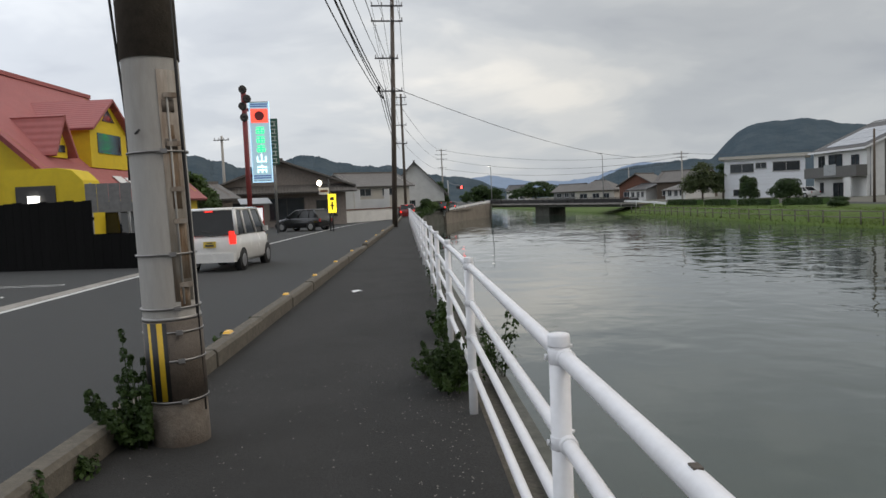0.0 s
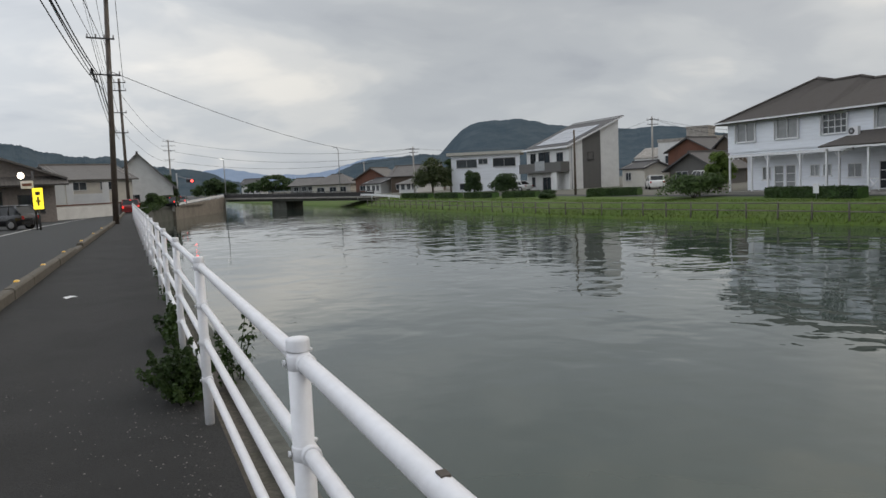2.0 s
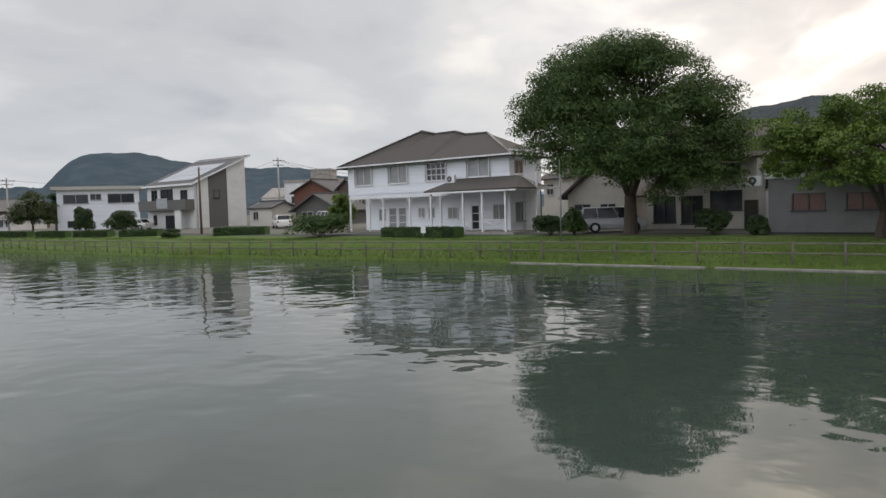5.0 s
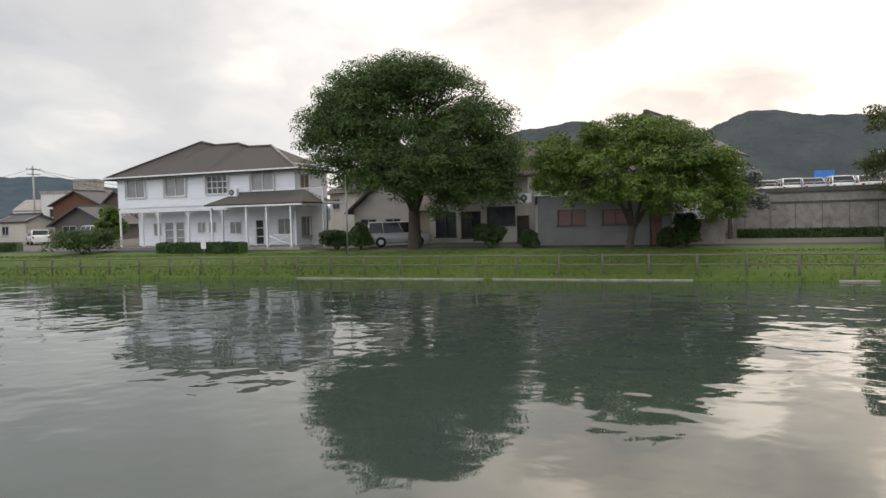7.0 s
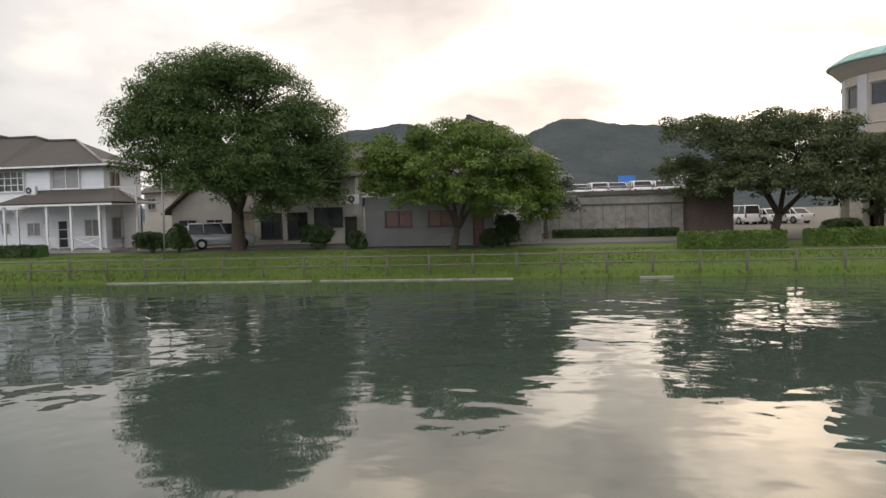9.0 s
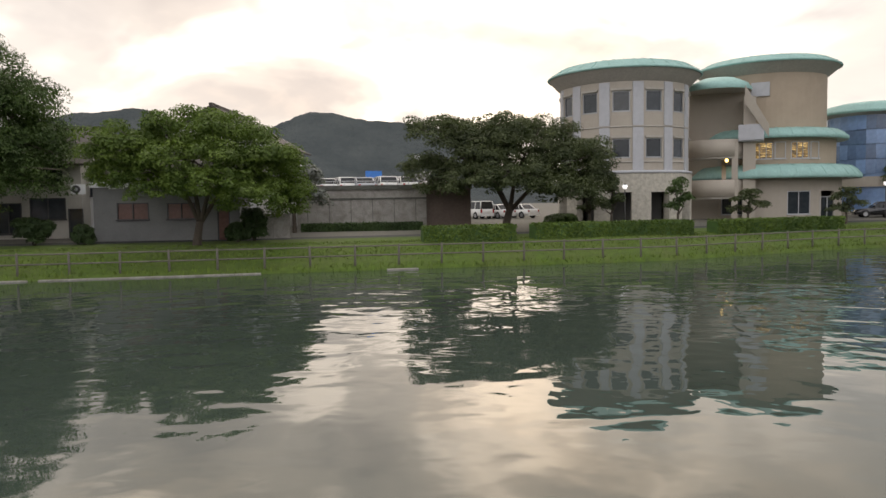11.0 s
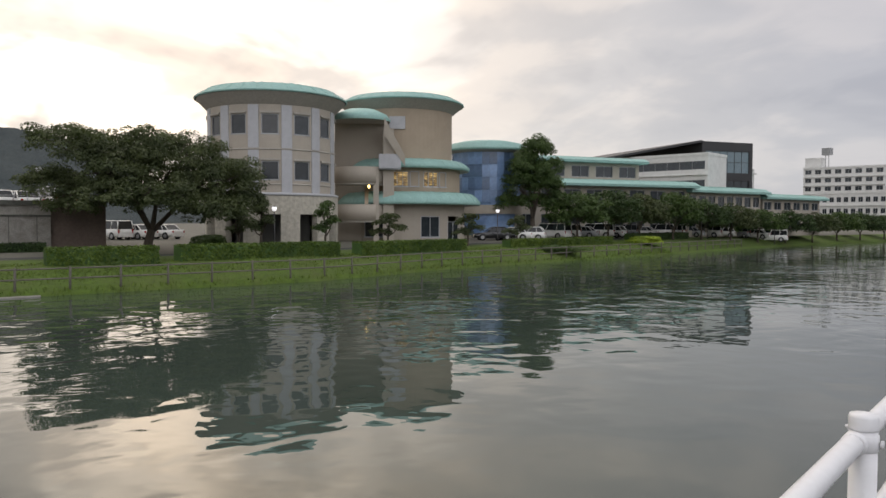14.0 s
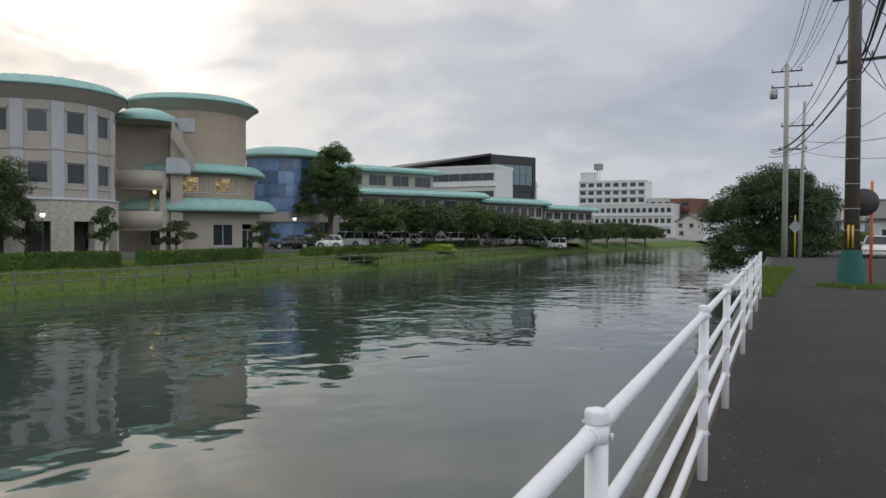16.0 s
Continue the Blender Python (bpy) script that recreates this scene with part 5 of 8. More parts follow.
def tower_two():
    D = 76
    e = thing("round_tower", facing(-123.1, D, -0.2), "tan round tower with stepped green copper canopies", "building")
    R = 5.1
    part("drum", round_wall(Solid(), R - 0.3, R, 7.4, 12.6, []), TILE_TAN, e)
    part("soffit", Solid().lathe([(R - 0.05, 12.55), (R + 0.2, 12.7), (6.2, 13.45)], 48), SOFFIT, e)
    part("roof", saucer(Solid(), R, 6.3, 12.6, 13.4, 14.5, lip=0.18), COPPER, e)
    seams(e, 6.3, 13.4, 14.5, 0.18, 30)
    s = Solid().box(-0.75, 0.75, -0.12, 0.1, 10.6, 11.8)
    part("panel", s, PILASTER, e, m=Matrix.Rotation(radians(-5), 4, "Z") @ Matrix.Translation((0, -R, 0)))
    for r0, r1, z0, z1, nm in ((R, 6.9, 6.9, 7.85, "upper"), (6.1, 8.0, 3.45, 4.65, "lower")):
        s = Solid().lathe([(r1 - 0.1, z0 - 0.06), (r1, z0), (r1 + 0.02, z0 + 0.22), (r1 - 0.35, z0 + (z1 - z0) * 0.6), (r1 - 0.8, z0 + (z1 - z0) * 0.88), (r0 - 0.1, z1)], 56)
        part("canopy", s, COPPER, e)
        q = Solid()
        for i in range(40):
            a = 2 * math.pi * i / 40
            c, d = math.cos(a), math.sin(a)
            q.tube([((r1 + 0.02) * c, (r1 + 0.02) * d, z0 + 0.24), ((r1 - 0.35) * c, (r1 - 0.35) * d, z0 + (z1 - z0) * 0.6 + 0.02), ((r1 - 0.8) * c, (r1 - 0.8) * d, z0 + (z1 - z0) * 0.88 + 0.02), (r0 * c, r0 * d, z1 + 0.02)], 0.02, 4, False)
        tagged(part("roof_seams", q, COPPER, e), kind="stuff")
        part("soffit", Solid().lathe([(r0 - 0.3, z0 + 0.1), (r1 - 0.1, z0 - 0.06)], 48), SOFFIT, e)
    r2 = 5.9
    lit = [(-10, 6, 5.1, 6.55), (20, 36, 5.1, 6.55)]
    part("middle_wall", round_wall(Solid(), r2 - 0.3, r2, 4.6, 7.0, lit), TILE_TAN, e)
    for a, b, z0, z1 in lit:
        drum_window(e, r2 - 0.1, (a + b) / 2, z0, 1.6, 1.45, WARM_LIT, PILASTER, 2)
        drum_window(e, r2 + 0.01, (a + b) / 2 + 13.5, z0, 0.9, 1.45, CURTAIN, PILASTER, 0)
    low = [(-34, -16, 0.3, 2.3), (16, 34, 0.3, 2.3), (44, 60, -0.2, 2.3), (-62, -46, 0.3, 2.3)]
    part("lower_wall", round_wall(Solid(), r2 + 0.2, r2 + 0.5, -0.5, 3.5, low), TILE_BEIGE, e)
    for a, b, z0, z1 in low:
        drum_window(e, r2 + 0.4, (a + b) / 2, z0, 2.0, 2.0, GLASS, PILASTER, 1)
    # unseen dark cylinder added as filling behind the window openings
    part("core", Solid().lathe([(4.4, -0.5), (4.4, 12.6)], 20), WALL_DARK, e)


tower_one()
tower_two()


def stair_tower():
    e = thing("stair_tower", facing(-120.3, 69, -0.25), "open beige stair tower with curved balconies and copper cap", "building")
    part("back_wall", Solid().box(-2.9, 2.6, 2.0, 2.4, -0.5, 11.2).box(1.6, 2.6, -0.6, 2.0, -0.5, 10.4), TILE_BEIGE, e)
    for z in (1.9, 5.35):
        s = Solid().lathe([(2.5, z), (2.55, z), (2.55, z + 1.5), (2.35, z + 1.5), (2.35, z)], 28, pose(-0.5, 1.2, 0), (math.pi * 1.0, math.pi * 2.0))
        part("balcony", s, TILE_BEIGE, e)
        part("floor", Solid().lathe([(0.01, z - 0.15), (2.5, z - 0.15), (2.5, z), (0.01, z)], 28, pose(-0.5, 1.2, 0), (math.pi, math.pi * 2)), SOFFIT, e)
    part("white_balcony", Solid().box(1.2, 3.2, -1.2, -1.05, 6.7, 8.0).box(1.2, 3.2, -1.05, 0.6, 6.6, 6.75).box(3.05, 3.2, -1.05, 0.6, 6.75, 8.0), PILASTER, e)
    part("column", Solid().box(0.7, 1.2, -0.9, -0.4, -0.5, 6.6), TILE_BEIGE, e)
    s = Solid()
    s.poly([(-0.1, -1.1, 3.45), (0.25, -1.1, 3.45), (0.25, 1.6, 5.3), (-0.1, 1.6, 5.3)], 0.15)
    part("stair_flight", s, TILE_TAN, e)
    cap = Solid().lathe([(2.7, 11.1), (2.75, 11.3), (2.4, 11.75), (1.4, 12.2), (0.01, 12.4)], 28, pose(-0.4, 0.8, 0))
    part("roof", cap, COPPER, e)
    part("soffit", Solid().lathe([(0.01, 11.1), (2.7, 11.1)], 28, pose(-0.4, 0.8, 0)), SOFFIT, e)
    part("raked_wall", Solid().poly([(1.7, -1.2, 11.3), (3.6, -1.0, 7.9), (3.6, -0.9, 6.9), (1.7, -1.1, 9.8)], 0.3), TILE_BEIGE, e)
    part("lamp", Solid().lathe([(0.01, 4.9), (0.12, 4.95), (0.12, 5.15), (0.01, 5.2)], 10, pose(0.3, -0.6, 0)), glowing("warm_stair_lamp", (1.0, 0.72, 0.25), 4.0), e)


stair_tower()


def glass_wing():
    e = thing("glass_wing", facing(-129.6, 88, -0.1), "round blue glass wing with green copper roof", "building")
    R = 4.2
    part("drum", round_wall(Solid(), R - 0.4, R - 0.3, 0, 9.6, [], 40), BLUE_GLASS, e)
    for i in range(14):
        a = -84 + i * 12
        for j in range(4):
            z = 3.9 + j * 1.45
            q = Solid().box(-0.42, 0.42, -0.05, 0.02, 0, 1.38)
            key = "curtain_pane"
            if key not in MESHES:
                MESHES[key] = q.mesh("glass_panel", BLUE_GLASS)
            part("glass_panel", MESHES[key], None, e, m=Matrix.Rotation(radians(-a), 4, "Z") @ Matrix.Translation((0, -R + 0.2, z)))
    part("soffit", Solid().lathe([(R - 0.3, 9.6), (R + 0.7, 9.85)], 40), SOFFIT, e)
    part("roof", saucer(Solid(), R, R + 0.8, 9.6, 9.85, 11.2, 40), COPPER, e)
    part("base", round_wall(Solid(), R - 0.3, R + 0.1, -0.6, 3.6, [(-60, 60, 0.2, 2.6)], 40), TILE_BEIGE, e)


glass_wing()


def long_wing(label, a, b, depth, z0, levels, wall_mat, bays):
    """levels: (wall z0, wall z1, set back, eave overhang, roof rise, has roof)."""
    L = math.dist(a, b)
    e = thing("wing", pose(a[0], a[1], z0, 0, 0, math.degrees(math.atan2(b[1] - a[1], b[0] - a[0]))), label, "building")
    for z0_, z1_, back, over, rise, u0, u1 in levels:
        n = max(2, int((u1 - u0) / bays))
        w = (u1 - u0) / n
        holes = [(u0 + i * w + w * 0.14, u0 + (i + 1) * w - w * 0.14, z0_ + 0.9, z1_ - 0.5) for i in range(n)]
        s = Solid()
        wall_sheet(s, u0, u1, z0_, z1_, back, back + 0.25, holes)
        s.box(u0, u0 + 0.25, back + 0.25, depth, z0_, z1_).box(u1 - 0.25, u1, back + 0.25, depth, z0_, z1_).box(u0, u1, depth, depth + 0.25, z0_, z1_)
        part("wall", s, wall_mat, e)
        for h in holes:
            window(e, h[0], h[2], h[1] - h[0], h[3] - h[2], back + 0.08, GLASS, METAL_GREY, 1, False)
        if not rise:
            continue
        q = Solid()
        f0 = back - over
        q.add([(u0 - 0.8, f0, z1_ - 0.1), (u1 + 0.8, f0, z1_ - 0.1), (u1 + 0.8, f0 - 0.05, z1_ + 0.2), (u0 - 0.8, f0 - 0.05, z1_ + 0.2), (u1 + 0.6, f0 + 0.8, z1_ + rise * 0.75), (u0 - 0.6, f0 + 0.8, z1_ + rise * 0.75),
               (u1 + 0.4, f0 + 2.6, z1_ + rise), (u0 - 0.4, f0 + 2.6, z1_ + rise), (u1 + 0.4, depth + 0.6, z1_ + rise), (u0 - 0.4, depth + 0.6, z1_ + rise), (u1 + 0.8, depth + 0.8, z1_ - 0.1), (u0 - 0.8, depth + 0.8, z1_ - 0.1)],
              [(0, 1, 2, 3), (3, 2, 4, 5), (5, 4, 6, 7), (7, 6, 8, 9), (9, 8, 10, 11), (0, 11, 10, 1), (1, 10, 8, 6, 4, 2), (0, 3, 5, 7, 9, 11)])
        part("roof", q, COPPER, e)
        r = Solid()
        for i in range(int((u1 - u0) / 0.9)):
            u = u0 + i * 0.9
            r.tube([(u, f0 - 0.03, z1_ + 0.22), (u, f0 + 0.8, z1_ + rise * 0.75 + 0.02), (u, f0 + 2.6, z1_ + rise + 0.02)], 0.02, 4, False)
        tagged(part("roof_seams", r, COPPER, e), kind="stuff")
    return e


pA, pB = at(-131.8, 92), at(-144.6, 107)
LW = math.dist(pA, pB)
long_wing("long two-storey beige wing with green copper roofs", pA, pB, 14, -0.1, [(-0.5, 3.2, 0.0, 0, 0, 0.0, LW), (3.2, 6.4, 0.0, 1.6, 0.9, 0.0, LW), (6.8, 9.7, 3.0, 1.2, 0.8, 2.0, LW * 0.78)], TILE_BEIGE, 3.2)
pC = at(-149.8, 121)
long_wing("lower beige wing with green copper roof", pB, pC, 12, 0.0, [(-0.5, 2.9, 0.4, 0, 0, 0.6, math.dist(pB, pC) - 0.4), (2.9, 5.8, 0.4, 1.3, 0.9, 0.6, math.dist(pB, pC) - 0.4)], TILE_BEIGE, 2.0)
pD = at(-153.6, 136)
long_wing("end wing of the beige building with copper roof", pC, pD, 12, 0.0, [(-0.5, 2.6, 0.6, 0, 0, 0.6, math.dist(pC, pD) - 0.4), (2.6, 5.2, 0.6, 1.2, 0.8, 0.6, math.dist(pC, pD) - 0.4)], TILE_BEIGE, 2.4)


def block(label, a, b, depth, z0, height, floors, bays, wall_mat, strip=False, win_h=1.4, extra=None, name="building"):
    """A plain storeyed building: rows of windows in the front and the right flank."""
    L = math.dist(a, b)
    e = thing(name, pose(a[0], a[1], z0, 0, 0, math.degrees(math.atan2(b[1] - a[1], b[0] - a[0]))), label, "building")
    fh = height / floors
    holes = []
    n = 1 if strip else bays
    w = L / n
    for f in range(floors):
        for i in range(n):
            m = 0.03 if strip else 0.18
            holes.append((i * w + w * m, (i + 1) * w - w * m, f * fh + 0.9, min(f * fh + 0.9 + win_h, (f + 1) * fh - 0.3)))
    s = Solid()
    wall_sheet(s, 0, L, -0.6, height, 0, 0.3, holes)
    s.box(0, 0.3, 0.3, depth, -0.6, height).box(L - 0.3, L, 0.3, depth, -0.6, height).box(0.3, L - 0.3, depth - 0.3, depth, -0.6, height)
    s.box(-0.1, L + 0.1, -0.1, depth + 0.1, height, height + 0.5)
    part("wall", s, wall_mat, e)
    for h in holes:
        window(e, h[0], h[2], h[1] - h[0], h[3] - h[2], 0.1, GLASS, METAL_GREY, 6 if strip else 1, False)
    for f in range(1, floors):
        part("ledge", Solid().box(-0.05, L + 0.05, -0.35, 0.0, f * fh - 0.12, f * fh + 0.1), wall_mat, e)
    return e


# modern dark office and white slab behind the wing
block("white office block with ribbon windows", at(-139.6, 146), at(-146.0, 138), 8, 0, 13.4, 4, 1, WALL_OFFWHITE, True, 1.5)
e = thing("office_building", pose(*at(-145.6, 148), 0, 0, 0, math.degrees(math.atan2(at(-149.0, 156)[1] - at(-145.6, 148)[1], at(-149.0, 156)[0] - at(-145.6, 148)[0]))), "black modern office building with a large glazed end", "building")
Lb = math.dist(at(-145.6, 148), at(-149.0, 156))
s = Solid()
wall_sheet(s, 0, Lb, -0.5, 16.9, 0, 0.4, [(0.8, Lb - 0.8, 11.0, 15.2), (0.8, Lb - 0.8, 6.2, 9.6)])
s.box(0, 0.4, 0.4, 34, -0.5, 16.9).box(Lb - 0.4, Lb, 0.4, 34, -0.5, 16.9).box(0.4, Lb - 0.4, 33.6, 34, -0.5, 16.9).box(0.4, Lb - 0.4, 0.4, 33.6, 16.5, 16.9)
part("shell", s, BLACK_PANEL, e)
window(e, 0.8, 11.0, Lb - 1.6, 4.2, 0.15, material("teal_grey_glass", (0.16, 0.22, 0.25), 0.12), METAL_DARK, 5, False, cross=1)
window(e, 0.8, 6.2, Lb - 1.6, 3.4, 0.15, GLASS, METAL_DARK, 5, False)
part("roof_slab", Solid().poly([(-18, 6, 13.6), (0.0, 0.0, 17.1), (0.0, 34, 17.1), (-18, 34, 13.6)], 0.4), BLACK_PANEL, e)
part("service_stair", Solid().box(Lb + 0.02, Lb + 1.4, 1, 3, -0.5, 12).box(Lb + 0.02, Lb + 1.8, 0.8, 3.2, 11.0, 11.2).box(Lb + 0.02, Lb + 1.8, 0.8, 3.2, 8.0, 8.2), WALL_OFFWHITE, e)
# town blocks far down the river
ap = block("white seven-storey apartment block with balconies", at(-152.3, 262), at(-157.2, 258), 16, 0, 18.5, 7, 8, WALL_OFFWHITE)
house("stair and lift housing on the apartment block", at(-152.4, 264), at(-153.4, 263), 5, 18.4, 3.4, "flat", 0.3, WALL_OFFWHITE, WALL_OFFWHITE, (), 0.05, name="roof_housing", category="building")
e = thing("water_tank", pose(*at(-153.75, 264), 18.9), "square water tank on a steel lattice mast", "tank")
for dx in (-0.5, 0.5):
    part("leg", Solid().tube([(dx, 0, 0), (dx, 0, 4)], 0.12, 5), METAL_GREY, e)
part("tank", Solid().box(-1.3, 1.3, -1.0, 1.0, 4.0, 6.2), METAL_GREY, e)
block("white hospital wing with rows of windows", at(-153.0, 232), at(-159.1, 226), 14, 0, 9.4, 3, 14, WALL_OFFWHITE)
block("white block beside a red-brick tower", at(-157.0, 262), at(-159.0, 258), 12, 0, 12.4, 4, 4, WALL_OFFWHITE)
block("red-brick block with white stair windows", at(-158.95, 240), at(-160.35, 236), 10, 0, 11.2, 4, 2, BRICK_RED)
house("small white house with grey roof by the river", at(-159.4, 205), at(-161.3, 200), 7, -0.2, 4.6, "gable_v", 1.8, WALL_OFFWHITE, ROOF_TILE, [(0.8, 2.9, 1.2, 1.0), (4.2, 2.9, 1.2, 1.0), (1.0, 0.8, 1.4, 1.1)], 0.5)
block("white town building beyond the small house", at(-160.0, 250), at(-162.5, 246), 10, 0, 8.2, 3, 5, WALL_OFFWHITE)


# ---- bank fence, edging, hedges and grass ----
FENCE_MAT = material("weathered_fence_wood", (0.16, 0.145, 0.125), 0.85, scale=8, vary=0.25, stain=0.3, bump=0.4, bump_scale=20)
fence = thing("bank_fence", pose(0, 0, 0), "low weathered brown post-and-rail fence along the water", "fence")
fpost = Solid().tube([(0, 0, -0.4), (0, 0, 1.1), (0, 0, 1.13)], [0.06, 0.06, 0.045], 8).mesh("post", FENCE_MAT)
fy = 118.0
prev = None
while fy > -92:
    x = bank_x(fy) + 0.55
    z = far_ground(x, fy)
    part("post", fpost, None, fence, m=pose(x, fy, z, random.uniform(-1.5, 1.5), random.uniform(-1.5, 1.5), 0))
    if prev:
        for h in (1.04, 0.55):
            part("rail", Solid().tube([(prev[0], prev[1], prev[2] + h), (x, fy, z + h)], 0.042, 6), FENCE_MAT, fence)
    prev = (x, fy, z)
    fy -= 2.35
s = Solid()
for y0, y1 in ((26, 14), (13.5, 3.0), (-3.5, -5.2)):
    k = 8
    vs = []
    for i in range(k + 1):
        y = y0 + (y1 - y0) * i / k
        x = bank_x(y)
        vs += [(x - 0.05, y, -2.2), (x - 0.05, y, -1.94), (x + 0.10, y, -1.93), (x + 0.10, y, -2.2)]
    s.add(vs, [(4 * i + j, 4 * i + j + 1, 4 * i + j + 5, 4 * i + j + 4) for i in range(k) for j in range(3)])
tagged(part("bank_edging", s, CONCRETE), "pale concrete edging at the waterline", "edging", kind="structure")

rng = np.random.default_rng(4)
n = 60000
gy = np.concatenate([rng.uniform(-70, 60, int(n * 0.8)), rng.uniform(60, 125, n - int(n * 0.8))])
gd = rng.random(n) ** 0.8 * 5.2 + 0.05
V = np.zeros((n, 3, 3))
for i in range(n):
    x, y = bank_x(gy[i]) + gd[i], gy[i]
    z = far_ground(x, y) - 0.02
    h = 0.04 + 0.10 * rng.random() + (0.2 * rng.random() if gd[i] < 0.6 else 0)
    a = rng.uniform(0, 6.28)
    w = 0.035
    V[i] = ((x - w * math.cos(a), y - w * math.sin(a), z), (x + w * math.cos(a), y + w * math.sin(a), z), (x + rng.normal(0, 0.05), y + rng.normal(0, 0.05), z + h))
me = bpy.data.meshes.new("grass")
me.from_pydata(V.reshape(-1, 3).tolist(), [], np.arange(3 * n).reshape(n, 3).tolist())
me.materials.append(BLADE)
tagged(part("grass", me, BLADE), "short green grass blades on the river bank", "grass", kind="stuff")

# far footpath behind the fence and a sandy landing
s = Solid()
vs = []
for y in ys:
    if -140 < y < 130:
        x = bank_x(y)
        vs += [(x + 7.2, y, far_ground(x + 7.2, y) + 0.02), (x + 8.9, y, far_ground(x + 8.9, y) + 0.02)]
s.add(vs, [(2 * i, 2 * i + 1, 2 * i + 3, 2 * i + 2) for i in range(len(vs) // 2 - 1)])
tagged(part("pavement_far", s, ASPHALT_ROAD), "narrow asphalt lane behind the lawn", "pavement", kind="structure")
s = Solid()
vs = [(bank_x(y) + 4.4 + d, y, far_ground(bank_x(y) + 4.4 + d, y) + 0.014) for y in ys if -140 < y < 130 for d in (0.0, 1.4, 2.75)]
s.add(vs, [(3 * i + j, 3 * i + j + 1, 3 * i + j + 4, 3 * i + j + 3) for i in range(len(vs) // 3 - 1) for j in range(2)])
tagged(part("ground_lawn", s, GRASS_MAT), "flat lawn behind the bank fence", "ground", kind="structure")

def ground_at(p):
    return far_ground(p[0], p[1])


for i, (a, b, th, h, mat, lab) in enumerate((
        ((43.3, -6.0), (43.3, -11.6), 1.1, 0.92, LEAF_HEDGE, "neatly clipped green box hedge"),
        ((43.7, -12.9), (45.2, -24), 1.1, 0.92, LEAF_HEDGE, "neatly clipped green box hedge"),
        ((45.8, -26), (49, -38), 1.0, 0.85, LEAF_HEDGE, "low clipped hedge by the round towers"),
        ((50.3, -44), (54, -62), 1.0, 0.7, LEAF_LIGHT, "low light green hedge along the lawn"),
        ((53.4, 1.2), (53.0, -7.4), 0.8, 0.55, LEAF_DARK, "dark low hedge along the concrete wall"),
        ((43.2, 41.6), (43.2, 33.9), 1.0, 0.78, LEAF_DARK, "dark clipped hedge in front of the white house"),
        ((41.4, 62.5), (43.6, 57.4), 1.1, 0.75, LEAF_DARK, "dark clipped hedge by the modern house"),
        ((40.0, 78), (41.0, 72), 1.0, 0.7, LEAF_DARK, "low dark hedge along the bank"),
        ((39.6, 88), (40.0, 80.5), 1.0, 0.7, LEAF_DARK, "low dark hedge along the bank"),
        ((39.5, 98), (39.5, 90), 1.0, 0.7, LEAF_DARK, "low dark hedge along the bank"),
        ((39.4, 112), (39.4, 100.5), 1.0, 0.7, LEAF_DARK, "low dark hedge along the bank"),
        ((58, -70), (60, -84), 1.0, 0.8, LEAF_DARK, "dark low hedge by the car park"))):
    hedge(lab, a, b, min(ground_at(a), ground_at(b)), th, h, mat, 0.09, 380, 30 + i)
e = thing("notice_board", pose(42.5, 36.9, -0.7, 0, 0, -90), "small white notice board in front of the hedge", "sign")
part("board", Solid().box(-0.22, 0.22, -0.02, 0.02, 0.4, 1.05), TRIM_WHITE, e)
part("stake", Solid().tube([(0, 0.03, -0.2), (0, 0.03, 0.9)], 0.025, 6), METAL_GREY, e)

# ---- trees ----
tree("tall broad dark green camphor tree with rounded crown", at(-64.8, 51), -0.6, 13.1, 15.6, 2.6, 0.42, LEAF_MID, 0.088, 190000, 5,
     [(-0.56, 0, 0.60, 0.42, 0.6, 0.19), (-0.34, 0.1, 0.79, 0.42, 0.6, 0.20), (0.04, 0, 0.84, 0.36, 0.55, 0.18), (0.42, -0.1, 0.56, 0.44, 0.6, 0.18), (0.0, 0.1, 0.56, 0.5, 0.7, 0.18),
      (-0.70, 0, 0.44, 0.24, 0.4, 0.10), (0.68, 0, 0.44, 0.32, 0.5, 0.15), (0.30, -0.2, 0.36, 0.42, 0.5, 0.13), (-0.22, -0.2, 0.36, 0.36, 0.5, 0.12), (0.05, -0.3, 0.40, 0.5, 0.5, 0.14), (-0.40, -0.1, 0.46, 0.36, 0.5, 0.12), (0.42, -0.2, 0.27, 0.30, 0.4, 0.09), (0.62, -0.1, 0.34, 0.28, 0.4, 0.10), (0.10, -0.4, 0.28, 0.34, 0.4, 0.09), (-0.14, -0.4, 0.33, 0.36, 0.4, 0.10), (0.28, -0.3, 0.18, 0.20, 0.3, 0.07), (0.30, 0, 0.80, 0.34, 0.5, 0.14), (0.54, 0, 0.64, 0.38, 0.5, 0.15), (-0.54, 0, 0.72, 0.36, 0.5, 0.14), (-0.76, 0, 0.56, 0.26, 0.4, 0.12), (0.76, 0, 0.47, 0.28, 0.4, 0.12), (-0.45, -0.3, 0.34, 0.34, 0.4, 0.10), (0.55, -0.3, 0.26, 0.34, 0.4, 0.10), (0.0, -0.5, 0.44, 0.5, 0.4, 0.12)])
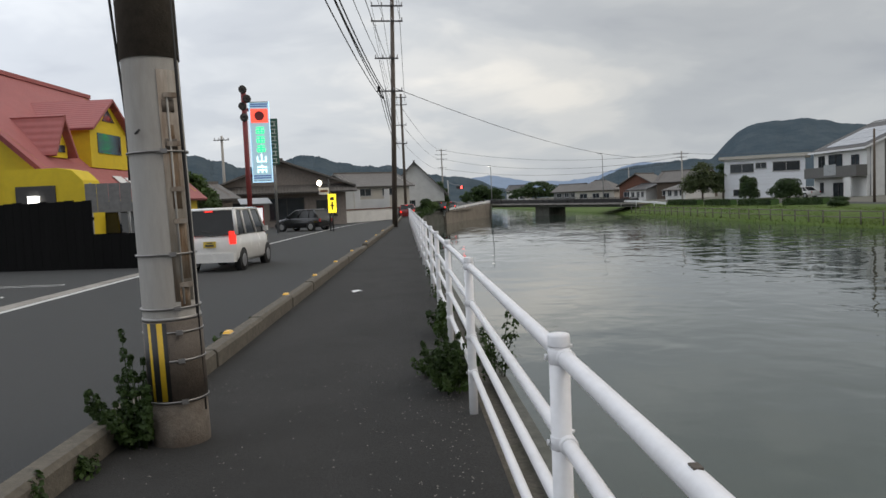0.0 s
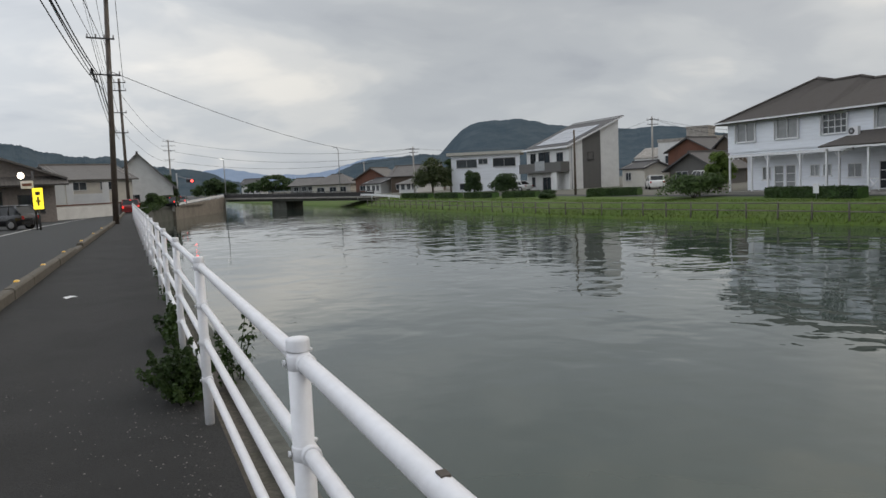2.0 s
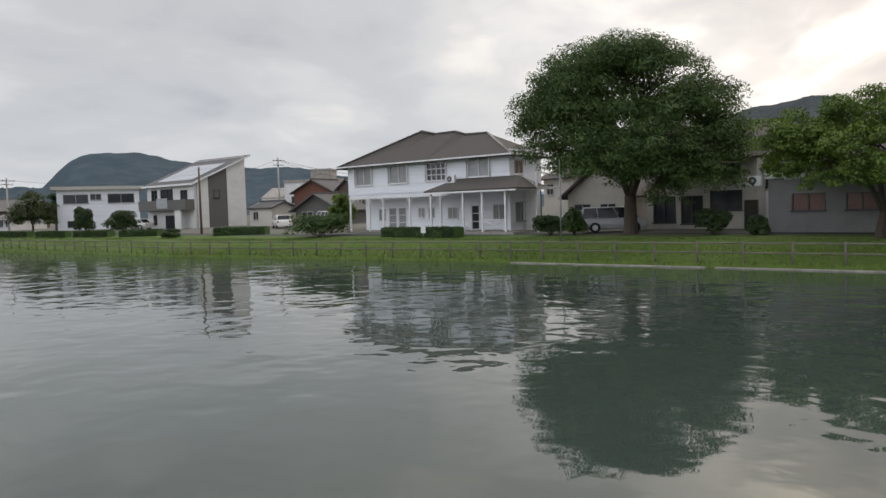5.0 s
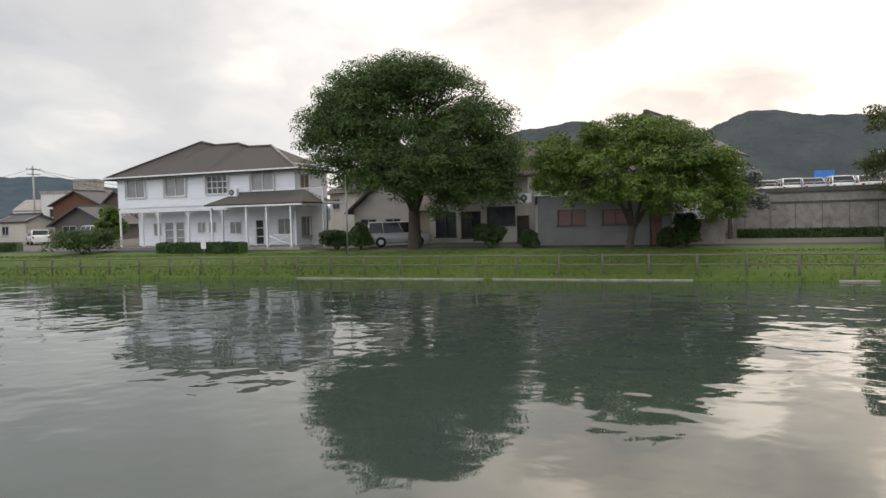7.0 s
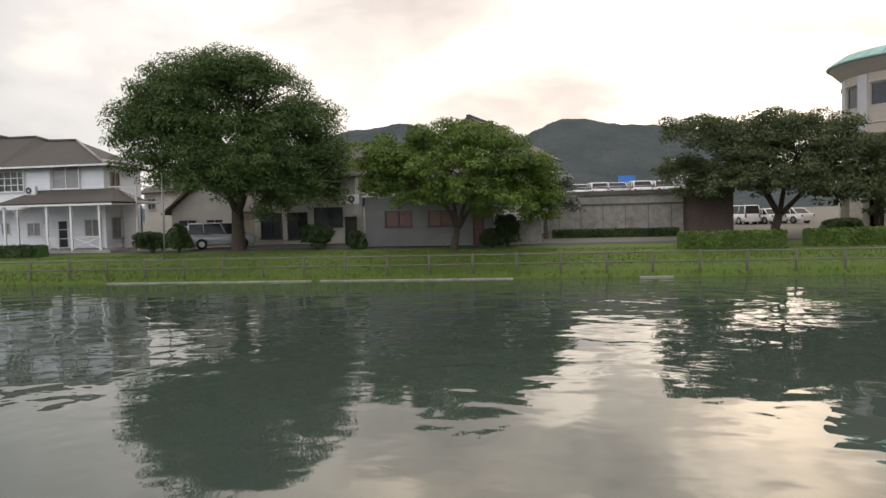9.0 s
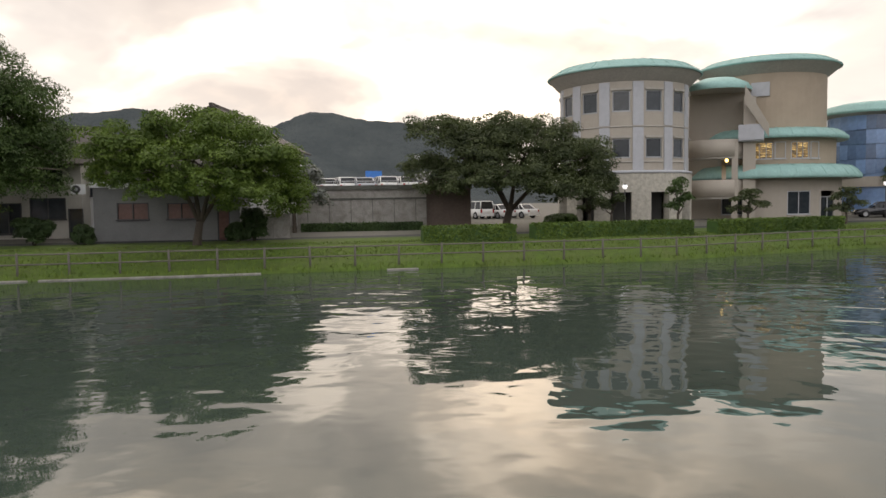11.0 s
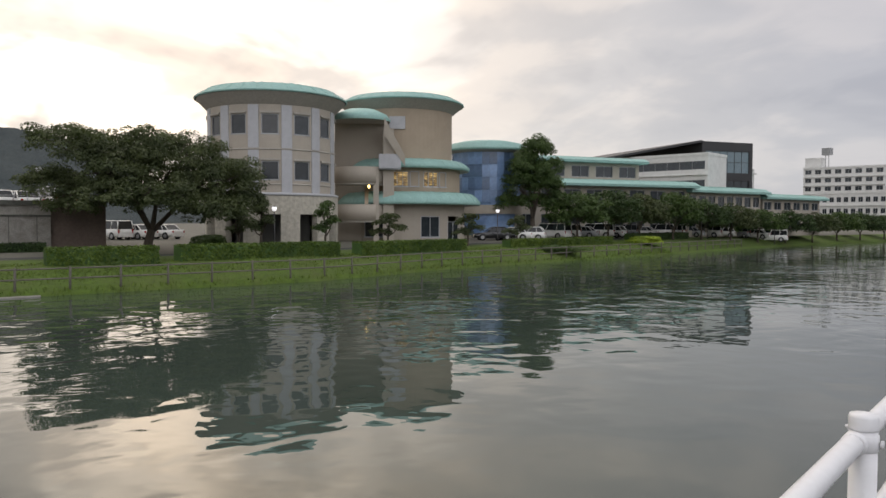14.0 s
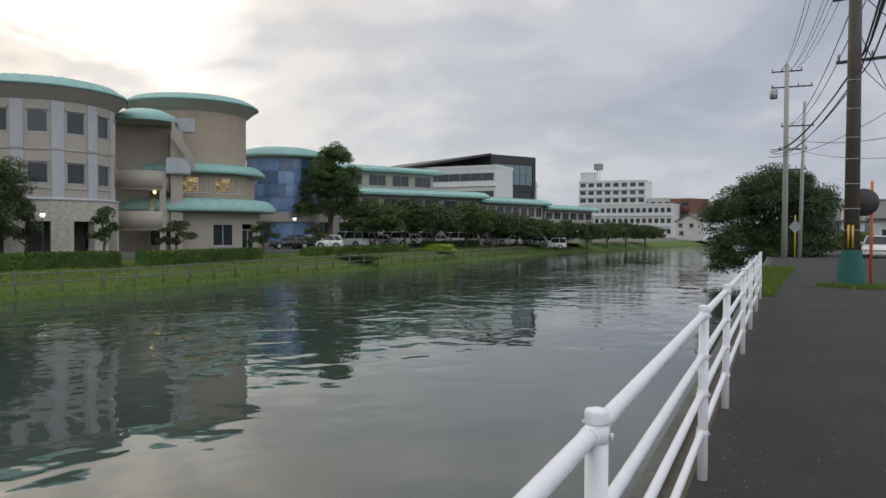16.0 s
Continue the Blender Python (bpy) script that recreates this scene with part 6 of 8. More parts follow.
tree("spreading light green tree with forked trunk", at(-81.1, 44.5), -0.72, 8.0, 12.4, 1.4, 0.22, LEAF_LIGHT, 0.09, 80000, 6,
     [(-0.55, 0, 0.66, 0.42, 0.6, 0.20), (-0.12, 0.1, 0.80, 0.44, 0.6, 0.18), (0.30, 0, 0.74, 0.42, 0.6, 0.20), (0.66, 0, 0.56, 0.32, 0.5, 0.20), (0.86, 0, 0.30, 0.20, 0.3, 0.20), (-0.05, -0.3, 0.58, 0.5, 0.5, 0.16), (-0.66, 0.1, 0.52, 0.26, 0.4, 0.14), (0.1, -0.3, 0.46, 0.5, 0.5, 0.12), (0.55, -0.1, 0.40, 0.3, 0.4, 0.14), (-0.35, -0.2, 0.46, 0.34, 0.4, 0.12), (0.15, -0.5, 0.40, 0.45, 0.4, 0.12), (-0.25, -0.4, 0.38, 0.40, 0.4, 0.10), (0.48, -0.4, 0.32, 0.30, 0.4, 0.12)], lean=(0.2, 0))
tree("wide dark olive tree with dense spreading crown", at(-104.4, 53), -0.5, 8.6, 15.0, 1.5, 0.28, LEAF_OLIVE, 0.095, 95000, 7,
     [(-0.60, 0, 0.80, 0.40, 0.6, 0.17), (-0.20, 0, 0.68, 0.50, 0.6, 0.20), (0.25, 0, 0.72, 0.50, 0.6, 0.20), (0.66, 0, 0.56, 0.38, 0.6, 0.20), (-0.72, 0, 0.50, 0.28, 0.4, 0.15), (0.1, -0.2, 0.48, 0.6, 0.5, 0.16), (0.85, 0, 0.40, 0.18, 0.3, 0.15), (-0.35, -0.2, 0.44, 0.4, 0.5, 0.14), (0.5, -0.2, 0.36, 0.4, 0.5, 0.14), (-0.6, -0.1, 0.34, 0.26, 0.4, 0.10), (-0.05, 0, 0.80, 0.4, 0.5, 0.14), (-0.28, -0.5, 0.36, 0.34, 0.4, 0.10), (0.22, -0.5, 0.36, 0.40, 0.4, 0.11), (0.60, -0.3, 0.28, 0.30, 0.4, 0.12), (-0.02, -0.5, 0.42, 0.40, 0.4, 0.12)], lean=(0.3, 0))
tree("tall upright green tree in the car park", at(-133.2, 84), -0.2, 11.8, 8.2, 2.2, 0.26, LEAF_MID, 0.115, 36000, 8,
     [(0.10, 0, 0.82, 0.46, 0.5, 0.14), (-0.22, 0, 0.70, 0.46, 0.6, 0.13), (0.42, 0, 0.66, 0.42, 0.5, 0.12), (-0.42, 0, 0.50, 0.48, 0.6, 0.12), (0.25, 0, 0.50, 0.55, 0.6, 0.12), (-0.66, 0, 0.34, 0.36, 0.4, 0.10), (0.0, 0, 0.34, 0.5, 0.5, 0.11), (0.58, 0, 0.36, 0.40, 0.4, 0.10), (0.1, -0.3, 0.60, 0.6, 0.5, 0.13)])
tree("big dark evergreen tree leaning over the water", at(-165.6, 58), -1.8, 8.0, 8.9, 1.3, 0.45, LEAF_DARK, 0.085, 90000, 9,
     [(-0.50, 0, 0.52, 0.46, 0.6, 0.30), (0.10, 0, 0.70, 0.52, 0.6, 0.28), (0.55, 0, 0.62, 0.44, 0.6, 0.30), (-0.30, -0.2, 0.26, 0.60, 0.6, 0.24), (0.35, -0.1, 0.30, 0.60, 0.6, 0.26), (-0.62, 0, 0.12, 0.3, 0.4, 0.14), (0.30, 0, 0.80, 0.40, 0.5, 0.16)], depth=10)
tree("small tree with pale grey-green leaves", at(-88.2, 52.5), -0.6, 5.6, 5.0, 1.6, 0.14, LEAF_DUSTY, 0.13, 5000, 10, [(-0.3, 0, 0.66, 0.6, 0.6, 0.2), (0.3, 0, 0.72, 0.6, 0.6, 0.18), (0.4, 0, 0.46, 0.55, 0.6, 0.16)])
row = [(-136.6, 84, 5.2, 5.4), (-138.9, 88, 5.6, 5.6), (-141.2, 93, 5.4, 5.4), (-143.6, 98, 5.8, 6.0), (-145.6, 104, 5.0, 5.6), (-147.6, 110, 4.8, 5.6), (-149.4, 117, 4.6, 5.8), (-151.2, 126, 4.8, 6.4), (-152.9, 134, 4.7, 6.0), (-154.4, 144, 4.6, 6.4), (-155.8, 152, 4.8, 6.6), (-157.2, 162, 4.4, 6.2)]
for i, (az, d, h, w) in enumerate(row):
    p = at(az, d)
    tree("small round-headed tree in the riverside row", p, ground_at(p), h * 1.08, w * 1.5, 1.3, 0.13, (LEAF_MID, LEAF_DARK, LEAF_OLIVE)[i % 3], 0.17, 6500, 60 + i, [(-0.4, 0, 0.58, 0.55, 0.7, 0.22), (0.4, 0, 0.62, 0.55, 0.7, 0.22), (0.0, 0, 0.78, 0.52, 0.6, 0.18), (0, 0, 0.46, 0.8, 0.7, 0.16), (-0.5, 0, 0.40, 0.4, 0.6, 0.14), (0.55, 0, 0.42, 0.4, 0.6, 0.14)])
for i, (az, d, h, w, mat) in enumerate(((-110.8, 59, 2.9, 2.0, LEAF_OLIVE), (-112.4, 57.5, 3.4, 2.4, LEAF_OLIVE), (-117.2, 57.5, 3.4, 2.8, LEAF_MID), (-122.0, 62, 2.6, 4.2, LEAF_OLIVE), (-128.2, 66, 2.7, 3.8, LEAF_OLIVE), (-132.0, 72, 2.6, 3.6, LEAF_OLIVE))):
    p = at(az, d)
    tree("small trained garden tree in tiered clumps", p, ground_at(p), h, w, 1.0, 0.09, mat, 0.11, 1700, 80 + i, [(-0.3, 0, 0.42, 0.5, 0.6, 0.12), (0.3, 0, 0.58, 0.5, 0.6, 0.12), (-0.1, 0, 0.78, 0.5, 0.6, 0.12), (0.1, 0, 0.94, 0.35, 0.4, 0.1)], category="tree")
for i, (az, d, h, w, mat, lab) in enumerate(((-21.6, 118, 6.0, 6.8, LEAF_OLIVE, "round green tree by the far lane"), (-23.0, 126, 5.6, 3.4, LEAF_DARK, "dark narrow tree by the flat-roofed house"),
                                            (-42.8, 74, 3.6, 2.6, LEAF_LIGHT, "light green tree beside the white house"), (-17.4, 190, 5, 9, LEAF_DARK, "dark tree among far houses"), (-5.3, 230, 6, 14, LEAF_DARK, "dark trees behind the bridge"), (-9.5, 260, 7, 22, LEAF_DARK, "dark trees beyond the bridge"),
                                            (-1.9, 122, 5.0, 3.6, LEAF_DARK, "dark garden pine by the road"), (16.6, 52, 4.4, 4.0, LEAF_MID, "green tree behind the parking lot"))):
    p = at(az, d)
    tree(lab, p, ground_at(p) if p[0] > 30 else -0.15, h, w, h * 0.3, 0.14, mat, 0.16 * max(1, d / 110), 6500, 100 + i, [(-0.35, 0, 0.46, 0.55, 0.7, 0.24), (0.35, 0, 0.52, 0.55, 0.7, 0.26), (0, 0, 0.78, 0.45, 0.6, 0.18), (-0.4, 0, 0.28, 0.5, 0.6, 0.16), (0.45, 0, 0.3, 0.45, 0.6, 0.16)])
for i, (az, d, w, h, mat, lab) in enumerate(((-27.2, 100, 4.6, 2.6, LEAF_DARK, "dark rounded shrub before the flat-roofed house"), (-24.8, 106, 3.0, 3.4, LEAF_DARK, "dark open shrub before the flat-roofed house"), (-30.4, 78, 2.0, 0.9, LEAF_DARK, "round clipped shrub on the lawn"),
                                            (-41.0, 64, 6.0, 2.1, LEAF_MID, "wide green shrub on the lawn"), (-70.6, 48.6, 2.6, 1.6, LEAF_DARK, "dark shrub before the cream house"), (-73.7, 47.6, 1.5, 1.15, LEAF_DARK, "small clipped dark shrub"),
                                            (-85.2, 46, 2.0, 2.0, LEAF_DARK, "dark bushy shrub beside the gate"), (-58.8, 53, 3.0, 1.5, LEAF_DARK, "dark shrub beside the white house"), (-60.6, 52, 2.0, 1.9, LEAF_MID, "green shrub at the lane"), (-84.0, 45.5, 1.6, 1.2, LEAF_DARK, "low dark shrub beneath the tree"),
                                            (-141.6, 87, 4.6, 0.9, LEAF_YELLOW, "low yellow-green shrub on the lawn"), (-135.5, 70, 6.0, 0.75, LEAF_MID, "low green shrub on the lawn"), (-108.6, 58, 3.0, 0.9, LEAF_MID, "low green shrub by the stone base"),
                                            (-1.1, 103, 3.6, 2.0, LEAF_MID, "wild green bushes on the quay edge"), (-2.0, 112, 3.4, 1.7, LEAF_OLIVE, "wild bushes on the quay edge"), (-168.2, 60, 6, 2.4, LEAF_OLIVE, "wild bushes beside the road"), (-171.0, 64, 4, 1.8, LEAF_LIGHT, "green bush beside the road"))):
    p = at(az, d)
    z = ground_at(p) if p[0] > 30 else -0.1
    shrub(lab, p, z, w, h, mat, 0.11 * max(1, d / 70), 5200, 200 + i)


# ---- vehicles ----
def car_paint(name, base):
    return material(name, base, 0.25, 0.0, scale=3, vary=0.04, stain=0.12, stain_scale=2, bump=0.0, coat=0.6)


PAINTS = {"white": car_paint("white_car_paint", (0.74, 0.73, 0.70)), "black": car_paint("black_car_paint", (0.012, 0.012, 0.014)), "silver": car_paint("silver_car_paint", (0.42, 0.43, 0.45)),
          "grey": car_paint("grey_car_paint", (0.16, 0.165, 0.17)), "red": car_paint("dark_red_car_paint", (0.20, 0.02, 0.02))}
CAR_GLASS = material("tinted_car_glass", (0.018, 0.02, 0.022), 0.06, scale=2, vary=0.2, stain=0, bump=0)
TYRE = material("tyre_rubber", (0.022, 0.022, 0.022), 0.85, scale=20, vary=0.2, stain=0.2, bump=0.2)
RIM = material("alloy_rim", (0.45, 0.45, 0.46), 0.35, 0.8, scale=20, vary=0.1, stain=0.2, bump=0.05)
TAIL_ON = glowing("red_tail_light_on", (1.0, 0.03, 0.02), 1.4)
TAIL_OFF = material("red_tail_lens", (0.35, 0.02, 0.02), 0.2, bump=0)
HEAD_OFF = material("headlamp_lens", (0.6, 0.62, 0.65), 0.12, 0.3, bump=0)
PLATE_YELLOW = material("yellow_plate", (0.62, 0.45, 0.06), 0.5, bump=0)
PLATE_WHITE = material("white_plate", (0.7, 0.7, 0.7), 0.5, bump=0)
PLATE_INK = material("plate_ink", (0.05, 0.05, 0.05), 0.6, bump=0)
SHAPES = {
    "kei": dict(L=3.4, W=1.48, H=1.72, nose=0.86, belt=1.0, ws=1.10, rf=0.50, rr=-1.60, rb=-1.68, tail=0.98, wb=2.4, r=0.28),
    "hatch": dict(L=3.9, W=1.66, H=1.48, nose=0.74, belt=0.92, ws=0.90, rf=0.10, rr=-1.45, rb=-1.85, tail=0.95, wb=2.5, r=0.30),
    "van": dict(L=4.6, W=1.7, H=1.80, nose=0.95, belt=1.02, ws=1.65, rf=1.05, rr=-2.15, rb=-2.26, tail=1.0, wb=2.75, r=0.32),
    "sedan": dict(L=4.4, W=1.7, H=1.44, nose=0.72, belt=0.90, ws=0.85, rf=0.15, rr=-1.05, rb=-1.65, tail=0.92, wb=2.6, r=0.31),
}


def car(label, m, kind, paint, lit=False, plate=None, group=""):
    """A car on local z = 0, heading local +x."""
    q = SHAPES[kind]
    L, W, H = q["L"], q["W"], q["H"]
    h = L / 2
    e = thing("car", m, label, "car", group)
    pm = PAINTS[paint]
    key = (kind, paint)
    if key not in MESHES:
        st = [(-h, 0.42, 0.80 * q["tail"], 0.93), (-h + 0.06, 0.30, q["tail"], 0.97), (-h + 0.5, 0.24, q["belt"], 1.0), (0, 0.22, q["belt"], 1.0), (q["ws"] - 0.1, 0.22, q["belt"] - 0.01, 1.0), (q["ws"] + 0.15, 0.22, q["belt"] - 0.06, 0.995),
              (h - 0.25, 0.26, q["nose"], 0.95), (h - 0.05, 0.34, q["nose"] - 0.12, 0.88), (h, 0.42, q["nose"] - 0.26, 0.82)]
        vs, fs = [], []
        for x, zb, zt, k in st:
            w = W / 2 * k
            mid = zb + (zt - zb) * 0.5
            for y, z in ((-w * 0.9, zb), (-w, zb + 0.1), (-w * 1.0, mid), (-w * 0.97, zt - 0.06), (-w * 0.9, zt), (w * 0.9, zt), (w * 0.97, zt - 0.06), (w, mid), (w, zb + 0.1), (w * 0.9, zb)):
                vs.append((x, y, z))
        n = 10
        for i in range(len(st) - 1):
            fs += [(i * n + j, i * n + (j + 1) % n, (i + 1) * n + (j + 1) % n, (i + 1) * n + j) for j in range(n)]
        fs += [tuple(range(n - 1, -1, -1)), tuple(range((len(st) - 1) * n, len(st) * n))]
        body = Solid().add(vs, fs, True)
        wl, wt = (W / 2 * 0.965, W / 2 * 0.87) if kind == "kei" else (W / 2 * 0.93, W / 2 * 0.80)
        zt = H - 0.06
        b0 = q["belt"] - 0.02
        pts = [(q["ws"], b0, wl), (q["rf"], zt, wt), (q["rr"], zt, wt), (q["rb"], b0, wl)]
        glass = Solid().add([(x, sgn * w, z) for sgn in (-1, 1) for x, z, w in pts], [(0, 1, 2, 3), (7, 6, 5, 4), (0, 4, 5, 1), (2, 6, 7, 3), (1, 5, 6, 2)])
        roof = Solid().add([(q["rf"] + 0.06, -wt, zt - 0.02), (q["rf"] + 0.06, wt, zt - 0.02), (q["rr"] - 0.05, wt, zt - 0.02), (q["rr"] - 0.05, -wt, zt - 0.02),
                            (q["rf"] - 0.1, -wt * 0.9, H - 0.01), (q["rf"] - 0.1, wt * 0.9, H - 0.01), (q["rr"] + 0.1, wt * 0.9, H - 0.01), (q["rr"] + 0.1, -wt * 0.9, H - 0.01)],
                           [(3, 2, 1, 0), (4, 5, 6, 7), (0, 1, 5, 4), (1, 2, 6, 5), (2, 3, 7, 6), (3, 0, 4, 7)], True)
        pil = Solid()
        for sgn in (-1, 1):
            P = [(x, sgn * (w + 0.004), z) for x, z, w in pts]
            pil.tube([P[0], P[1]], 0.04, 5).tube([P[1], P[2]], 0.045, 5).tube([P[2], P[3]], 0.055, 5)
            for k in (0.36, 0.72):
                xb, xt = q["ws"] + (q["rb"] - q["ws"]) * k, q["rf"] + (q["rr"] - q["rf"]) * k
                pil.tube([(xb, sgn * (wl + 0.004), b0), (xt, sgn * (wt + 0.004), zt)], 0.04, 5)
        wheel = Solid().tube([(0, -0.09, 0), (0, -0.1, 0), (0, 0.1, 0), (0, 0.09, 0)], [q["r"] * 0.85, q["r"], q["r"], q["r"] * 0.85], 20)
        rim = Solid().tube([(0, -0.105, 0), (0, -0.09, 0)], [q["r"] * 0.62, q["r"] * 0.66], 14).tube([(0, 0.09, 0), (0, 0.105, 0)], [q["r"] * 0.66, q["r"] * 0.62], 14)
        lamp = Solid().box(-0.04, 0.03, -0.09, 0.09, 0, 0.34 if kind in ("kei", "van") else 0.2, bevel=0.02)
        head = Solid().box(-0.12, 0.02, -0.17, 0.17, 0, 0.15, bevel=0.03)
        bump = Solid().box(-h - 0.05, -h + 0.12, -W * 0.46, W * 0.46, 0.26, 0.5, bevel=0.05)
        fbump = Solid().box(h - 0.14, h + 0.03, -W * 0.42, W * 0.42, 0.24, 0.44, bevel=0.05)
        mir = Solid().box(-0.05, 0.05, -0.08, 0.08, 0, 0.14, bevel=0.02)
        arch = Solid().tube([(0, -0.05, 0), (0, 0.05, 0)], q["r"] * 1.16, 20)
        MESHES[key] = [body.mesh("body", pm), glass.mesh("glasshouse", CAR_GLASS), roof.mesh("roof", pm), pil.mesh("cabin_frame", pm), wheel.mesh("tyre", TYRE), rim.mesh("rim", RIM), bump.mesh("rear_bumper", pm), fbump.mesh("front_bumper", pm), mir.mesh("mirror", pm), lamp, head, arch.mesh("wheel_arch", TYRE)]
    b, g, r, p, wm, rm, bu, fb, mi, la, he, ar = MESHES[key]
    part("body", b, None, e)
    part("glasshouse", g, None, e)
    part("roof", r, None, e)
    part("cabin_frame", p, None, e)
    part("rear_bumper", bu, None, e)
    part("front_bumper", fb, None, e)
    for sx in (-1, 1):
        for sy in (-1, 1):
            part("wheel_arch", ar, None, e, m=pose(sx * q["wb"] / 2, sy * (W / 2 - 0.045), q["r"] + 0.02))
            t = part("tyre", wm, None, e, m=pose(sx * q["wb"] / 2, sy * (W / 2 - 0.085), q["r"]))
            part("rim", rm, None, t)
    for sy in (-1, 1):
        part("tail_light", la, TAIL_ON if lit else TAIL_OFF, e, m=pose(-h + 0.03, sy * W * 0.41, 0.62 if kind != "kei" else 0.74))
        part("headlight", he, HEAD_OFF, e, m=pose(h - 0.12, sy * W * 0.32, q["nose"] - 0.24))
        part("mirror", mi, None, e, m=pose(q["ws"] - 0.25, sy * (W / 2 + 0.06), q["belt"]))
    if lit:
        part("brake_light", Solid().box(-0.02, 0.02, -0.1, 0.1, 0, 0.035), TAIL_ON, e, m=pose(q["rr"] - 0.045, 0, H - 0.12))
    if plate:
        o = part("number_plate", Solid().box(-0.015, 0.0, -0.165, 0.165, 0, 0.165), PLATE_YELLOW if plate == "yellow" else PLATE_WHITE, e, m=pose(-h - 0.02, 0, 0.66))
        part("plate_bars", Solid().box(-0.02, -0.0155, -0.11, 0.12, 0.03, 0.085).box(-0.02, -0.0155, -0.07, 0.07, 0.115, 0.14), PLATE_INK, o)
        part("rear_wiper", Solid().tube([(0, 0, 0), (-0.01, 0.3, 0.06)], 0.01, 5), PLATE_INK, e, m=pose(q["rb"] + 0.0, -0.1, q["belt"] + 0.05))
    return e


car("white kei wagon with lit brake lights on the road", pose(-5.32, 21.45, -0.15, 0, 0, 86), "kei", "white", True, "yellow")
car("black hatchback standing side-on at the junction", pose(-7.7, 51.6, -0.15, 0, 0, 150), "hatch", "black")
car("dark car with red tail lights queueing", pose(*at(0.55, 78), -0.15, 0, 0, 92), "hatch", "red", True)
car("dark car with red tail lights queueing", pose(*at(-2.2, 112), -0.1, 0, 0, 80), "sedan", "black", True)
car("dark car with red tail lights queueing", pose(*at(-2.95, 122), -0.1, 0, 0, 80), "hatch", "grey", True)
car("white car parked behind the black fence", pose(-12.6, 31.0, -0.15, 0, 0, 20), "sedan", "white")
car("black van parked behind the black fence", pose(-11.0, 29.5, -0.15, 0, 0, 80), "van", "black")
for az, d, turn, kind, paint, lab in ((-63.6, 54.5, -60, "van", "silver", "silver minivan parked beneath the tall tree"), (-61.6, 59, -80, "hatch", "white", "white car parked by the cream house"), (-28.1, 104, 110, "sedan", "white", "white car parked by the modern house"),
                                      (-38.3, 84, 60, "hatch", "white", "white car parked between the houses"), (-41.6, 84, 80, "kei", "white", "white kei car by the old house"),
                                      (-102.1, 76, 20, "van", "white", "white van parked in the car park"), (-103.7, 76, 25, "sedan", "white", "white car parked in the car park"), (-105.4, 76.5, 30, "sedan", "white", "white car parked in the car park"),
                                      (-130.2, 78, 60, "sedan", "black", "black car parked in the car park"), (-131.6, 79, 40, "sedan", "white", "white car parked in the car park"), (-132.8, 80, 40, "hatch", "white", "white car parked in the car park")):
    p = at(az, d)
    car(lab, pose(p[0], p[1], ground_at(p), 0, 0, turn), kind, paint)
for i in range(15):
    az = -134.6 - i * 1.12
    p = at(az, 86 + i * 2.6)
    kind, paint = (("van", "white"), ("kei", "white"), ("sedan", "silver"), ("van", "white"), ("hatch", "white"), ("kei", "grey"), ("sedan", "white"))[i % 7]
    car("%s car parked in the riverside car park" % paint, pose(p[0], p[1], ground_at(p), 0, 0, 15 + 7 * (i % 4)), kind, paint, group="cars in the car park")
for i, (az, d, kind, paint) in enumerate(((-90.5, 64, "sedan", "white"), (-92.0, 63, "hatch", "white"), (-93.3, 62.5, "sedan", "silver"), (-95.0, 62, "hatch", "white"), (-96.6, 61.5, "sedan", "white"), (-98.5, 61.5, "van", "white"))):
    car("%s car on the rooftop parking deck" % paint, pose(*at(az, d), 2.3, 0, 0, 12), kind, paint, group="cars on the deck")
car("white car on the road behind the mirror", pose(*at(-172.4, 58), -0.15, 0, 0, 90), "hatch", "white")


# ---- utility poles and lines ----
STEEL_BAND = material("steel_band", (0.30, 0.29, 0.28), 0.45, 0.8, bump=0.05)
INSULATOR = material("grey_porcelain", (0.34, 0.33, 0.33), 0.3, bump=0)
CABLE = material("black_cable_sheath", (0.02, 0.02, 0.022), 0.6, bump=0)
STRIPE_Y = material("yellow_warning_tape", (0.62, 0.40, 0.02), 0.5, scale=20, vary=0.1, stain=0.3, stain_scale=8, bump=0.05)
STRIPE_K = material("black_warning_tape", (0.015, 0.015, 0.015), 0.5, bump=0.05)
NET_GREEN = material("green_plastic_net", (0.02, 0.12, 0.10), 0.7, scale=30, vary=0.4, stain=0.4, stain_scale=6, bump=0.5)


def pole(label, x, y, z0, h, r, mat, arms=(), lean=(0, 0), turn=0, bands=(), name="utility_pole"):
    """arms: (height, left, right) of crossarms."""
    e = thing(name, pose(x, y, z0, lean[0], lean[1], turn), label, "utility pole")
    part("shaft", Solid().tube([(0, 0, -0.4), (0, 0, h * 0.5), (0, 0, h)], [r, r * 0.85, r * 0.68], 18), mat, e)
    for z, a, b in arms:
        arm = part("crossarm", Solid().box(-a, b, -r - 0.05, -r + 0.03, z - 0.04, z + 0.04), METAL_DARK, e)
        for k in range(4):
            u = -a + 0.06 + (a + b - 0.12) * k / 3
            part("insulator", Solid().lathe([(0.02, 0), (0.045, 0.02), (0.03, 0.06), (0.05, 0.09), (0.03, 0.13), (0.04, 0.16), (0.01, 0.2)], 8, pose(u, -r, z + 0.04)), INSULATOR, arm)
    for z in bands:
        rr = r * (1 - 0.3 * z / h) + 0.004
        part("band", Solid().lathe([(rr, z - 0.015), (rr + 0.006, z - 0.015), (rr + 0.006, z + 0.015), (rr, z + 0.015)], 18), STEEL_BAND, e)
    return e


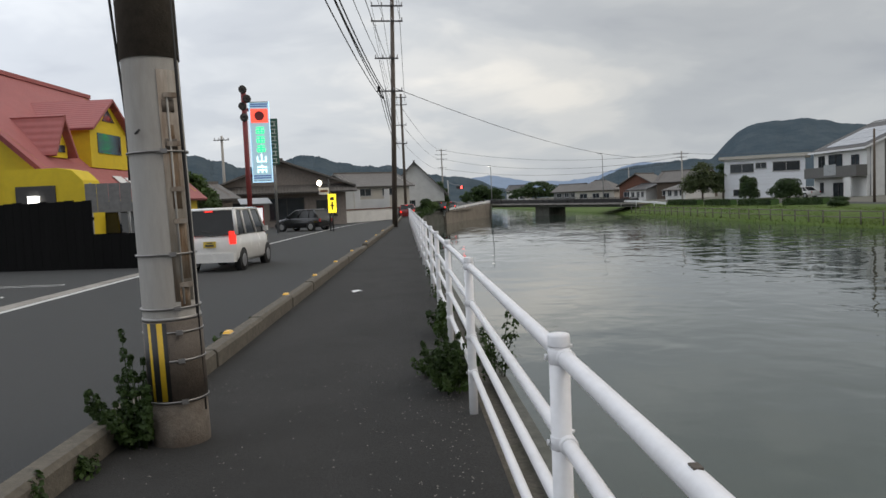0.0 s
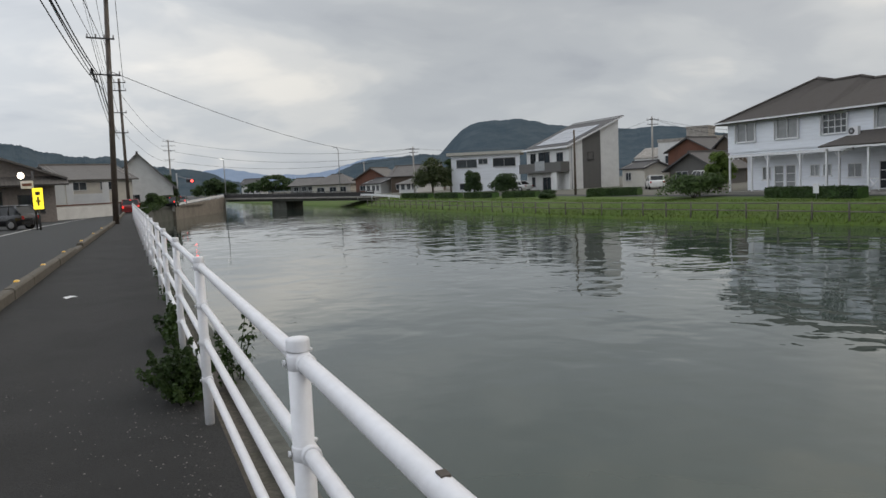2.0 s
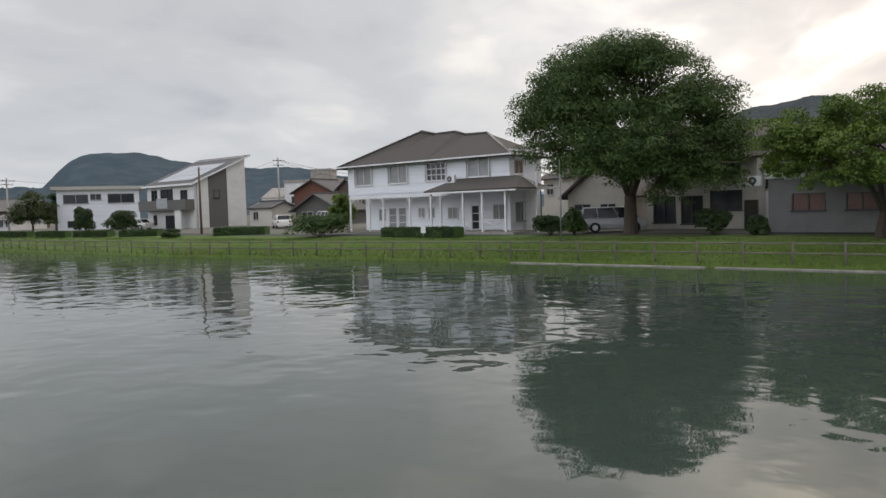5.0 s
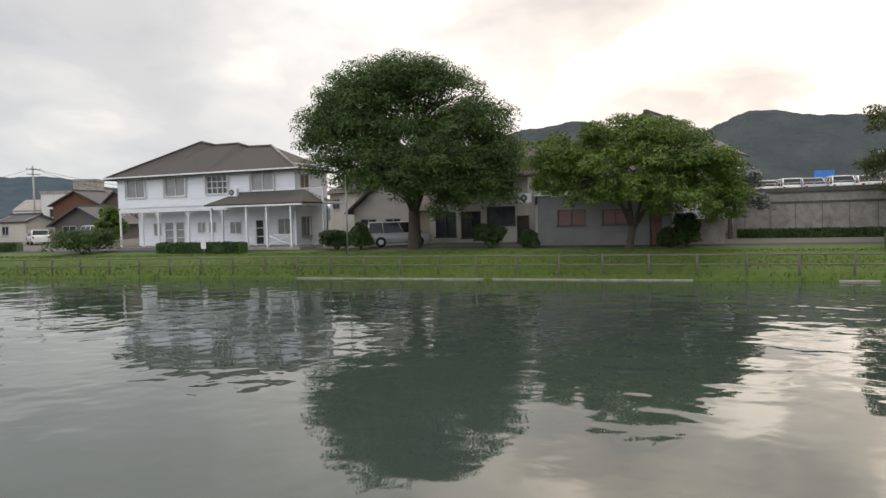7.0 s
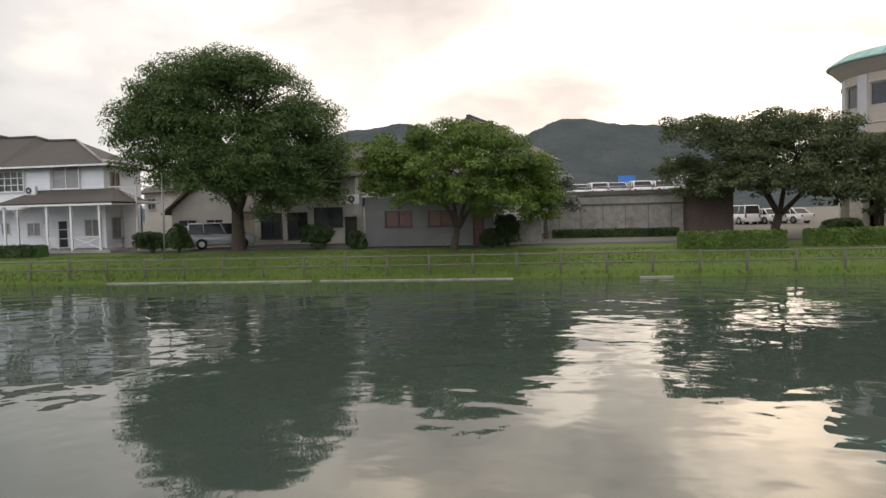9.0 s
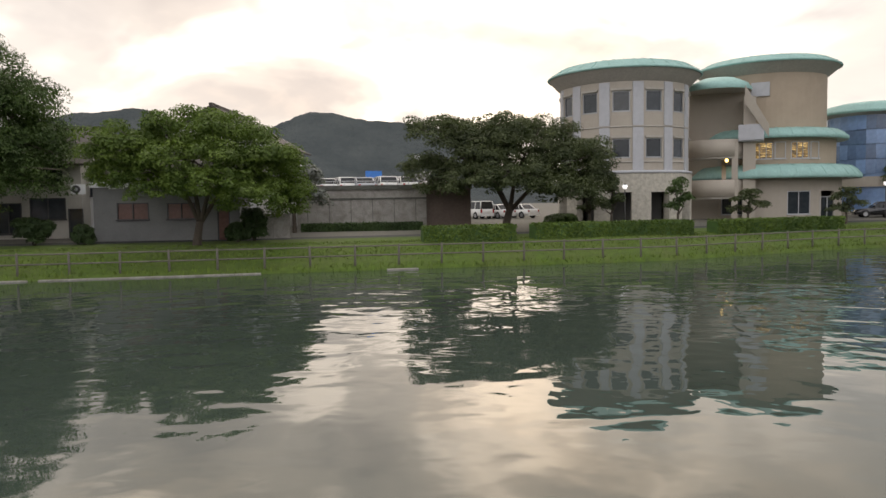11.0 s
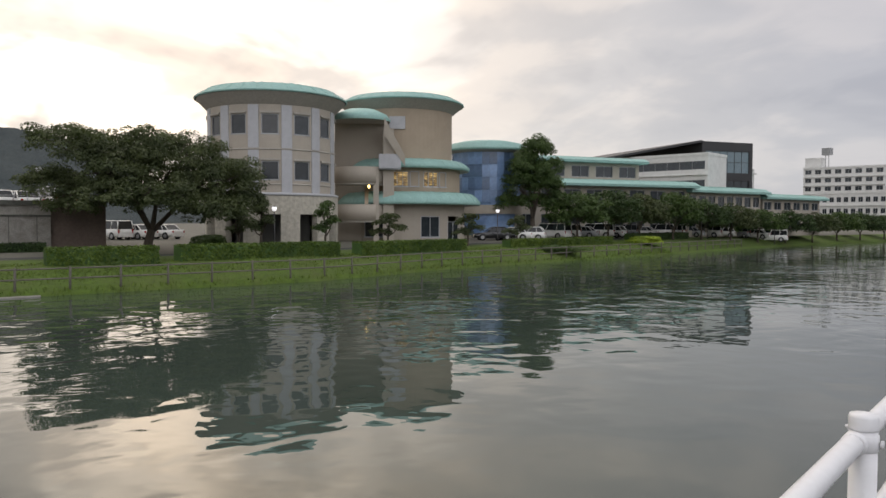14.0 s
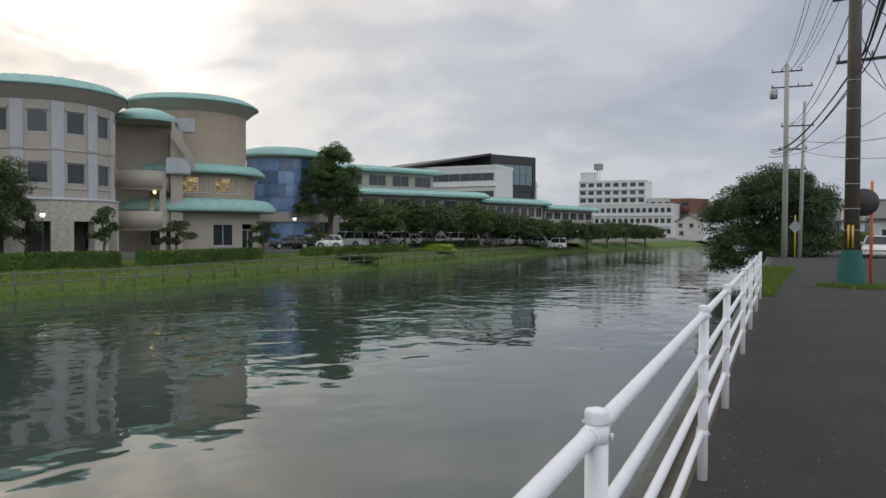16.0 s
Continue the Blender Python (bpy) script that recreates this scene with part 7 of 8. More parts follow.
POLE_BASE = material("dirt_splashed_concrete", (0.135, 0.115, 0.095), 0.92, scale=12, vary=0.35, stain=0.7, stain_scale=4.0, stain_col=(0.10, 0.075, 0.055), bump=0.4, bump_scale=50)


def near_pole():
    r = 0.176
    e = thing("utility_pole", pose(-1.575, 4.80, 0, 0, -1.2, 0), "concrete utility pole with stains, steel bands and warning stripes", "utility pole")
    part("shaft", Solid().tube([(0, 0, -0.4), (0, 0, 0.72), (0, 0, 2.66), (0, 0, 2.68), (0, 0, 6), (0, 0, 13)], [r, r, r - 0.005, r - 0.006, r - 0.02, 0.11], 36), POLE_CONCRETE, e)
    part("sheath", Solid().lathe([(r + 0.001, 0.28), (r + 0.008, 0.28), (r + 0.008, 0.80), (r + 0.001, 0.80)], 36), POLE_DARK, e, "dark brown plastic sheath")
    part("upper_sheath", Solid().lathe([(r - 0.004, 2.44), (r + 0.004, 2.44), (r + 0.002, 5.2), (r - 0.012, 5.2)], 36), POLE_DARK, e, "dark upper sheath")
    part("collar", Solid().lathe([(r, 0.80), (r + 0.007, 0.80), (r + 0.007, 0.825), (r, 0.825)], 36), STEEL_BAND, e)
    part("stained_base", Solid().lathe([(r - 0.004, -0.2), (r + 0.002, -0.2), (r + 0.0015, 0.285), (r - 0.004, 0.285)], 36), POLE_BASE, e, "dirty brown-grey base")
    for z in (0.29, 0.55, 0.73, 0.88, 1.22, 1.86):
        part("band", Solid().lathe([(r, z - 0.006), (r + 0.012, z - 0.006), (r + 0.012, z + 0.006), (r, z + 0.006)], 36), STEEL_BAND, e)
        part("buckle", Solid().box(-0.02, 0.02, -0.016, 0.0, z - 0.014, z + 0.014), STEEL_BAND, e, m=Matrix.Rotation(radians(14), 4, "Z") @ Matrix.Translation((0.05, -r - 0.008, 0)))
    for k, (a0, a1, mt) in enumerate(((-140, -124, STRIPE_K), (-124, -117, STRIPE_Y), (-117, -103, STRIPE_K), (-103, -92, STRIPE_Y), (-92, -84, STRIPE_K))):
        part("stripe", Solid().lathe([(r + 0.009, 0.30), (r + 0.0125, 0.30), (r + 0.0125, 0.795), (r + 0.009, 0.795)], 6, None, (radians(a0), radians(a1))), mt, e)
    part("rust_streak", Solid().lathe([(r - 0.012, 0.92), (r + 0.0015, 0.92), (r + 0.001, 2.36), (r - 0.012, 2.36)], 10, None, (radians(-62), radians(-20))), POLE_RUST, e, "brown rust streaks down the concrete")
    part("conduit", Solid().tube([(0.128, -0.128, 0.9), (0.128, -0.128, 2.2)], 0.007, 6), POLE_CONCRETE, e)
    # raised steps cast along the flank
    for z in (1.02, 1.42, 1.62, 1.9, 2.2):
        part("step_iron", Solid().box(0.04, 0.12, -0.004, 0.02, z - 0.012, z + 0.018), POLE_RUST, e, m=Matrix.Rotation(radians(25), 4, "Z") @ Matrix.Translation((0, -r, 0)))
    # rust runs below the old step sockets; dark patches paint the shade of their niches
    rust = material("rust_run", (0.15, 0.095, 0.055), 0.95, scale=14, vary=0.5, stain=0.7, stain_scale=5, stain_col=(0.28, 0.24, 0.19), bump=0.3, stretch=(3, 3, 0.6))
    for a0, a1, z0, z1 in ((-50, -30, 1.50, 1.88), (-44, -24, 1.06, 1.44), (-52, -30, 0.88, 1.02), (-48, -34, 1.9, 2.02)):
        part("rust_stain", Solid().lathe([(r - 0.012, z0), (r + 0.003, z0), (r + 0.0025, z1), (r - 0.012, z1)], 6, None, (radians(a0), radians(a1))), rust, e)
    for z in (2.10, 1.86):
        part("niche", Solid().lathe([(r - 0.012, z), (r + 0.0045, z), (r + 0.0045, z + 0.075), (r - 0.012, z + 0.075)], 6, None, (radians(-56), radians(-30))), POLE_DARK, e)
    part("hook", Solid().tube([(-0.05, -r - 0.005, 1.98), (-0.05, -r - 0.04, 1.97), (-0.02, -r - 0.05, 1.99)], 0.008, 6), METAL_DARK, e)
    part("cable", Solid().tube([(0.17, -0.03, 0.2), (0.178, -0.04, 1.3), (0.172, -0.04, 2.1), (0.16, -0.03, 5.0)], 0.011, 6), CABLE, e)
    part("guy_wire", Solid().tube([(-0.19, 0.0, 1.7), (-0.185, 0.02, 2.1), (-0.26, 0.04, 3.4), (-0.3, 0.05, 6)], 0.009, 6), CABLE, e)
    for z, a in ((12.7, 0.9), (11.7, 0.9), (9.4, 0.7)):
        part("crossarm", Solid().box(-a, a, -0.2, -0.12, z - 0.04, z + 0.04), METAL_DARK, e)
    return e


near_pole()
pole("tall dark utility pole with crossarms beside the footpath", -1.24, 46.4, 0, 14.2, 0.17, POLE_DARK, ((13.57, 1.3, 0.65), (12.65, 1.3, 0.65), (10.4, 1.1, 0.35), (8.4, 1.0, 0.6)), lean=(0, 1.9))
pole("utility pole further along the road", *at(0.62, 82), 0, 13.4, 0.17, POLE_DARK, ((13.0, 1.0, 0.6), (12.2, 1.0, 0.6), (10.0, 0.8, 0.5), (8.0, 0.8, 0.5)))
pole("distant utility pole with stacked crossarms", *at(-2.3, 172), 0, 13.6, 0.2, POLE_CONCRETE, ((13.2, 1.2, 1.2), (12.2, 1.4, 1.4), (11.2, 1.2, 1.2), (9.2, 1.0, 1.0)))
pole("distant utility pole behind the roofs", *at(14.1, 72), 0, 8.4, 0.16, POLE_CONCRETE, ((8.0, 0.7, 0.7),))
pole("utility pole between the far houses", *at(-38.2, 118), -0.2, 10.4, 0.16, POLE_CONCRETE, ((9.9, 1.1, 1.1), (9.2, 1.0, 1.0)))
pole("utility pole beside the far lane", *at(-20.2, 140), -0.2, 8.8, 0.16, POLE_CONCRETE, ((8.3, 1.5, 1.2), (7.7, 0.9, 0.9)))
pole("utility pole among the far houses", *at(-16.4, 170), -0.2, 7.4, 0.15, POLE_CONCRETE, ((7.0, 0.9, 0.9),))
pole("brown wooden pole beside the modern house", *at(-32.5, 80), -0.4, 6.9, 0.13, WALL_BROWN)
pole("thin grey steel pole beside the big tree", *at(-59.6, 48), -0.75, 5.2, 0.05, METAL_GREY, name="steel_pole")
pr = pole("dark brown utility pole with steel bands behind", 3.82, -23.5, 0, 12.6, 0.21, POLE_DARK, ((11.6, 0.9, 0.9), (10.4, 0.9, 0.9), (8.2, 1.1, 0.6), (6.4, 0.9, 0.5)), bands=(1.6, 2.2, 2.9, 3.6, 4.2, 5.0, 5.8))
s = Solid()
vs = []
for j, z in enumerate((0.0, 0.35, 0.75, 1.05)):
    for i in range(16):
        a = 2 * math.pi * i / 16
        q = (0.36, 0.33, 0.29, 0.26)[j] * (1 + 0.12 * math.sin(i * 3.1 + j * 2))
        vs.append((q * math.cos(a), q * math.sin(a), z))
s.add(vs, [(j * 16 + i, j * 16 + (i + 1) % 16, (j + 1) * 16 + (i + 1) % 16, (j + 1) * 16 + i) for j in range(3) for i in range(16)], True)
part("net", s, NET_GREEN, pr, "green plastic net tied round the base")
for i, (a0, mt) in enumerate(((200, STRIPE_Y), (215, STRIPE_K), (230, STRIPE_Y), (245, STRIPE_K), (70, STRIPE_Y), (85, STRIPE_K), (100, STRIPE_Y))):
    part("stripe", Solid().lathe([(0.212, 1.1), (0.216, 1.1), (0.214, 1.75), (0.21, 1.75)], 4, None, (radians(a0), radians(a0 + 15))), mt, pr)
pc = pole("grey concrete utility pole with transformer arms", 11.98, -50.6, -0.1, 12.3, 0.19, POLE_CONCRETE, ((11.9, 0.9, 0.9), (10.9, 1.5, 0.9), (8.4, 1.6, 0.3)), turn=15)
pole("slim grey pole leaning beside the utility pole", 11.3, -51.6, -0.1, 10.0, 0.13, POLE_CONCRETE, ((7.0, 0.2, 1.5), (5.7, 0.2, 1.6)), lean=(0, -1.0))
part("transformer", Solid().tube([(0.75, -0.25, 10.2), (0.75, -0.25, 10.25), (0.75, -0.25, 10.75), (0.75, -0.25, 10.8)], [0.2, 0.24, 0.24, 0.2], 14), METAL_GREY, pc)


def wire(a, b, sag, r=0.011, n=14):
    a, b = Vector(a), Vector(b)
    return Solid().tube([a.lerp(b, i / n) - Vector((0, 0, sag * 4 * (i / n) * (1 - i / n))) for i in range(n + 1)], r, 4, False)


lines = thing("power_lines", pose(0, 0, 0), "black power and telephone lines strung between poles", "cables")
P1, P2, P3, PB, PC = (-1.6, 4.8), (-0.85, 46.4), at(0.62, 82), (3.82, -23.5), (11.98, -50.6)
for dx, z1, z2, z3, r in ((-1.2, 12.9, 13.75, 13.2, 0.012), (-0.6, 12.9, 13.75, 13.2, 0.012), (0.5, 12.9, 13.75, 13.2, 0.012), (-1.2, 11.9, 12.85, 12.4, 0.012), (-0.5, 11.9, 12.85, 12.4, 0.012), (0.5, 11.9, 12.85, 12.4, 0.012),
                          (-0.9, 9.6, 10.5, 10.2, 0.016), (-0.4, 9.5, 10.45, 10.1, 0.016), (-0.8, 7.9, 8.5, 8.1, 0.03), (-0.6, 7.7, 8.35, 8.0, 0.026), (-0.9, 7.5, 8.1, 7.8, 0.022), (-0.5, 7.2, 7.6, 7.4, 0.02)):
    k = 0.75 if abs(dx) > 1 else 1
    part("wire", wire((P1[0] + dx * k, P1[1], z1), (P2[0] + dx, P2[1], z2), 0.55, r), CABLE, lines)
    part("wire", wire((P2[0] + dx, P2[1], z2), (P3[0] + dx * 0.8, P3[1], z3), 0.5, r), CABLE, lines)
    zb = z1 - 1.15
    part("wire", wire((P1[0] + dx * k, P1[1], z1), (PB[0] + dx * 0.7 + 0.2, PB[1], zb), 0.5, r), CABLE, lines)
    zc = 11.9 if z1 > 11 else 8.4 if z1 > 9 else 6.6 + (z1 - 7.5) * 0.6
    part("wire", wire((PB[0] + dx * 0.7 + 0.2, PB[1], zb), (PC[0] + dx * 0.5 + (1.3 if z1 < 9 else 0), PC[1], zc), 0.8, r), CABLE, lines)
part("wire_bundle", wire((P2[0] - 0.75, P2[1] - 0.1, 8.0), (P2[0] - 0.9, P2[1] - 2.6, 8.35), 0.15, 0.06), CABLE, lines)
pf, pm4 = at(-2.3, 172), at(-20.2, 140)
for z, zz, sag in ((13.3, 8.3, 1.8), (11.2, 7.6, 2.2), (9.0, 6.8, 2.0)):
    part("wire", wire((pf[0], pf[1], z), (pm4[0], pm4[1], zz), sag, 0.025), CABLE, lines)
    part("wire", wire((P3[0], P3[1], z * 0.9), (pf[0], pf[1], z), 1.0, 0.02), CABLE, lines)
part("wire", wire((P2[0], P2[1], 8.6), (pm4[0], pm4[1], 8.3), 2.2, 0.02), CABLE, lines)
ph = at(-38.2, 118)
for az, d, z in ((-33.5, 118, 7.5), (-43.6, 112, 6.4), (-46.0, 100, 6.0)):
    q = at(az, d)
    part("wire", wire((ph[0], ph[1], 9.9), (q[0], q[1], z), 0.4, 0.02), CABLE, lines)
part("wire", wire((pm4[0], pm4[1], 8.3), (at(-29, 112)[0], at(-29, 112)[1], 6.4), 0.5, 0.02), CABLE, lines)
for i, (az, d, z) in enumerate(((-176, 30, 5.2), (-175, 45, 5.6), (-177, 26, 6.5))):
    q = at(az, d)
    part("wire", wire((PC[0], PC[1], 7.6 - i * 0.6), (q[0], q[1], z), 0.5, 0.014), CABLE, lines)
    part("wire", wire((PB[0], PB[1], 6.4 + i), (q[0], q[1], z), 0.3, 0.014), CABLE, lines)


# ---- street furniture ----
def lamp_post(label, xy, z0, h, globe=True, lit=LAMP_DIM, reach=0.0, mat=None):
    e = thing("street_lamp", pose(xy[0], xy[1], z0, 0, 0, math.degrees(math.atan2(xy[1], xy[0])) - 90), label, "street lamp")
    mat = mat or METAL_DARK
    if globe:
        part("post", Solid().tube([(0, 0, -0.2), (0, 0, 0.5), (0, 0, h - 0.2)], [0.07, 0.05, 0.04], 8), mat, e)
        part("globe", Solid().lathe([(0.01, h - 0.22), (0.14, h - 0.16), (0.2, h), (0.15, h + 0.14), (0.01, h + 0.2)], 14), lit, e)
        part("cap", Solid().lathe([(0.16, h + 0.13), (0.1, h + 0.2), (0.01, h + 0.24)], 12), mat, e)
    else:
        part("post", Solid().tube([(0, 0, -0.3), (0, 0, h * 0.6), (0, 0, h - 0.3), (reach * 0.3, 0, h), (reach, 0, h + 0.1)], [0.1, 0.08, 0.065, 0.05, 0.04], 8), mat, e)
        part("head", Solid().box(reach - 0.1, reach + 0.7, -0.12, 0.12, h + 0.04, h + 0.16, bevel=0.05), mat, e)
        part("lens", Solid().box(reach, reach + 0.6, -0.1, 0.1, h + 0.0, h + 0.036), lit, e)
    return e


for az, d, h in ((-113.4, 60, 2.95), (-130.5, 76, 3.1), (-140.6, 92, 3.1), (-146.0, 106, 3.1), (-150.5, 120, 3.1)):
    p = at(az, d)
    lamp_post("globe lamp on a dark post beside the lawn", p, ground_at(p), h)
lamp_post("tall curved street lamp, lit, by the bridge", at(-6.05, 150), -0.1, 8.2, False, LAMP_WHITE, -0.6, METAL_GREY)
lamp_post("tall curved street lamp on the far side", at(-14.5, 150), 0.2, 9.2, False, LAMP_DIM, -0.9, METAL_GREY)

RED_LAMP = glowing("red_signal_lamp", (1.0, 0.06, 0.05), 6.0)
e = thing("traffic_light", pose(*at(-2.7, 122), -0.1), "traffic light showing red on a long arm", "traffic light")
part("post", Solid().tube([(0, 0, -0.3), (0, 0, 5.0)], 0.11, 8), METAL_GREY, e)
part("arm", Solid().tube([(0, 0, 4.6), (1.2, 0, 4.2), (2.4, 0, 4.0)], 0.05, 6), METAL_GREY, e)
h = part("signal_head", Solid().box(1.4, 2.6, -0.1, 0.15, 3.5, 3.95, bevel=0.08), METAL_DARK, e)
part("red_lens", Solid().tube([(2.2, -0.1, 3.72), (2.2, -0.2, 3.72)], 0.2, 14), RED_LAMP, h)
part("dark_lens", Solid().tube([(1.75, -0.1, 3.72), (1.75, -0.14, 3.72)], 0.15, 12), TYRE, h)

# convex road mirror on an orange post
ORANGE = material("orange_post_paint", (0.55, 0.14, 0.04), 0.5, bump=0.05)
e = thing("road_mirror", pose(3.75, -25.6, 0, 0, 0, -171), "round convex road mirror on an orange post", "mirror")
part("post", Solid().tube([(0.12, 0, -0.2), (0.12, 0, 3.1)], 0.045, 10), ORANGE, e)
part("hood", Solid().lathe([(0.40, -0.02), (0.42, 0.0), (0.42, 0.1), (0.34, 0.16), (0.01, 0.18)], 22, pose(-0.1, -0.14, 2.45, 90, 0, 0)), METAL_DARK, e)
MIRROR = material("mirror_steel", (0.7, 0.7, 0.7), 0.08, 1.0, vary=0.02, stain=0, bump=0)
part("glass", Solid().lathe([(0.39, 0.0), (0.25, -0.05), (0.01, -0.07)], 22, pose(-0.1, -0.1, 2.45, -90, 0, 0)), MIRROR, e)
e = thing("warning_sign", pose(10.6, -47.2, -0.05, 0, 0, -166), "small faded yellow road sign on a post", "sign")
part("post", Solid().tube([(0, 0, -0.2), (0, 0, 2.6)], 0.04, 8), STRIPE_Y, e)
part("plate", Solid().poly([(-0.35, -0.05, 1.9), (0.0, -0.05, 1.5), (0.35, -0.05, 1.9), (0.0, -0.05, 2.35)], 0.02), METAL_GREY, e)
for az0, az1, d, lab in ((-170.2, -171.6, 95, "low grey house down the road"), (-172.0, -174.5, 80, "pale house beside the road")):
    house(lab, at(az0, d), at(az1, d), 8, -0.15, 3.2, "gable_u", 1.6, WALL_OFFWHITE, ROOF_TILE, [(0.8, 1.0, 1.0, 1.0)], 0.5)

# ---- bridge and its approaches ----
b0, b1 = Vector((*at(-5.9, 146), 0)), Vector((*at(-17.0, 126), 0))
bd = (b1 - b0).normalized()
BL = (b1 - b0).length
e = thing("bridge", pose(b0.x, b0.y, 0.0, 0, 0, math.degrees(math.atan2(bd.y, bd.x))), "low concrete road bridge over the river", "bridge")
part("deck", Solid().poly([(0, 0, 0.55), (BL, 0, -0.1), (BL, 7, -0.1), (0, 7, 0.55)], 0.28), CONCRETE, e)
part("girder", Solid().poly([(0, 0.5, 0.2), (BL, 0.5, -0.5), (BL, 6.5, -0.5), (0, 6.5, 0.2)], 0.35), CONCRETE_DARK, e)
part("pier", Solid().box(BL * 0.32, BL * 0.32 + 3.2, 1, 6, -3, -0.1), CONCRETE_DARK, e)
part("pier_cap", Solid().box(BL * 0.32 - 0.4, BL * 0.32 + 3.6, 0.7, 6.3, -0.35, -0.08), CONCRETE_DARK, e)
s = Solid()
for i in range(24):
    u = BL * i / 23
    z = 0.55 - 0.65 * i / 23
    s.box(u - 0.05, u + 0.05, 0.05, 0.15, z, z + 0.95)
for k in (0.9, 0.5):
    s.tube([(0, 0.1, 0.55 + k), (BL, 0.1, -0.1 + k)], 0.05, 6)
part("handrail", s, METAL_DARK, e)
part("parapet", Solid().poly([(0, 0.2, 0.56), (BL, 0.2, -0.09), (BL, 0.2, 0.62), (0, 0.2, 1.27)], 0.12), METAL_DARK, e, "dark solid bridge parapet")
# white guard rails at both ends, and the quay wall that rises to the bridge
def guard(label, pts, h=0.75):
    e = thing("guard_rail", pose(0, 0, 0), label, "guard rail")
    s = Solid()
    for (x0, y0, z0), (x1, y1, z1) in zip(pts, pts[1:]):
        s.poly([(x0, y0, z0 + h - 0.35), (x1, y1, z1 + h - 0.35), (x1, y1, z1 + h), (x0, y0, z0 + h)], 0.08)
    part("beam", s, TRIM_WHITE, e)
    for x, y, z in pts:
        part("post", Solid().tube([(x, y + 0.12, z - 0.3), (x, y + 0.12, z + h)], 0.07, 8), TRIM_WHITE, e)


ap = [(*at(-2.4, 112), -0.5), (*at(-3.2, 120), -0.3), (*at(-3.98, 128), -0.1), (*at(-4.9, 135), 0.15), (*at(-5.5, 141), 0.3), (*at(-5.9, 146), 0.45)]
guard("white guard rail rising to the bridge", ap, 0.8)
s = Solid()
for (x0, y0, z0), (x1, y1, z1) in zip(ap, ap[1:]):
    s.poly([(x0 + 0.15, y0, -3), (x1 + 0.15, y1, -3), (x1 + 0.15, y1, z1 + 0.3), (x0 + 0.15, y0, z0 + 0.3)], 0.5)
QUAY_BROWN = material("brown_quay_wall", (0.23, 0.20, 0.165), 0.9, scale=4, vary=0.3, stain=0.5, stain_scale=0.5, bump=0.4, bump_scale=10)
tagged(part("wall_approach", s, QUAY_BROWN), "brown stone quay wall rising to the bridge", "wall", kind="structure")
guard("white curved guard rail at the far bridge end", [(*at(-15.8, 128), -0.35), (*at(-16.9, 126), -0.45), (*at(-18.2, 122), -0.7), (*at(-19.0, 119), -0.9)], 0.75)

# ---- roadside: yellow restaurant, black fence, lit signs ----
YELLOW = material("bright_yellow_wall_paint", (0.70, 0.52, 0.02), 0.7, scale=4, vary=0.06, stain=0.2, stain_scale=0.8, bump=0.1)
PINK_ROOF = lined("faded_red_sheet_roof", (0.38, 0.125, 0.12), 2.2, "X", rough=0.7, scale=3, vary=0.1, stain=0.35, stain_scale=0.5, stain_col=(0.30, 0.09, 0.09), bump=0.1)
RED_TRIM = material("dark_red_trim", (0.22, 0.04, 0.04), 0.6, bump=0.05)
BLACK_WALL = material("black_stained_boards", (0.006, 0.006, 0.006), 0.9, spec=0.15, scale=12, vary=0.4, stain=0.3, stain_col=(0.012, 0.012, 0.012), bump=0.3, bump_scale=14, stretch=(6, 6, 0.5))


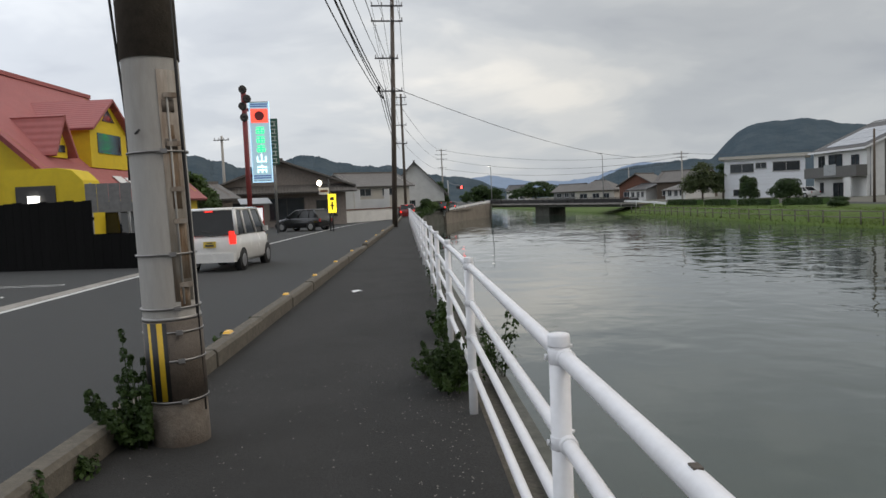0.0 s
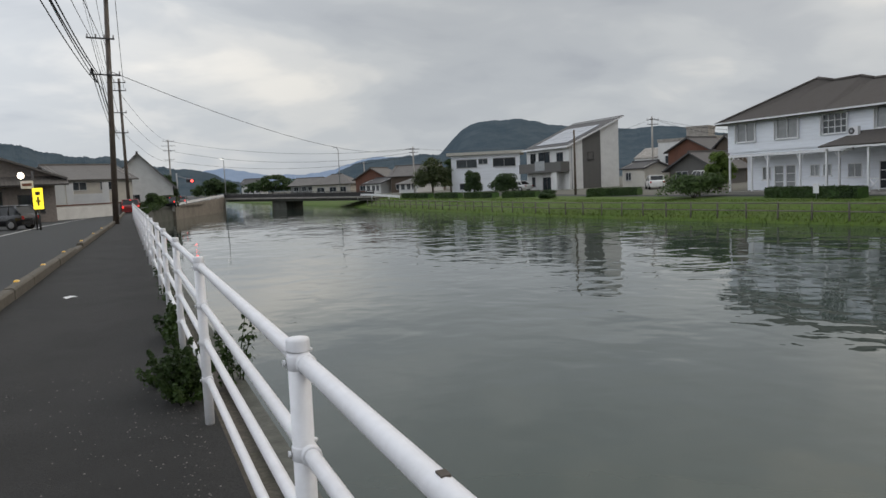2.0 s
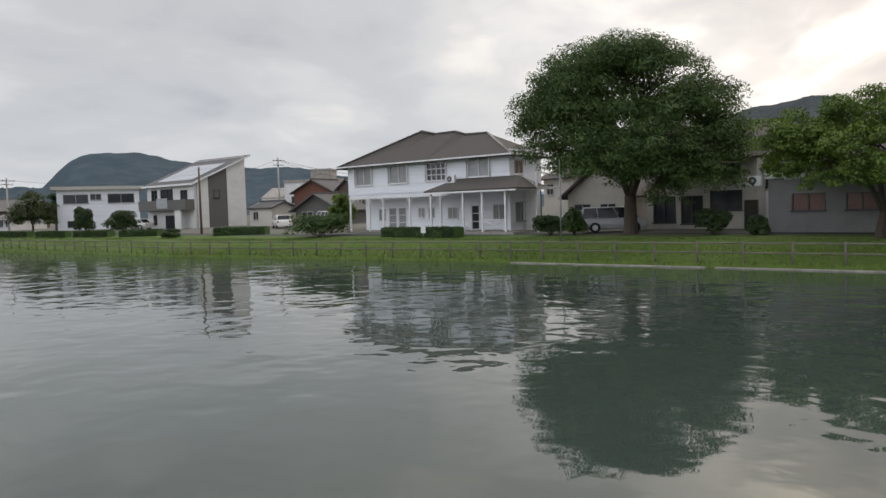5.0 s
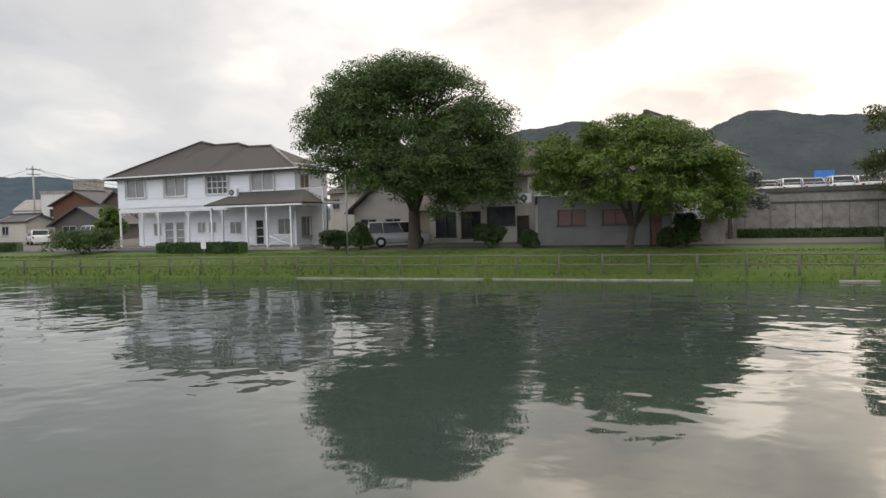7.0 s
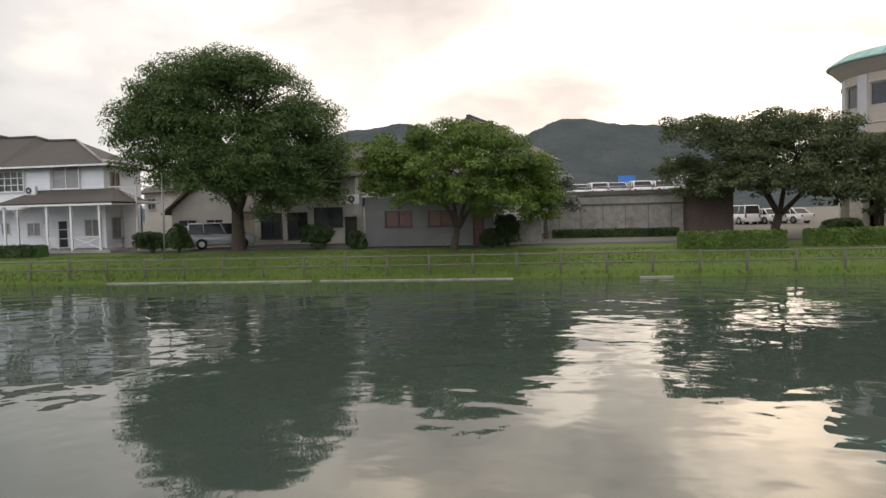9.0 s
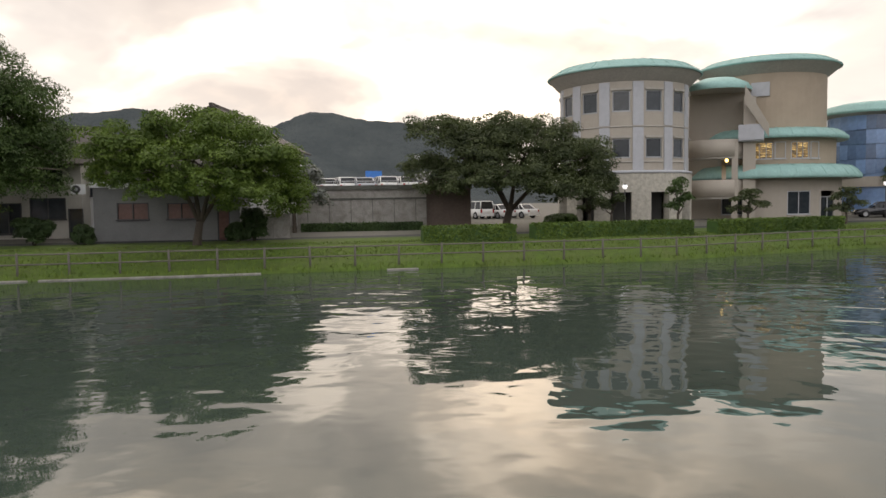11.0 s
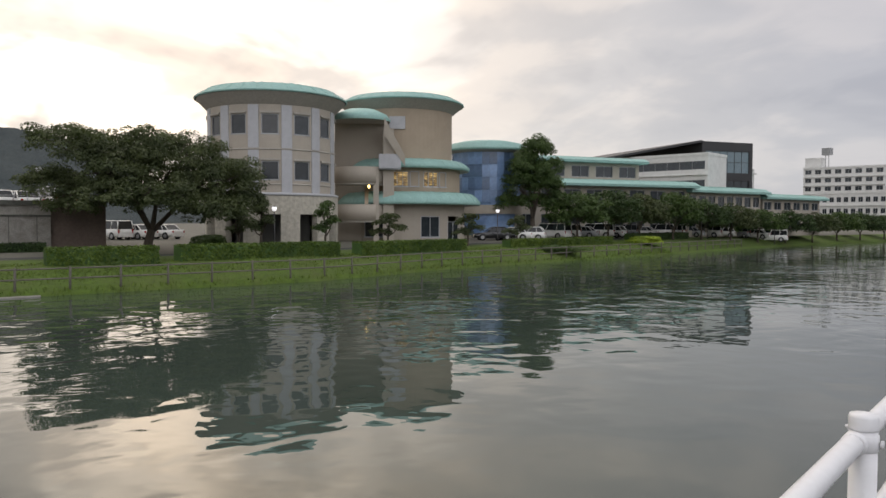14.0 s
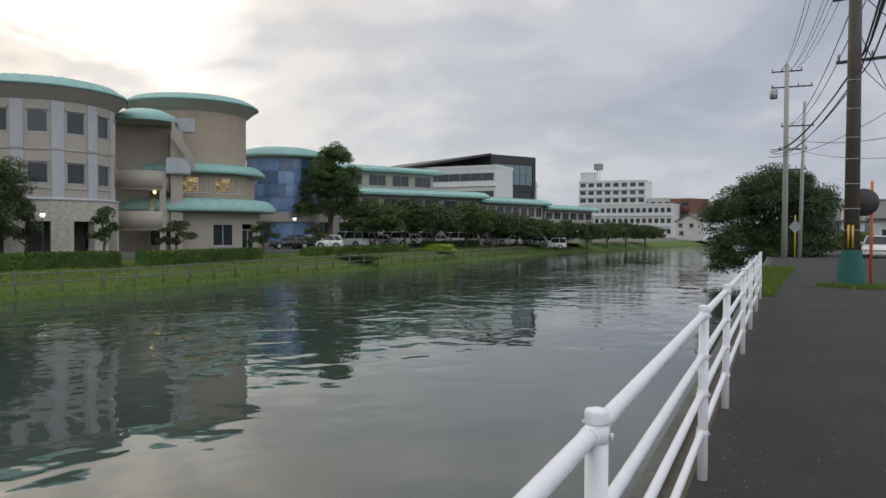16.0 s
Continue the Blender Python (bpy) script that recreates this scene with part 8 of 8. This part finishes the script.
def restaurant():
    a, b = (-12.5, 27.4), (-11.7, 40.5)
    L = math.dist(a, b)
    e = thing("restaurant", pose(a[0], a[1], -0.15, 0, 0, math.degrees(math.atan2(b[1] - a[1], b[0] - a[0]))), "bright yellow restaurant with steep faded red roof and dormers", "restaurant")
    ev, rise, dep = 2.75, 5.3, 11.5
    s = Solid()
    wall_sheet(s, 0, L, -0.4, ev, 0, 0.2, [(3, 6, 0.6, 2.2), (7.5, 10.5, 0.6, 2.2)])
    s.box(0, 0.2, 0.2, dep, -0.4, ev).box(L - 0.2, L, 0.2, dep, -0.4, ev).box(0.2, L - 0.2, dep - 0.2, dep, -0.4, ev)
    for x in (0.0, L - 0.2):
        s.add([(x, 0, ev), (x, dep, ev), (x, dep / 2, ev + rise), (x + 0.2, 0, ev), (x + 0.2, dep, ev), (x + 0.2, dep / 2, ev + rise)], [(0, 2, 1), (3, 4, 5), (0, 1, 4, 3), (1, 2, 5, 4), (2, 0, 3, 5)])
    part("wall", s, YELLOW, e)
    window(e, 3, 0.6, 3, 1.6, 0, GLASS, METAL_DARK, 2)
    window(e, 7.5, 0.6, 3, 1.6, 0, GLASS, METAL_DARK, 2)
    add_roof(e, PINK_ROOF, "gable_u", L, dep, ev, rise, 0.45, 0.14)
    k = rise / (dep / 2)
    part("barge_board", Solid().poly([(-0.47, -0.45, ev - k * 0.45 - 0.16), (-0.47, dep / 2, ev + rise - 0.16), (-0.47, dep / 2, ev + rise + 0.06), (-0.47, -0.45, ev - k * 0.45 + 0.06)], 0.06), RED_TRIM, e)
    # large dormer with a gabled roof, and a small pointed one
    def dormer(u, w, v, zb, zt, rise2, name):
        d = part(name, Solid().box(u, u + w, v, v + 3.0, zb, zt).add([(u, v, zt), (u + w, v, zt), (u + w / 2, v, zt + rise2), (u, v + 3, zt), (u + w, v + 3, zt), (u + w / 2, v + 3, zt + rise2)], [(0, 1, 2), (3, 5, 4), (0, 2, 5, 3), (1, 4, 5, 2), (0, 3, 4, 1)]), YELLOW, e)
        r = Solid()
        o = 0.3
        kk = rise2 / (w / 2)
        r.poly([(u - o, v + 3.4, zt - kk * o), (u - o, v - o, zt - kk * o), (u + w / 2, v - o, zt + rise2 + 0.04), (u + w / 2, v + 3.4, zt + rise2 + 0.04)], 0.1)
        r.poly([(u + w + o, v - o, zt - kk * o), (u + w + o, v + 3.4, zt - kk * o), (u + w / 2, v + 3.4, zt + rise2 + 0.04), (u + w / 2, v - o, zt + rise2 + 0.04)], 0.1)
        part("dormer_roof", r, PINK_ROOF, d)
        q = Solid().box(u + w * 0.18, u + w * 0.82, v - 0.03, v + 0.02, zb + (zt - zb) * 0.35, zb + (zt - zb) * 0.82)
        part("dormer_window", q, GLASS, d)
        part("gable_window", Solid().add([(u + w * 0.32, v - 0.02, zt + rise2 * 0.18), (u + w * 0.68, v - 0.02, zt + rise2 * 0.18), (u + w * 0.5, v - 0.02, zt + rise2 * 0.66)], [(0, 1, 2)]), GLASS, d)
    dormer(3.7, 3.3, 0.9, ev + 0.9, ev + 2.7, 1.15, "dormer")
    dormer(1.3, 1.1, 1.2, ev + 1.2, ev + 1.8, 1.0, "small_dormer")
    # white shapes painted on the roof, unreadable at this distance
    for u, v0, w, hh in ((4.6, 0.0, 0.8, 0.5), (5.6, 0.15, 0.3, 0.3), (6.05, 0.15, 0.3, 0.3), (6.5, 0.15, 0.3, 0.3), (6.9, -0.2, 0.6, 0.35)):
        part("roof_mark", Solid().poly([(u, v0, ev + k * v0 + 0.1), (u + w, v0, ev + k * v0 + 0.1), (u + w, v0 + hh, ev + k * (v0 + hh) + 0.1), (u, v0 + hh, ev + k * (v0 + hh) + 0.1)], 0.02), TRIM_WHITE, e)
    # rounded yellow porch block on the gable side with its lamp
    ring = [(0.0, 0.0), (2.9, 0.0), (2.9, 2.4), (2.75, 2.9), (2.4, 3.25), (1.9, 3.35), (0.0, 3.35)]
    s = Solid().add([(-1.2, 1.6 - u, z) for u, z in ring] + [(-0.02, 1.6 - u, z) for u, z in ring], [tuple(range(6, -1, -1)), tuple(range(7, 14))] + [(i, (i + 1) % 7, 7 + (i + 1) % 7, 7 + i) for i in range(7)])
    part("porch", s, YELLOW, e)
    # flat dark panel painted as the shade of an alcove; no recess is cut
    part("alcove", Solid().box(-1.24, -1.2, -0.2, 1.2, 1.75, 2.75), METAL_DARK, e)
    part("flood_light", Solid().box(-1.34, -1.24, 0.35, 0.75, 2.15, 2.4, bevel=0.03), LAMP_WHITE, e)
    part("gable_light", Solid().tube([(-0.3, 3.9, 5.6), (-0.5, 3.9, 5.5)], 0.14, 10), LAMP_WHITE, e)


restaurant()
e = thing("black_fence", pose(-17.5, 24.6, -0.15, 0, 0, -11.6), "tall black stained board fence beside the parking lot", "fence")
for i in range(26):
    part("board", Solid().box(i * 0.3, i * 0.3 + 0.292, 0, 0.05, -0.2, 2.1 + 0.02 * (i % 3)), BLACK_WALL, e)
for i in range(26, 32):
    part("board", Solid().box(i * 0.3, i * 0.3 + 0.292, 0, 0.05, -0.2, 1.08), BLACK_WALL, e)
part("rail", Solid().box(0, 7.8, 0.05, 0.12, 1.5, 1.6).box(0, 9.5, 0.05, 0.12, 0.5, 0.6), BLACK_WALL, e)
e = thing("parking_sign", pose(*at(22.0, 27.5), -0.15, 0, 0, 20), "grey panelled sign board on two posts", "sign")
for i in range(4):
    part("panel", Solid().box(-0.72 + i * 0.36, -0.72 + i * 0.36 + 0.35, 0, 0.05, 1.75, 2.72), material("grey_panel_paint", (0.16, 0.165, 0.17), 0.6) if i == 0 else bpy.data.materials["grey_panel_paint"], e)
for x in (-0.55, 0.6):
    part("post", Solid().tube([(x, 0.08, -0.2), (x, 0.08, 2.75)], 0.04, 8), METAL_GREY, e)

# lit sign tower
GLOW_EDGE = glowing("blue_white_sign_edge", (0.45, 0.75, 1.0), 1.1)
SIGN_FACE = glowing("pale_blue_sign_face", (0.42, 0.62, 0.72), 0.5)
SIGN_RED = glowing("red_sign_box", (1.0, 0.10, 0.06), 1.3)
SIGN_GREEN = glowing("green_sign_strokes", (0.02, 0.95, 0.30), 1.3)
SIGN_CYAN = glowing("white_sign_strokes", (0.75, 1.0, 0.95), 1.5)
SIGN_BLUE = glowing("dark_blue_sign_bands", (0.08, 0.15, 0.35), 0.6)
e = thing("sign_tower", pose(*at(11.3, 42), -0.15, 0, 0, 8), "tall lit vertical shop sign on a dark red pole", "sign")
part("pole", Solid().tube([(-0.78, 0, -0.3), (-0.78, 0, 8.2)], 0.14, 12), RED_TRIM, e)
part("cabinet", Solid().box(-0.5, 0.5, 0, 0.35, 3.15, 7.5), METAL_GREY, e)
part("edge_tube", Solid().box(-0.54, -0.50, -0.03, 0.35, 3.15, 7.5).box(0.50, 0.54, -0.03, 0.35, 3.15, 7.5).box(-0.54, 0.54, -0.03, 0.35, 3.1, 3.15), GLOW_EDGE, e)
part("face", Solid().box(-0.49, 0.49, -0.02, 0.0, 3.2, 7.45), SIGN_FACE, e)
part("red_box", Solid().box(-0.46, 0.46, -0.05, -0.02, 6.35, 7.1), SIGN_RED, e)
part("round_mark", Solid().tube([(0, -0.05, 6.72), (0, -0.07, 6.72)], 0.26, 16), RED_TRIM, e)
for z in (7.2, 7.32, 3.3, 3.42):
    part("band", Solid().box(-0.46, 0.46, -0.04, -0.02, z, z + 0.07), SIGN_BLUE, e)
for j in range(3):
    z = 5.75 - j * 0.5
    s = Solid()
    for q in ((-0.2, 0.2, 0.30, 0.35), (-0.22, 0.22, 0.16, 0.21), (-0.2, 0.2, 0.02, 0.07), (-0.03, 0.03, 0.0, 0.36), (-0.2, -0.15, 0.0, 0.2), (0.15, 0.2, 0.0, 0.2)):
        s.box(q[0], q[1], -0.05, -0.02, z + q[2], z + q[3])
    part("green_mark", s, SIGN_GREEN, e)
s = Solid().box(-0.26, -0.2, -0.06, -0.02, 4.22, 4.52).box(-0.03, 0.03, -0.06, -0.02, 4.22, 4.66).box(0.2, 0.26, -0.06, -0.02, 4.22, 4.52).box(-0.26, 0.26, -0.06, -0.02, 4.2, 4.26)
part("mountain_character", s, SIGN_CYAN, e)
s = Solid()
for q in ((-0.25, 0.25, 0.28, 0.34), (-0.05, 0.05, 0.34, 0.42), (-0.16, 0.16, 0.12, 0.18), (-0.25, -0.19, 0.0, 0.2), (0.19, 0.25, 0.0, 0.2), (-0.04, 0.04, 0.0, 0.12)):
    s.box(q[0], q[1], -0.06, -0.02, 3.62 + q[2], 3.62 + q[3])
part("white_mark", s, SIGN_CYAN, e)
part("bracket", Solid().box(-0.7, -0.5, 0.05, 0.2, 3.4, 3.55).box(-0.7, -0.5, 0.05, 0.2, 7.0, 7.15), RED_TRIM, e)
for z, x in ((8.1, -0.9), (7.6, -0.7), (7.2, -0.95), (6.6, -0.9)):
    part("loudspeaker", Solid().lathe([(0.06, 0.0), (0.09, 0.12), (0.22, 0.34), (0.23, 0.36), (0.01, 0.2)], 12, pose(x, -0.1, z, 90, 0, 20)), METAL_DARK, e)
e = thing("clinic_sign", pose(*at(10.4, 50), -0.15, 0, 0, 8), "tall dark green vertical sign with pale strokes", "sign")
part("post", Solid().tube([(0, 0.1, -0.2), (0, 0.1, 7.4)], 0.09, 8), METAL_GREY, e)
part("face", Solid().box(-0.34, 0.34, -0.05, 0.05, 4.5, 7.5), material("dark_green_sign_paint", (0.05, 0.13, 0.10), 0.5), e)
PALE = material("pale_sign_strokes", (0.55, 0.62, 0.58), 0.5, bump=0)
for j in range(6):
    z = 4.58 + j * 0.48
    part("stroke_group", Solid().box(-0.22, 0.22, -0.07, -0.05, z + 0.28, z + 0.33).box(-0.22, 0.22, -0.07, -0.05, z + 0.02, z + 0.07).box(-0.2, -0.14, -0.07, -0.05, z + 0.07, z + 0.28).box(0.1, 0.16, -0.07, -0.05, z + 0.07, z + 0.28), PALE, e)

taupe = house("grey-brown single-storey house with broad tiled gable", at(14.6, 66), at(5.2, 66), 12, -0.15, 3.75, "gable_v", 2.0, material("taupe_render", (0.27, 0.235, 0.21), 0.85), TILE_ROWS, [(0.8, 0.8, 2.0, 1.4), (4.2, 0.6, 3.0, 1.9), (8.2, 0.8, 1.8, 1.4)], 0.9, frame_mat=METAL_DARK)
LT = math.dist(at(14.6, 66), at(5.2, 66))
part("pent_roof", Solid().poly([(-0.9, -1.3, 2.95), (LT + 0.9, -1.3, 2.95), (LT + 0.9, 0.0, 3.6), (-0.9, 0.0, 3.6)], 0.14), TILE_ROWS, taupe)
house("low tiled outbuilding beside the road", at(17.4, 56), at(13.6, 58), 6, -0.15, 2.7, "gable_u", 1.1, material("brown_plaster", (0.24, 0.20, 0.165), 0.85), TILE_ROWS, [(1.0, 0.8, 1.4, 1.0)], 0.5)
house("cream two-storey house with tiled gable roof", at(4.6, 96), at(0.3, 100), 9, -0.15, 4.2, "gable_u", 1.7, WALL_CREAM, TILE_ROWS, [(0.8, 2.7, 1.8, 1.0), (4.2, 2.7, 2.0, 1.0), (1.0, 0.5, 1.4, 1.4)], 0.6)
house("white storehouse with long sloping roof", at(2.1, 112), at(-2.4, 112), 16, -0.15, 3.3, "gable_v", 4.5, WALL_OFFWHITE, ROOF_TILE, [(3.0, 1.0, 1.4, 1.0)], 0.6)
e = thing("garden_wall", pose(*at(5.7, 68), -0.15, 0, 0, 60), "white rendered garden wall with brick coping", "wall")
part("wall", Solid().box(0, 11, 0, 0.2, -0.3, 1.15), WALL_OFFWHITE, e)
part("coping", Solid().box(-0.1, 11.1, -0.06, 0.26, 1.15, 1.25), WALL_RUST, e)
e = thing("gate_post", pose(*at(4.3, 84), -0.15), "white gate wall with square pillars", "wall")
part("pillar", Solid().box(-0.3, 0.3, -0.3, 0.3, -0.2, 3.3), WALL_OFFWHITE, e)
part("pillar", Solid().box(3.0, 3.6, -0.3, 0.3, -0.2, 3.3), WALL_OFFWHITE, e)
part("panel", Solid().box(0.3, 3.0, -0.1, 0.1, -0.2, 2.2), WALL_OFFWHITE, e)
e = thing("vending_machine", pose(*at(12.0, 45), -0.15, 0, 0, 20), "red vending machine with a lit front beside the road", "vending machine")
part("cabinet", Solid().box(-0.5, 0.5, 0, 0.7, 0, 1.83, bevel=0.03), material("red_machine_paint", (0.50, 0.03, 0.03), 0.4), e)
part("display", Solid().box(-0.42, 0.42, -0.02, 0.0, 0.95, 1.7), LAMP_DIM, e)
part("slot", Solid().box(-0.3, 0.3, -0.02, 0.0, 0.25, 0.45), METAL_DARK, e)
part("awning", Solid().poly([(-0.9, -0.7, 1.95), (0.9, -0.7, 1.95), (0.9, 0.7, 2.3), (-0.9, 0.7, 2.3)], 0.06), METAL_GREY, e)
e = thing("lit_sign", pose(*at(6.25, 48), -0.15, 0, 0, 6), "small lit yellow roadside sign on a post", "sign")
part("post", Solid().tube([(0, 0.05, -0.2), (0, 0.05, 1.6)], 0.05, 8), METAL_DARK, e)
part("face", Solid().box(-0.26, 0.26, -0.06, 0.06, 1.2, 2.4), glowing("yellow_sign_glow", (1.0, 0.78, 0.04), 1.3), e)
part("strokes", Solid().box(-0.12, 0.12, -0.075, -0.06, 2.0, 2.2).box(-0.05, 0.05, -0.075, -0.06, 1.4, 1.9).box(-0.14, 0.14, -0.075, -0.06, 1.62, 1.7), METAL_DARK, e)
e = thing("small_sign", pose(*at(6.8, 49), -0.15, 0, 0, 6), "white hanging sign with a round lamp", "sign")
part("post", Solid().tube([(0.3, 0.05, -0.2), (0.3, 0.05, 3.4)], 0.05, 8), METAL_DARK, e)
part("face", Solid().box(-0.35, 0.3, -0.05, 0.05, 2.4, 2.85), TRIM_WHITE, e)
part("strokes", Solid().box(-0.27, 0.22, -0.06, -0.05, 2.55, 2.7), BRICK_RED, e)
part("lamp", Solid().lathe([(0.01, 2.95), (0.14, 3.02), (0.18, 3.16), (0.12, 3.3), (0.01, 3.34)], 12, pose(-0.3, -0.1, 0)), glowing("warm_globe", (1.0, 0.86, 0.66), 5.0), e)

# ---- weeds, litter ----
WEED = leaf_material("roadside_weed_leaves", (0.016, 0.032, 0.008), (0.055, 0.098, 0.020))


def weed(label, x, y, z, w, d, h, count, seed, leaf=0.035, sprigs=7):
    rng = random.Random(seed)
    e = thing("weed", pose(x, y, z), label, "weed")
    s = Solid()
    cl = []
    for i in range(sprigs):
        a = rng.uniform(0, 6.28)
        q = rng.uniform(0.1, 0.9)
        tip = (math.cos(a) * q * w / 2, math.sin(a) * q * d / 2, h * rng.uniform(0.45, 1.0) * (1.15 - 0.5 * q))
        s.tube([(tip[0] * 0.3, tip[1] * 0.3, -0.03), (tip[0] * 0.6, tip[1] * 0.6, tip[2] * 0.55), tip], [0.006, 0.005, 0.002], 5)
        for k in range(5):
            f = 0.25 + 0.75 * k / 4
            g = 0.3 + 0.7 * f
            cl.append(((tip[0] * g, tip[1] * g, tip[2] * f), (leaf * 2.4 * (1.5 - f), leaf * 2.4 * (1.5 - f), leaf * 2.0)))
    tagged(part("stalk_tuft", s, WEED, e), kind="stuff")
    me = leaf_cloud(cl, leaf, count, seed, 1.1)
    me.materials.append(WEED)
    part("leaves", me, WEED, e)
    return e


weed("dense leafy green weed at the pole base", -1.80, 4.72, 0, 0.75, 0.6, 0.56, 9500, 1, 0.0135, 34)
weed("tall leafy weed sprig beside the pole", -1.93, 4.95, 0, 0.35, 0.35, 0.86, 1500, 2, 0.015, 8)
weed("leafy green weed growing under the railing", 0.22, 5.75, 0, 0.6, 1.3, 0.46, 6500, 3, 0.014, 34)
weed("low leafy weed on the footpath edge", 0.10, 6.3, 0, 0.7, 1.0, 0.22, 700, 4, 0.018, 12)
weed("leafy sprig leaning over the water", 0.62, 6.0, -0.03, 0.5, 0.6, 0.62, 420, 5, 0.022, 6)
weed("weed tufts under the railing", 0.26, 8.3, 0, 0.4, 1.6, 0.36, 600, 6, 0.03, 10)
for i, (x, y, w, d, h) in enumerate(((-2.02, 3.75, 0.2, 0.3, 0.16), (-1.95, 4.2, 0.2, 0.3, 0.10), (-2.35, 9.0, 0.25, 0.9, 0.10), (-2.3, 10.2, 0.2, 0.8, 0.08), (0.3, 11.2, 0.3, 1.0, 0.3), (0.3, 14, 0.3, 1.4, 0.3), (0.5, 70, 2, 8, 0.8), (1.4, 80, 2.5, 8, 1.0))):
    far = d > 2
    weed("small green weeds in the joint" if not far else "grassy weeds at the footpath edge", x, y, -0.1 if x < -2.2 else 0, w, d, h, 900 if far else 160, 20 + i, 0.06 if far else 0.02, 24 if far else 6)
e = thing("litter", pose(-1.03, 12.55, 0.004, 0, 0, 30), "crumpled white scrap of paper on the footpath", "litter")
part("scrap", Solid().add([(-0.09, -0.05, 0), (0.02, -0.06, 0.02), (0.1, -0.03, 0.0), (0.08, 0.05, 0.02), (-0.02, 0.06, 0.005), (-0.1, 0.03, 0.025), (0, 0, 0.035)], [(0, 1, 6), (1, 2, 6), (2, 3, 6), (3, 4, 6), (4, 5, 6), (5, 0, 6)]), TRIM_WHITE, e)
rng2 = random.Random(12)
s = Solid()
for i in range(900):
    y = rng2.uniform(2.2, 7) if i < 620 else rng2.uniform(-8, -1.5)
    x = rng2.uniform(-1.9, 0.2) if y > 0 else rng2.uniform(-1.5, rail_x(y) - 0.1)
    if rng2.random() < 0.45:
        x = rail_x(y) - abs(rng2.gauss(0, 0.18)) - 0.05
    r = rng2.uniform(0.003, 0.008)
    s.add([(x - r, y, 0), (x, y - r, 0), (x + r, y, 0), (x, y + r, 0), (x, y, r * 0.9)], [(0, 1, 4), (1, 2, 4), (2, 3, 4), (3, 0, 4)])
tagged(part("grit", s, material("pale_grit", (0.20, 0.19, 0.17), 0.9, bump=0)), "loose pale grit on the asphalt footpath", "gravel", kind="stuff")

rng3 = np.random.default_rng(9)
V = []
for i in range(9000):
    y = rng3.uniform(-34, -18.5)
    x = rail_x(y) + rng3.uniform(-0.25 - 0.05 * (-18 - y), 0.3)
    if i > 6500:
        x, y = 3.6 + rng3.normal(0, 0.45), -23.4 + rng3.normal(0, 0.35)
    hgt, a = rng3.uniform(0.05, 0.17), rng3.uniform(0, 6.28)
    V += [(x - 0.014 * math.cos(a), y - 0.014 * math.sin(a), -0.01), (x + 0.014 * math.cos(a), y + 0.014 * math.sin(a), -0.01), (x + rng3.normal(0, 0.04), y + rng3.normal(0, 0.04), hgt)]
me = bpy.data.meshes.new("grass")
me.from_pydata(V, [], np.arange(len(V)).reshape(-1, 3).tolist())
me.materials.append(BLADE)
tagged(part("grass", me, BLADE), "short bright grass at the footpath edge", "grass", kind="stuff")
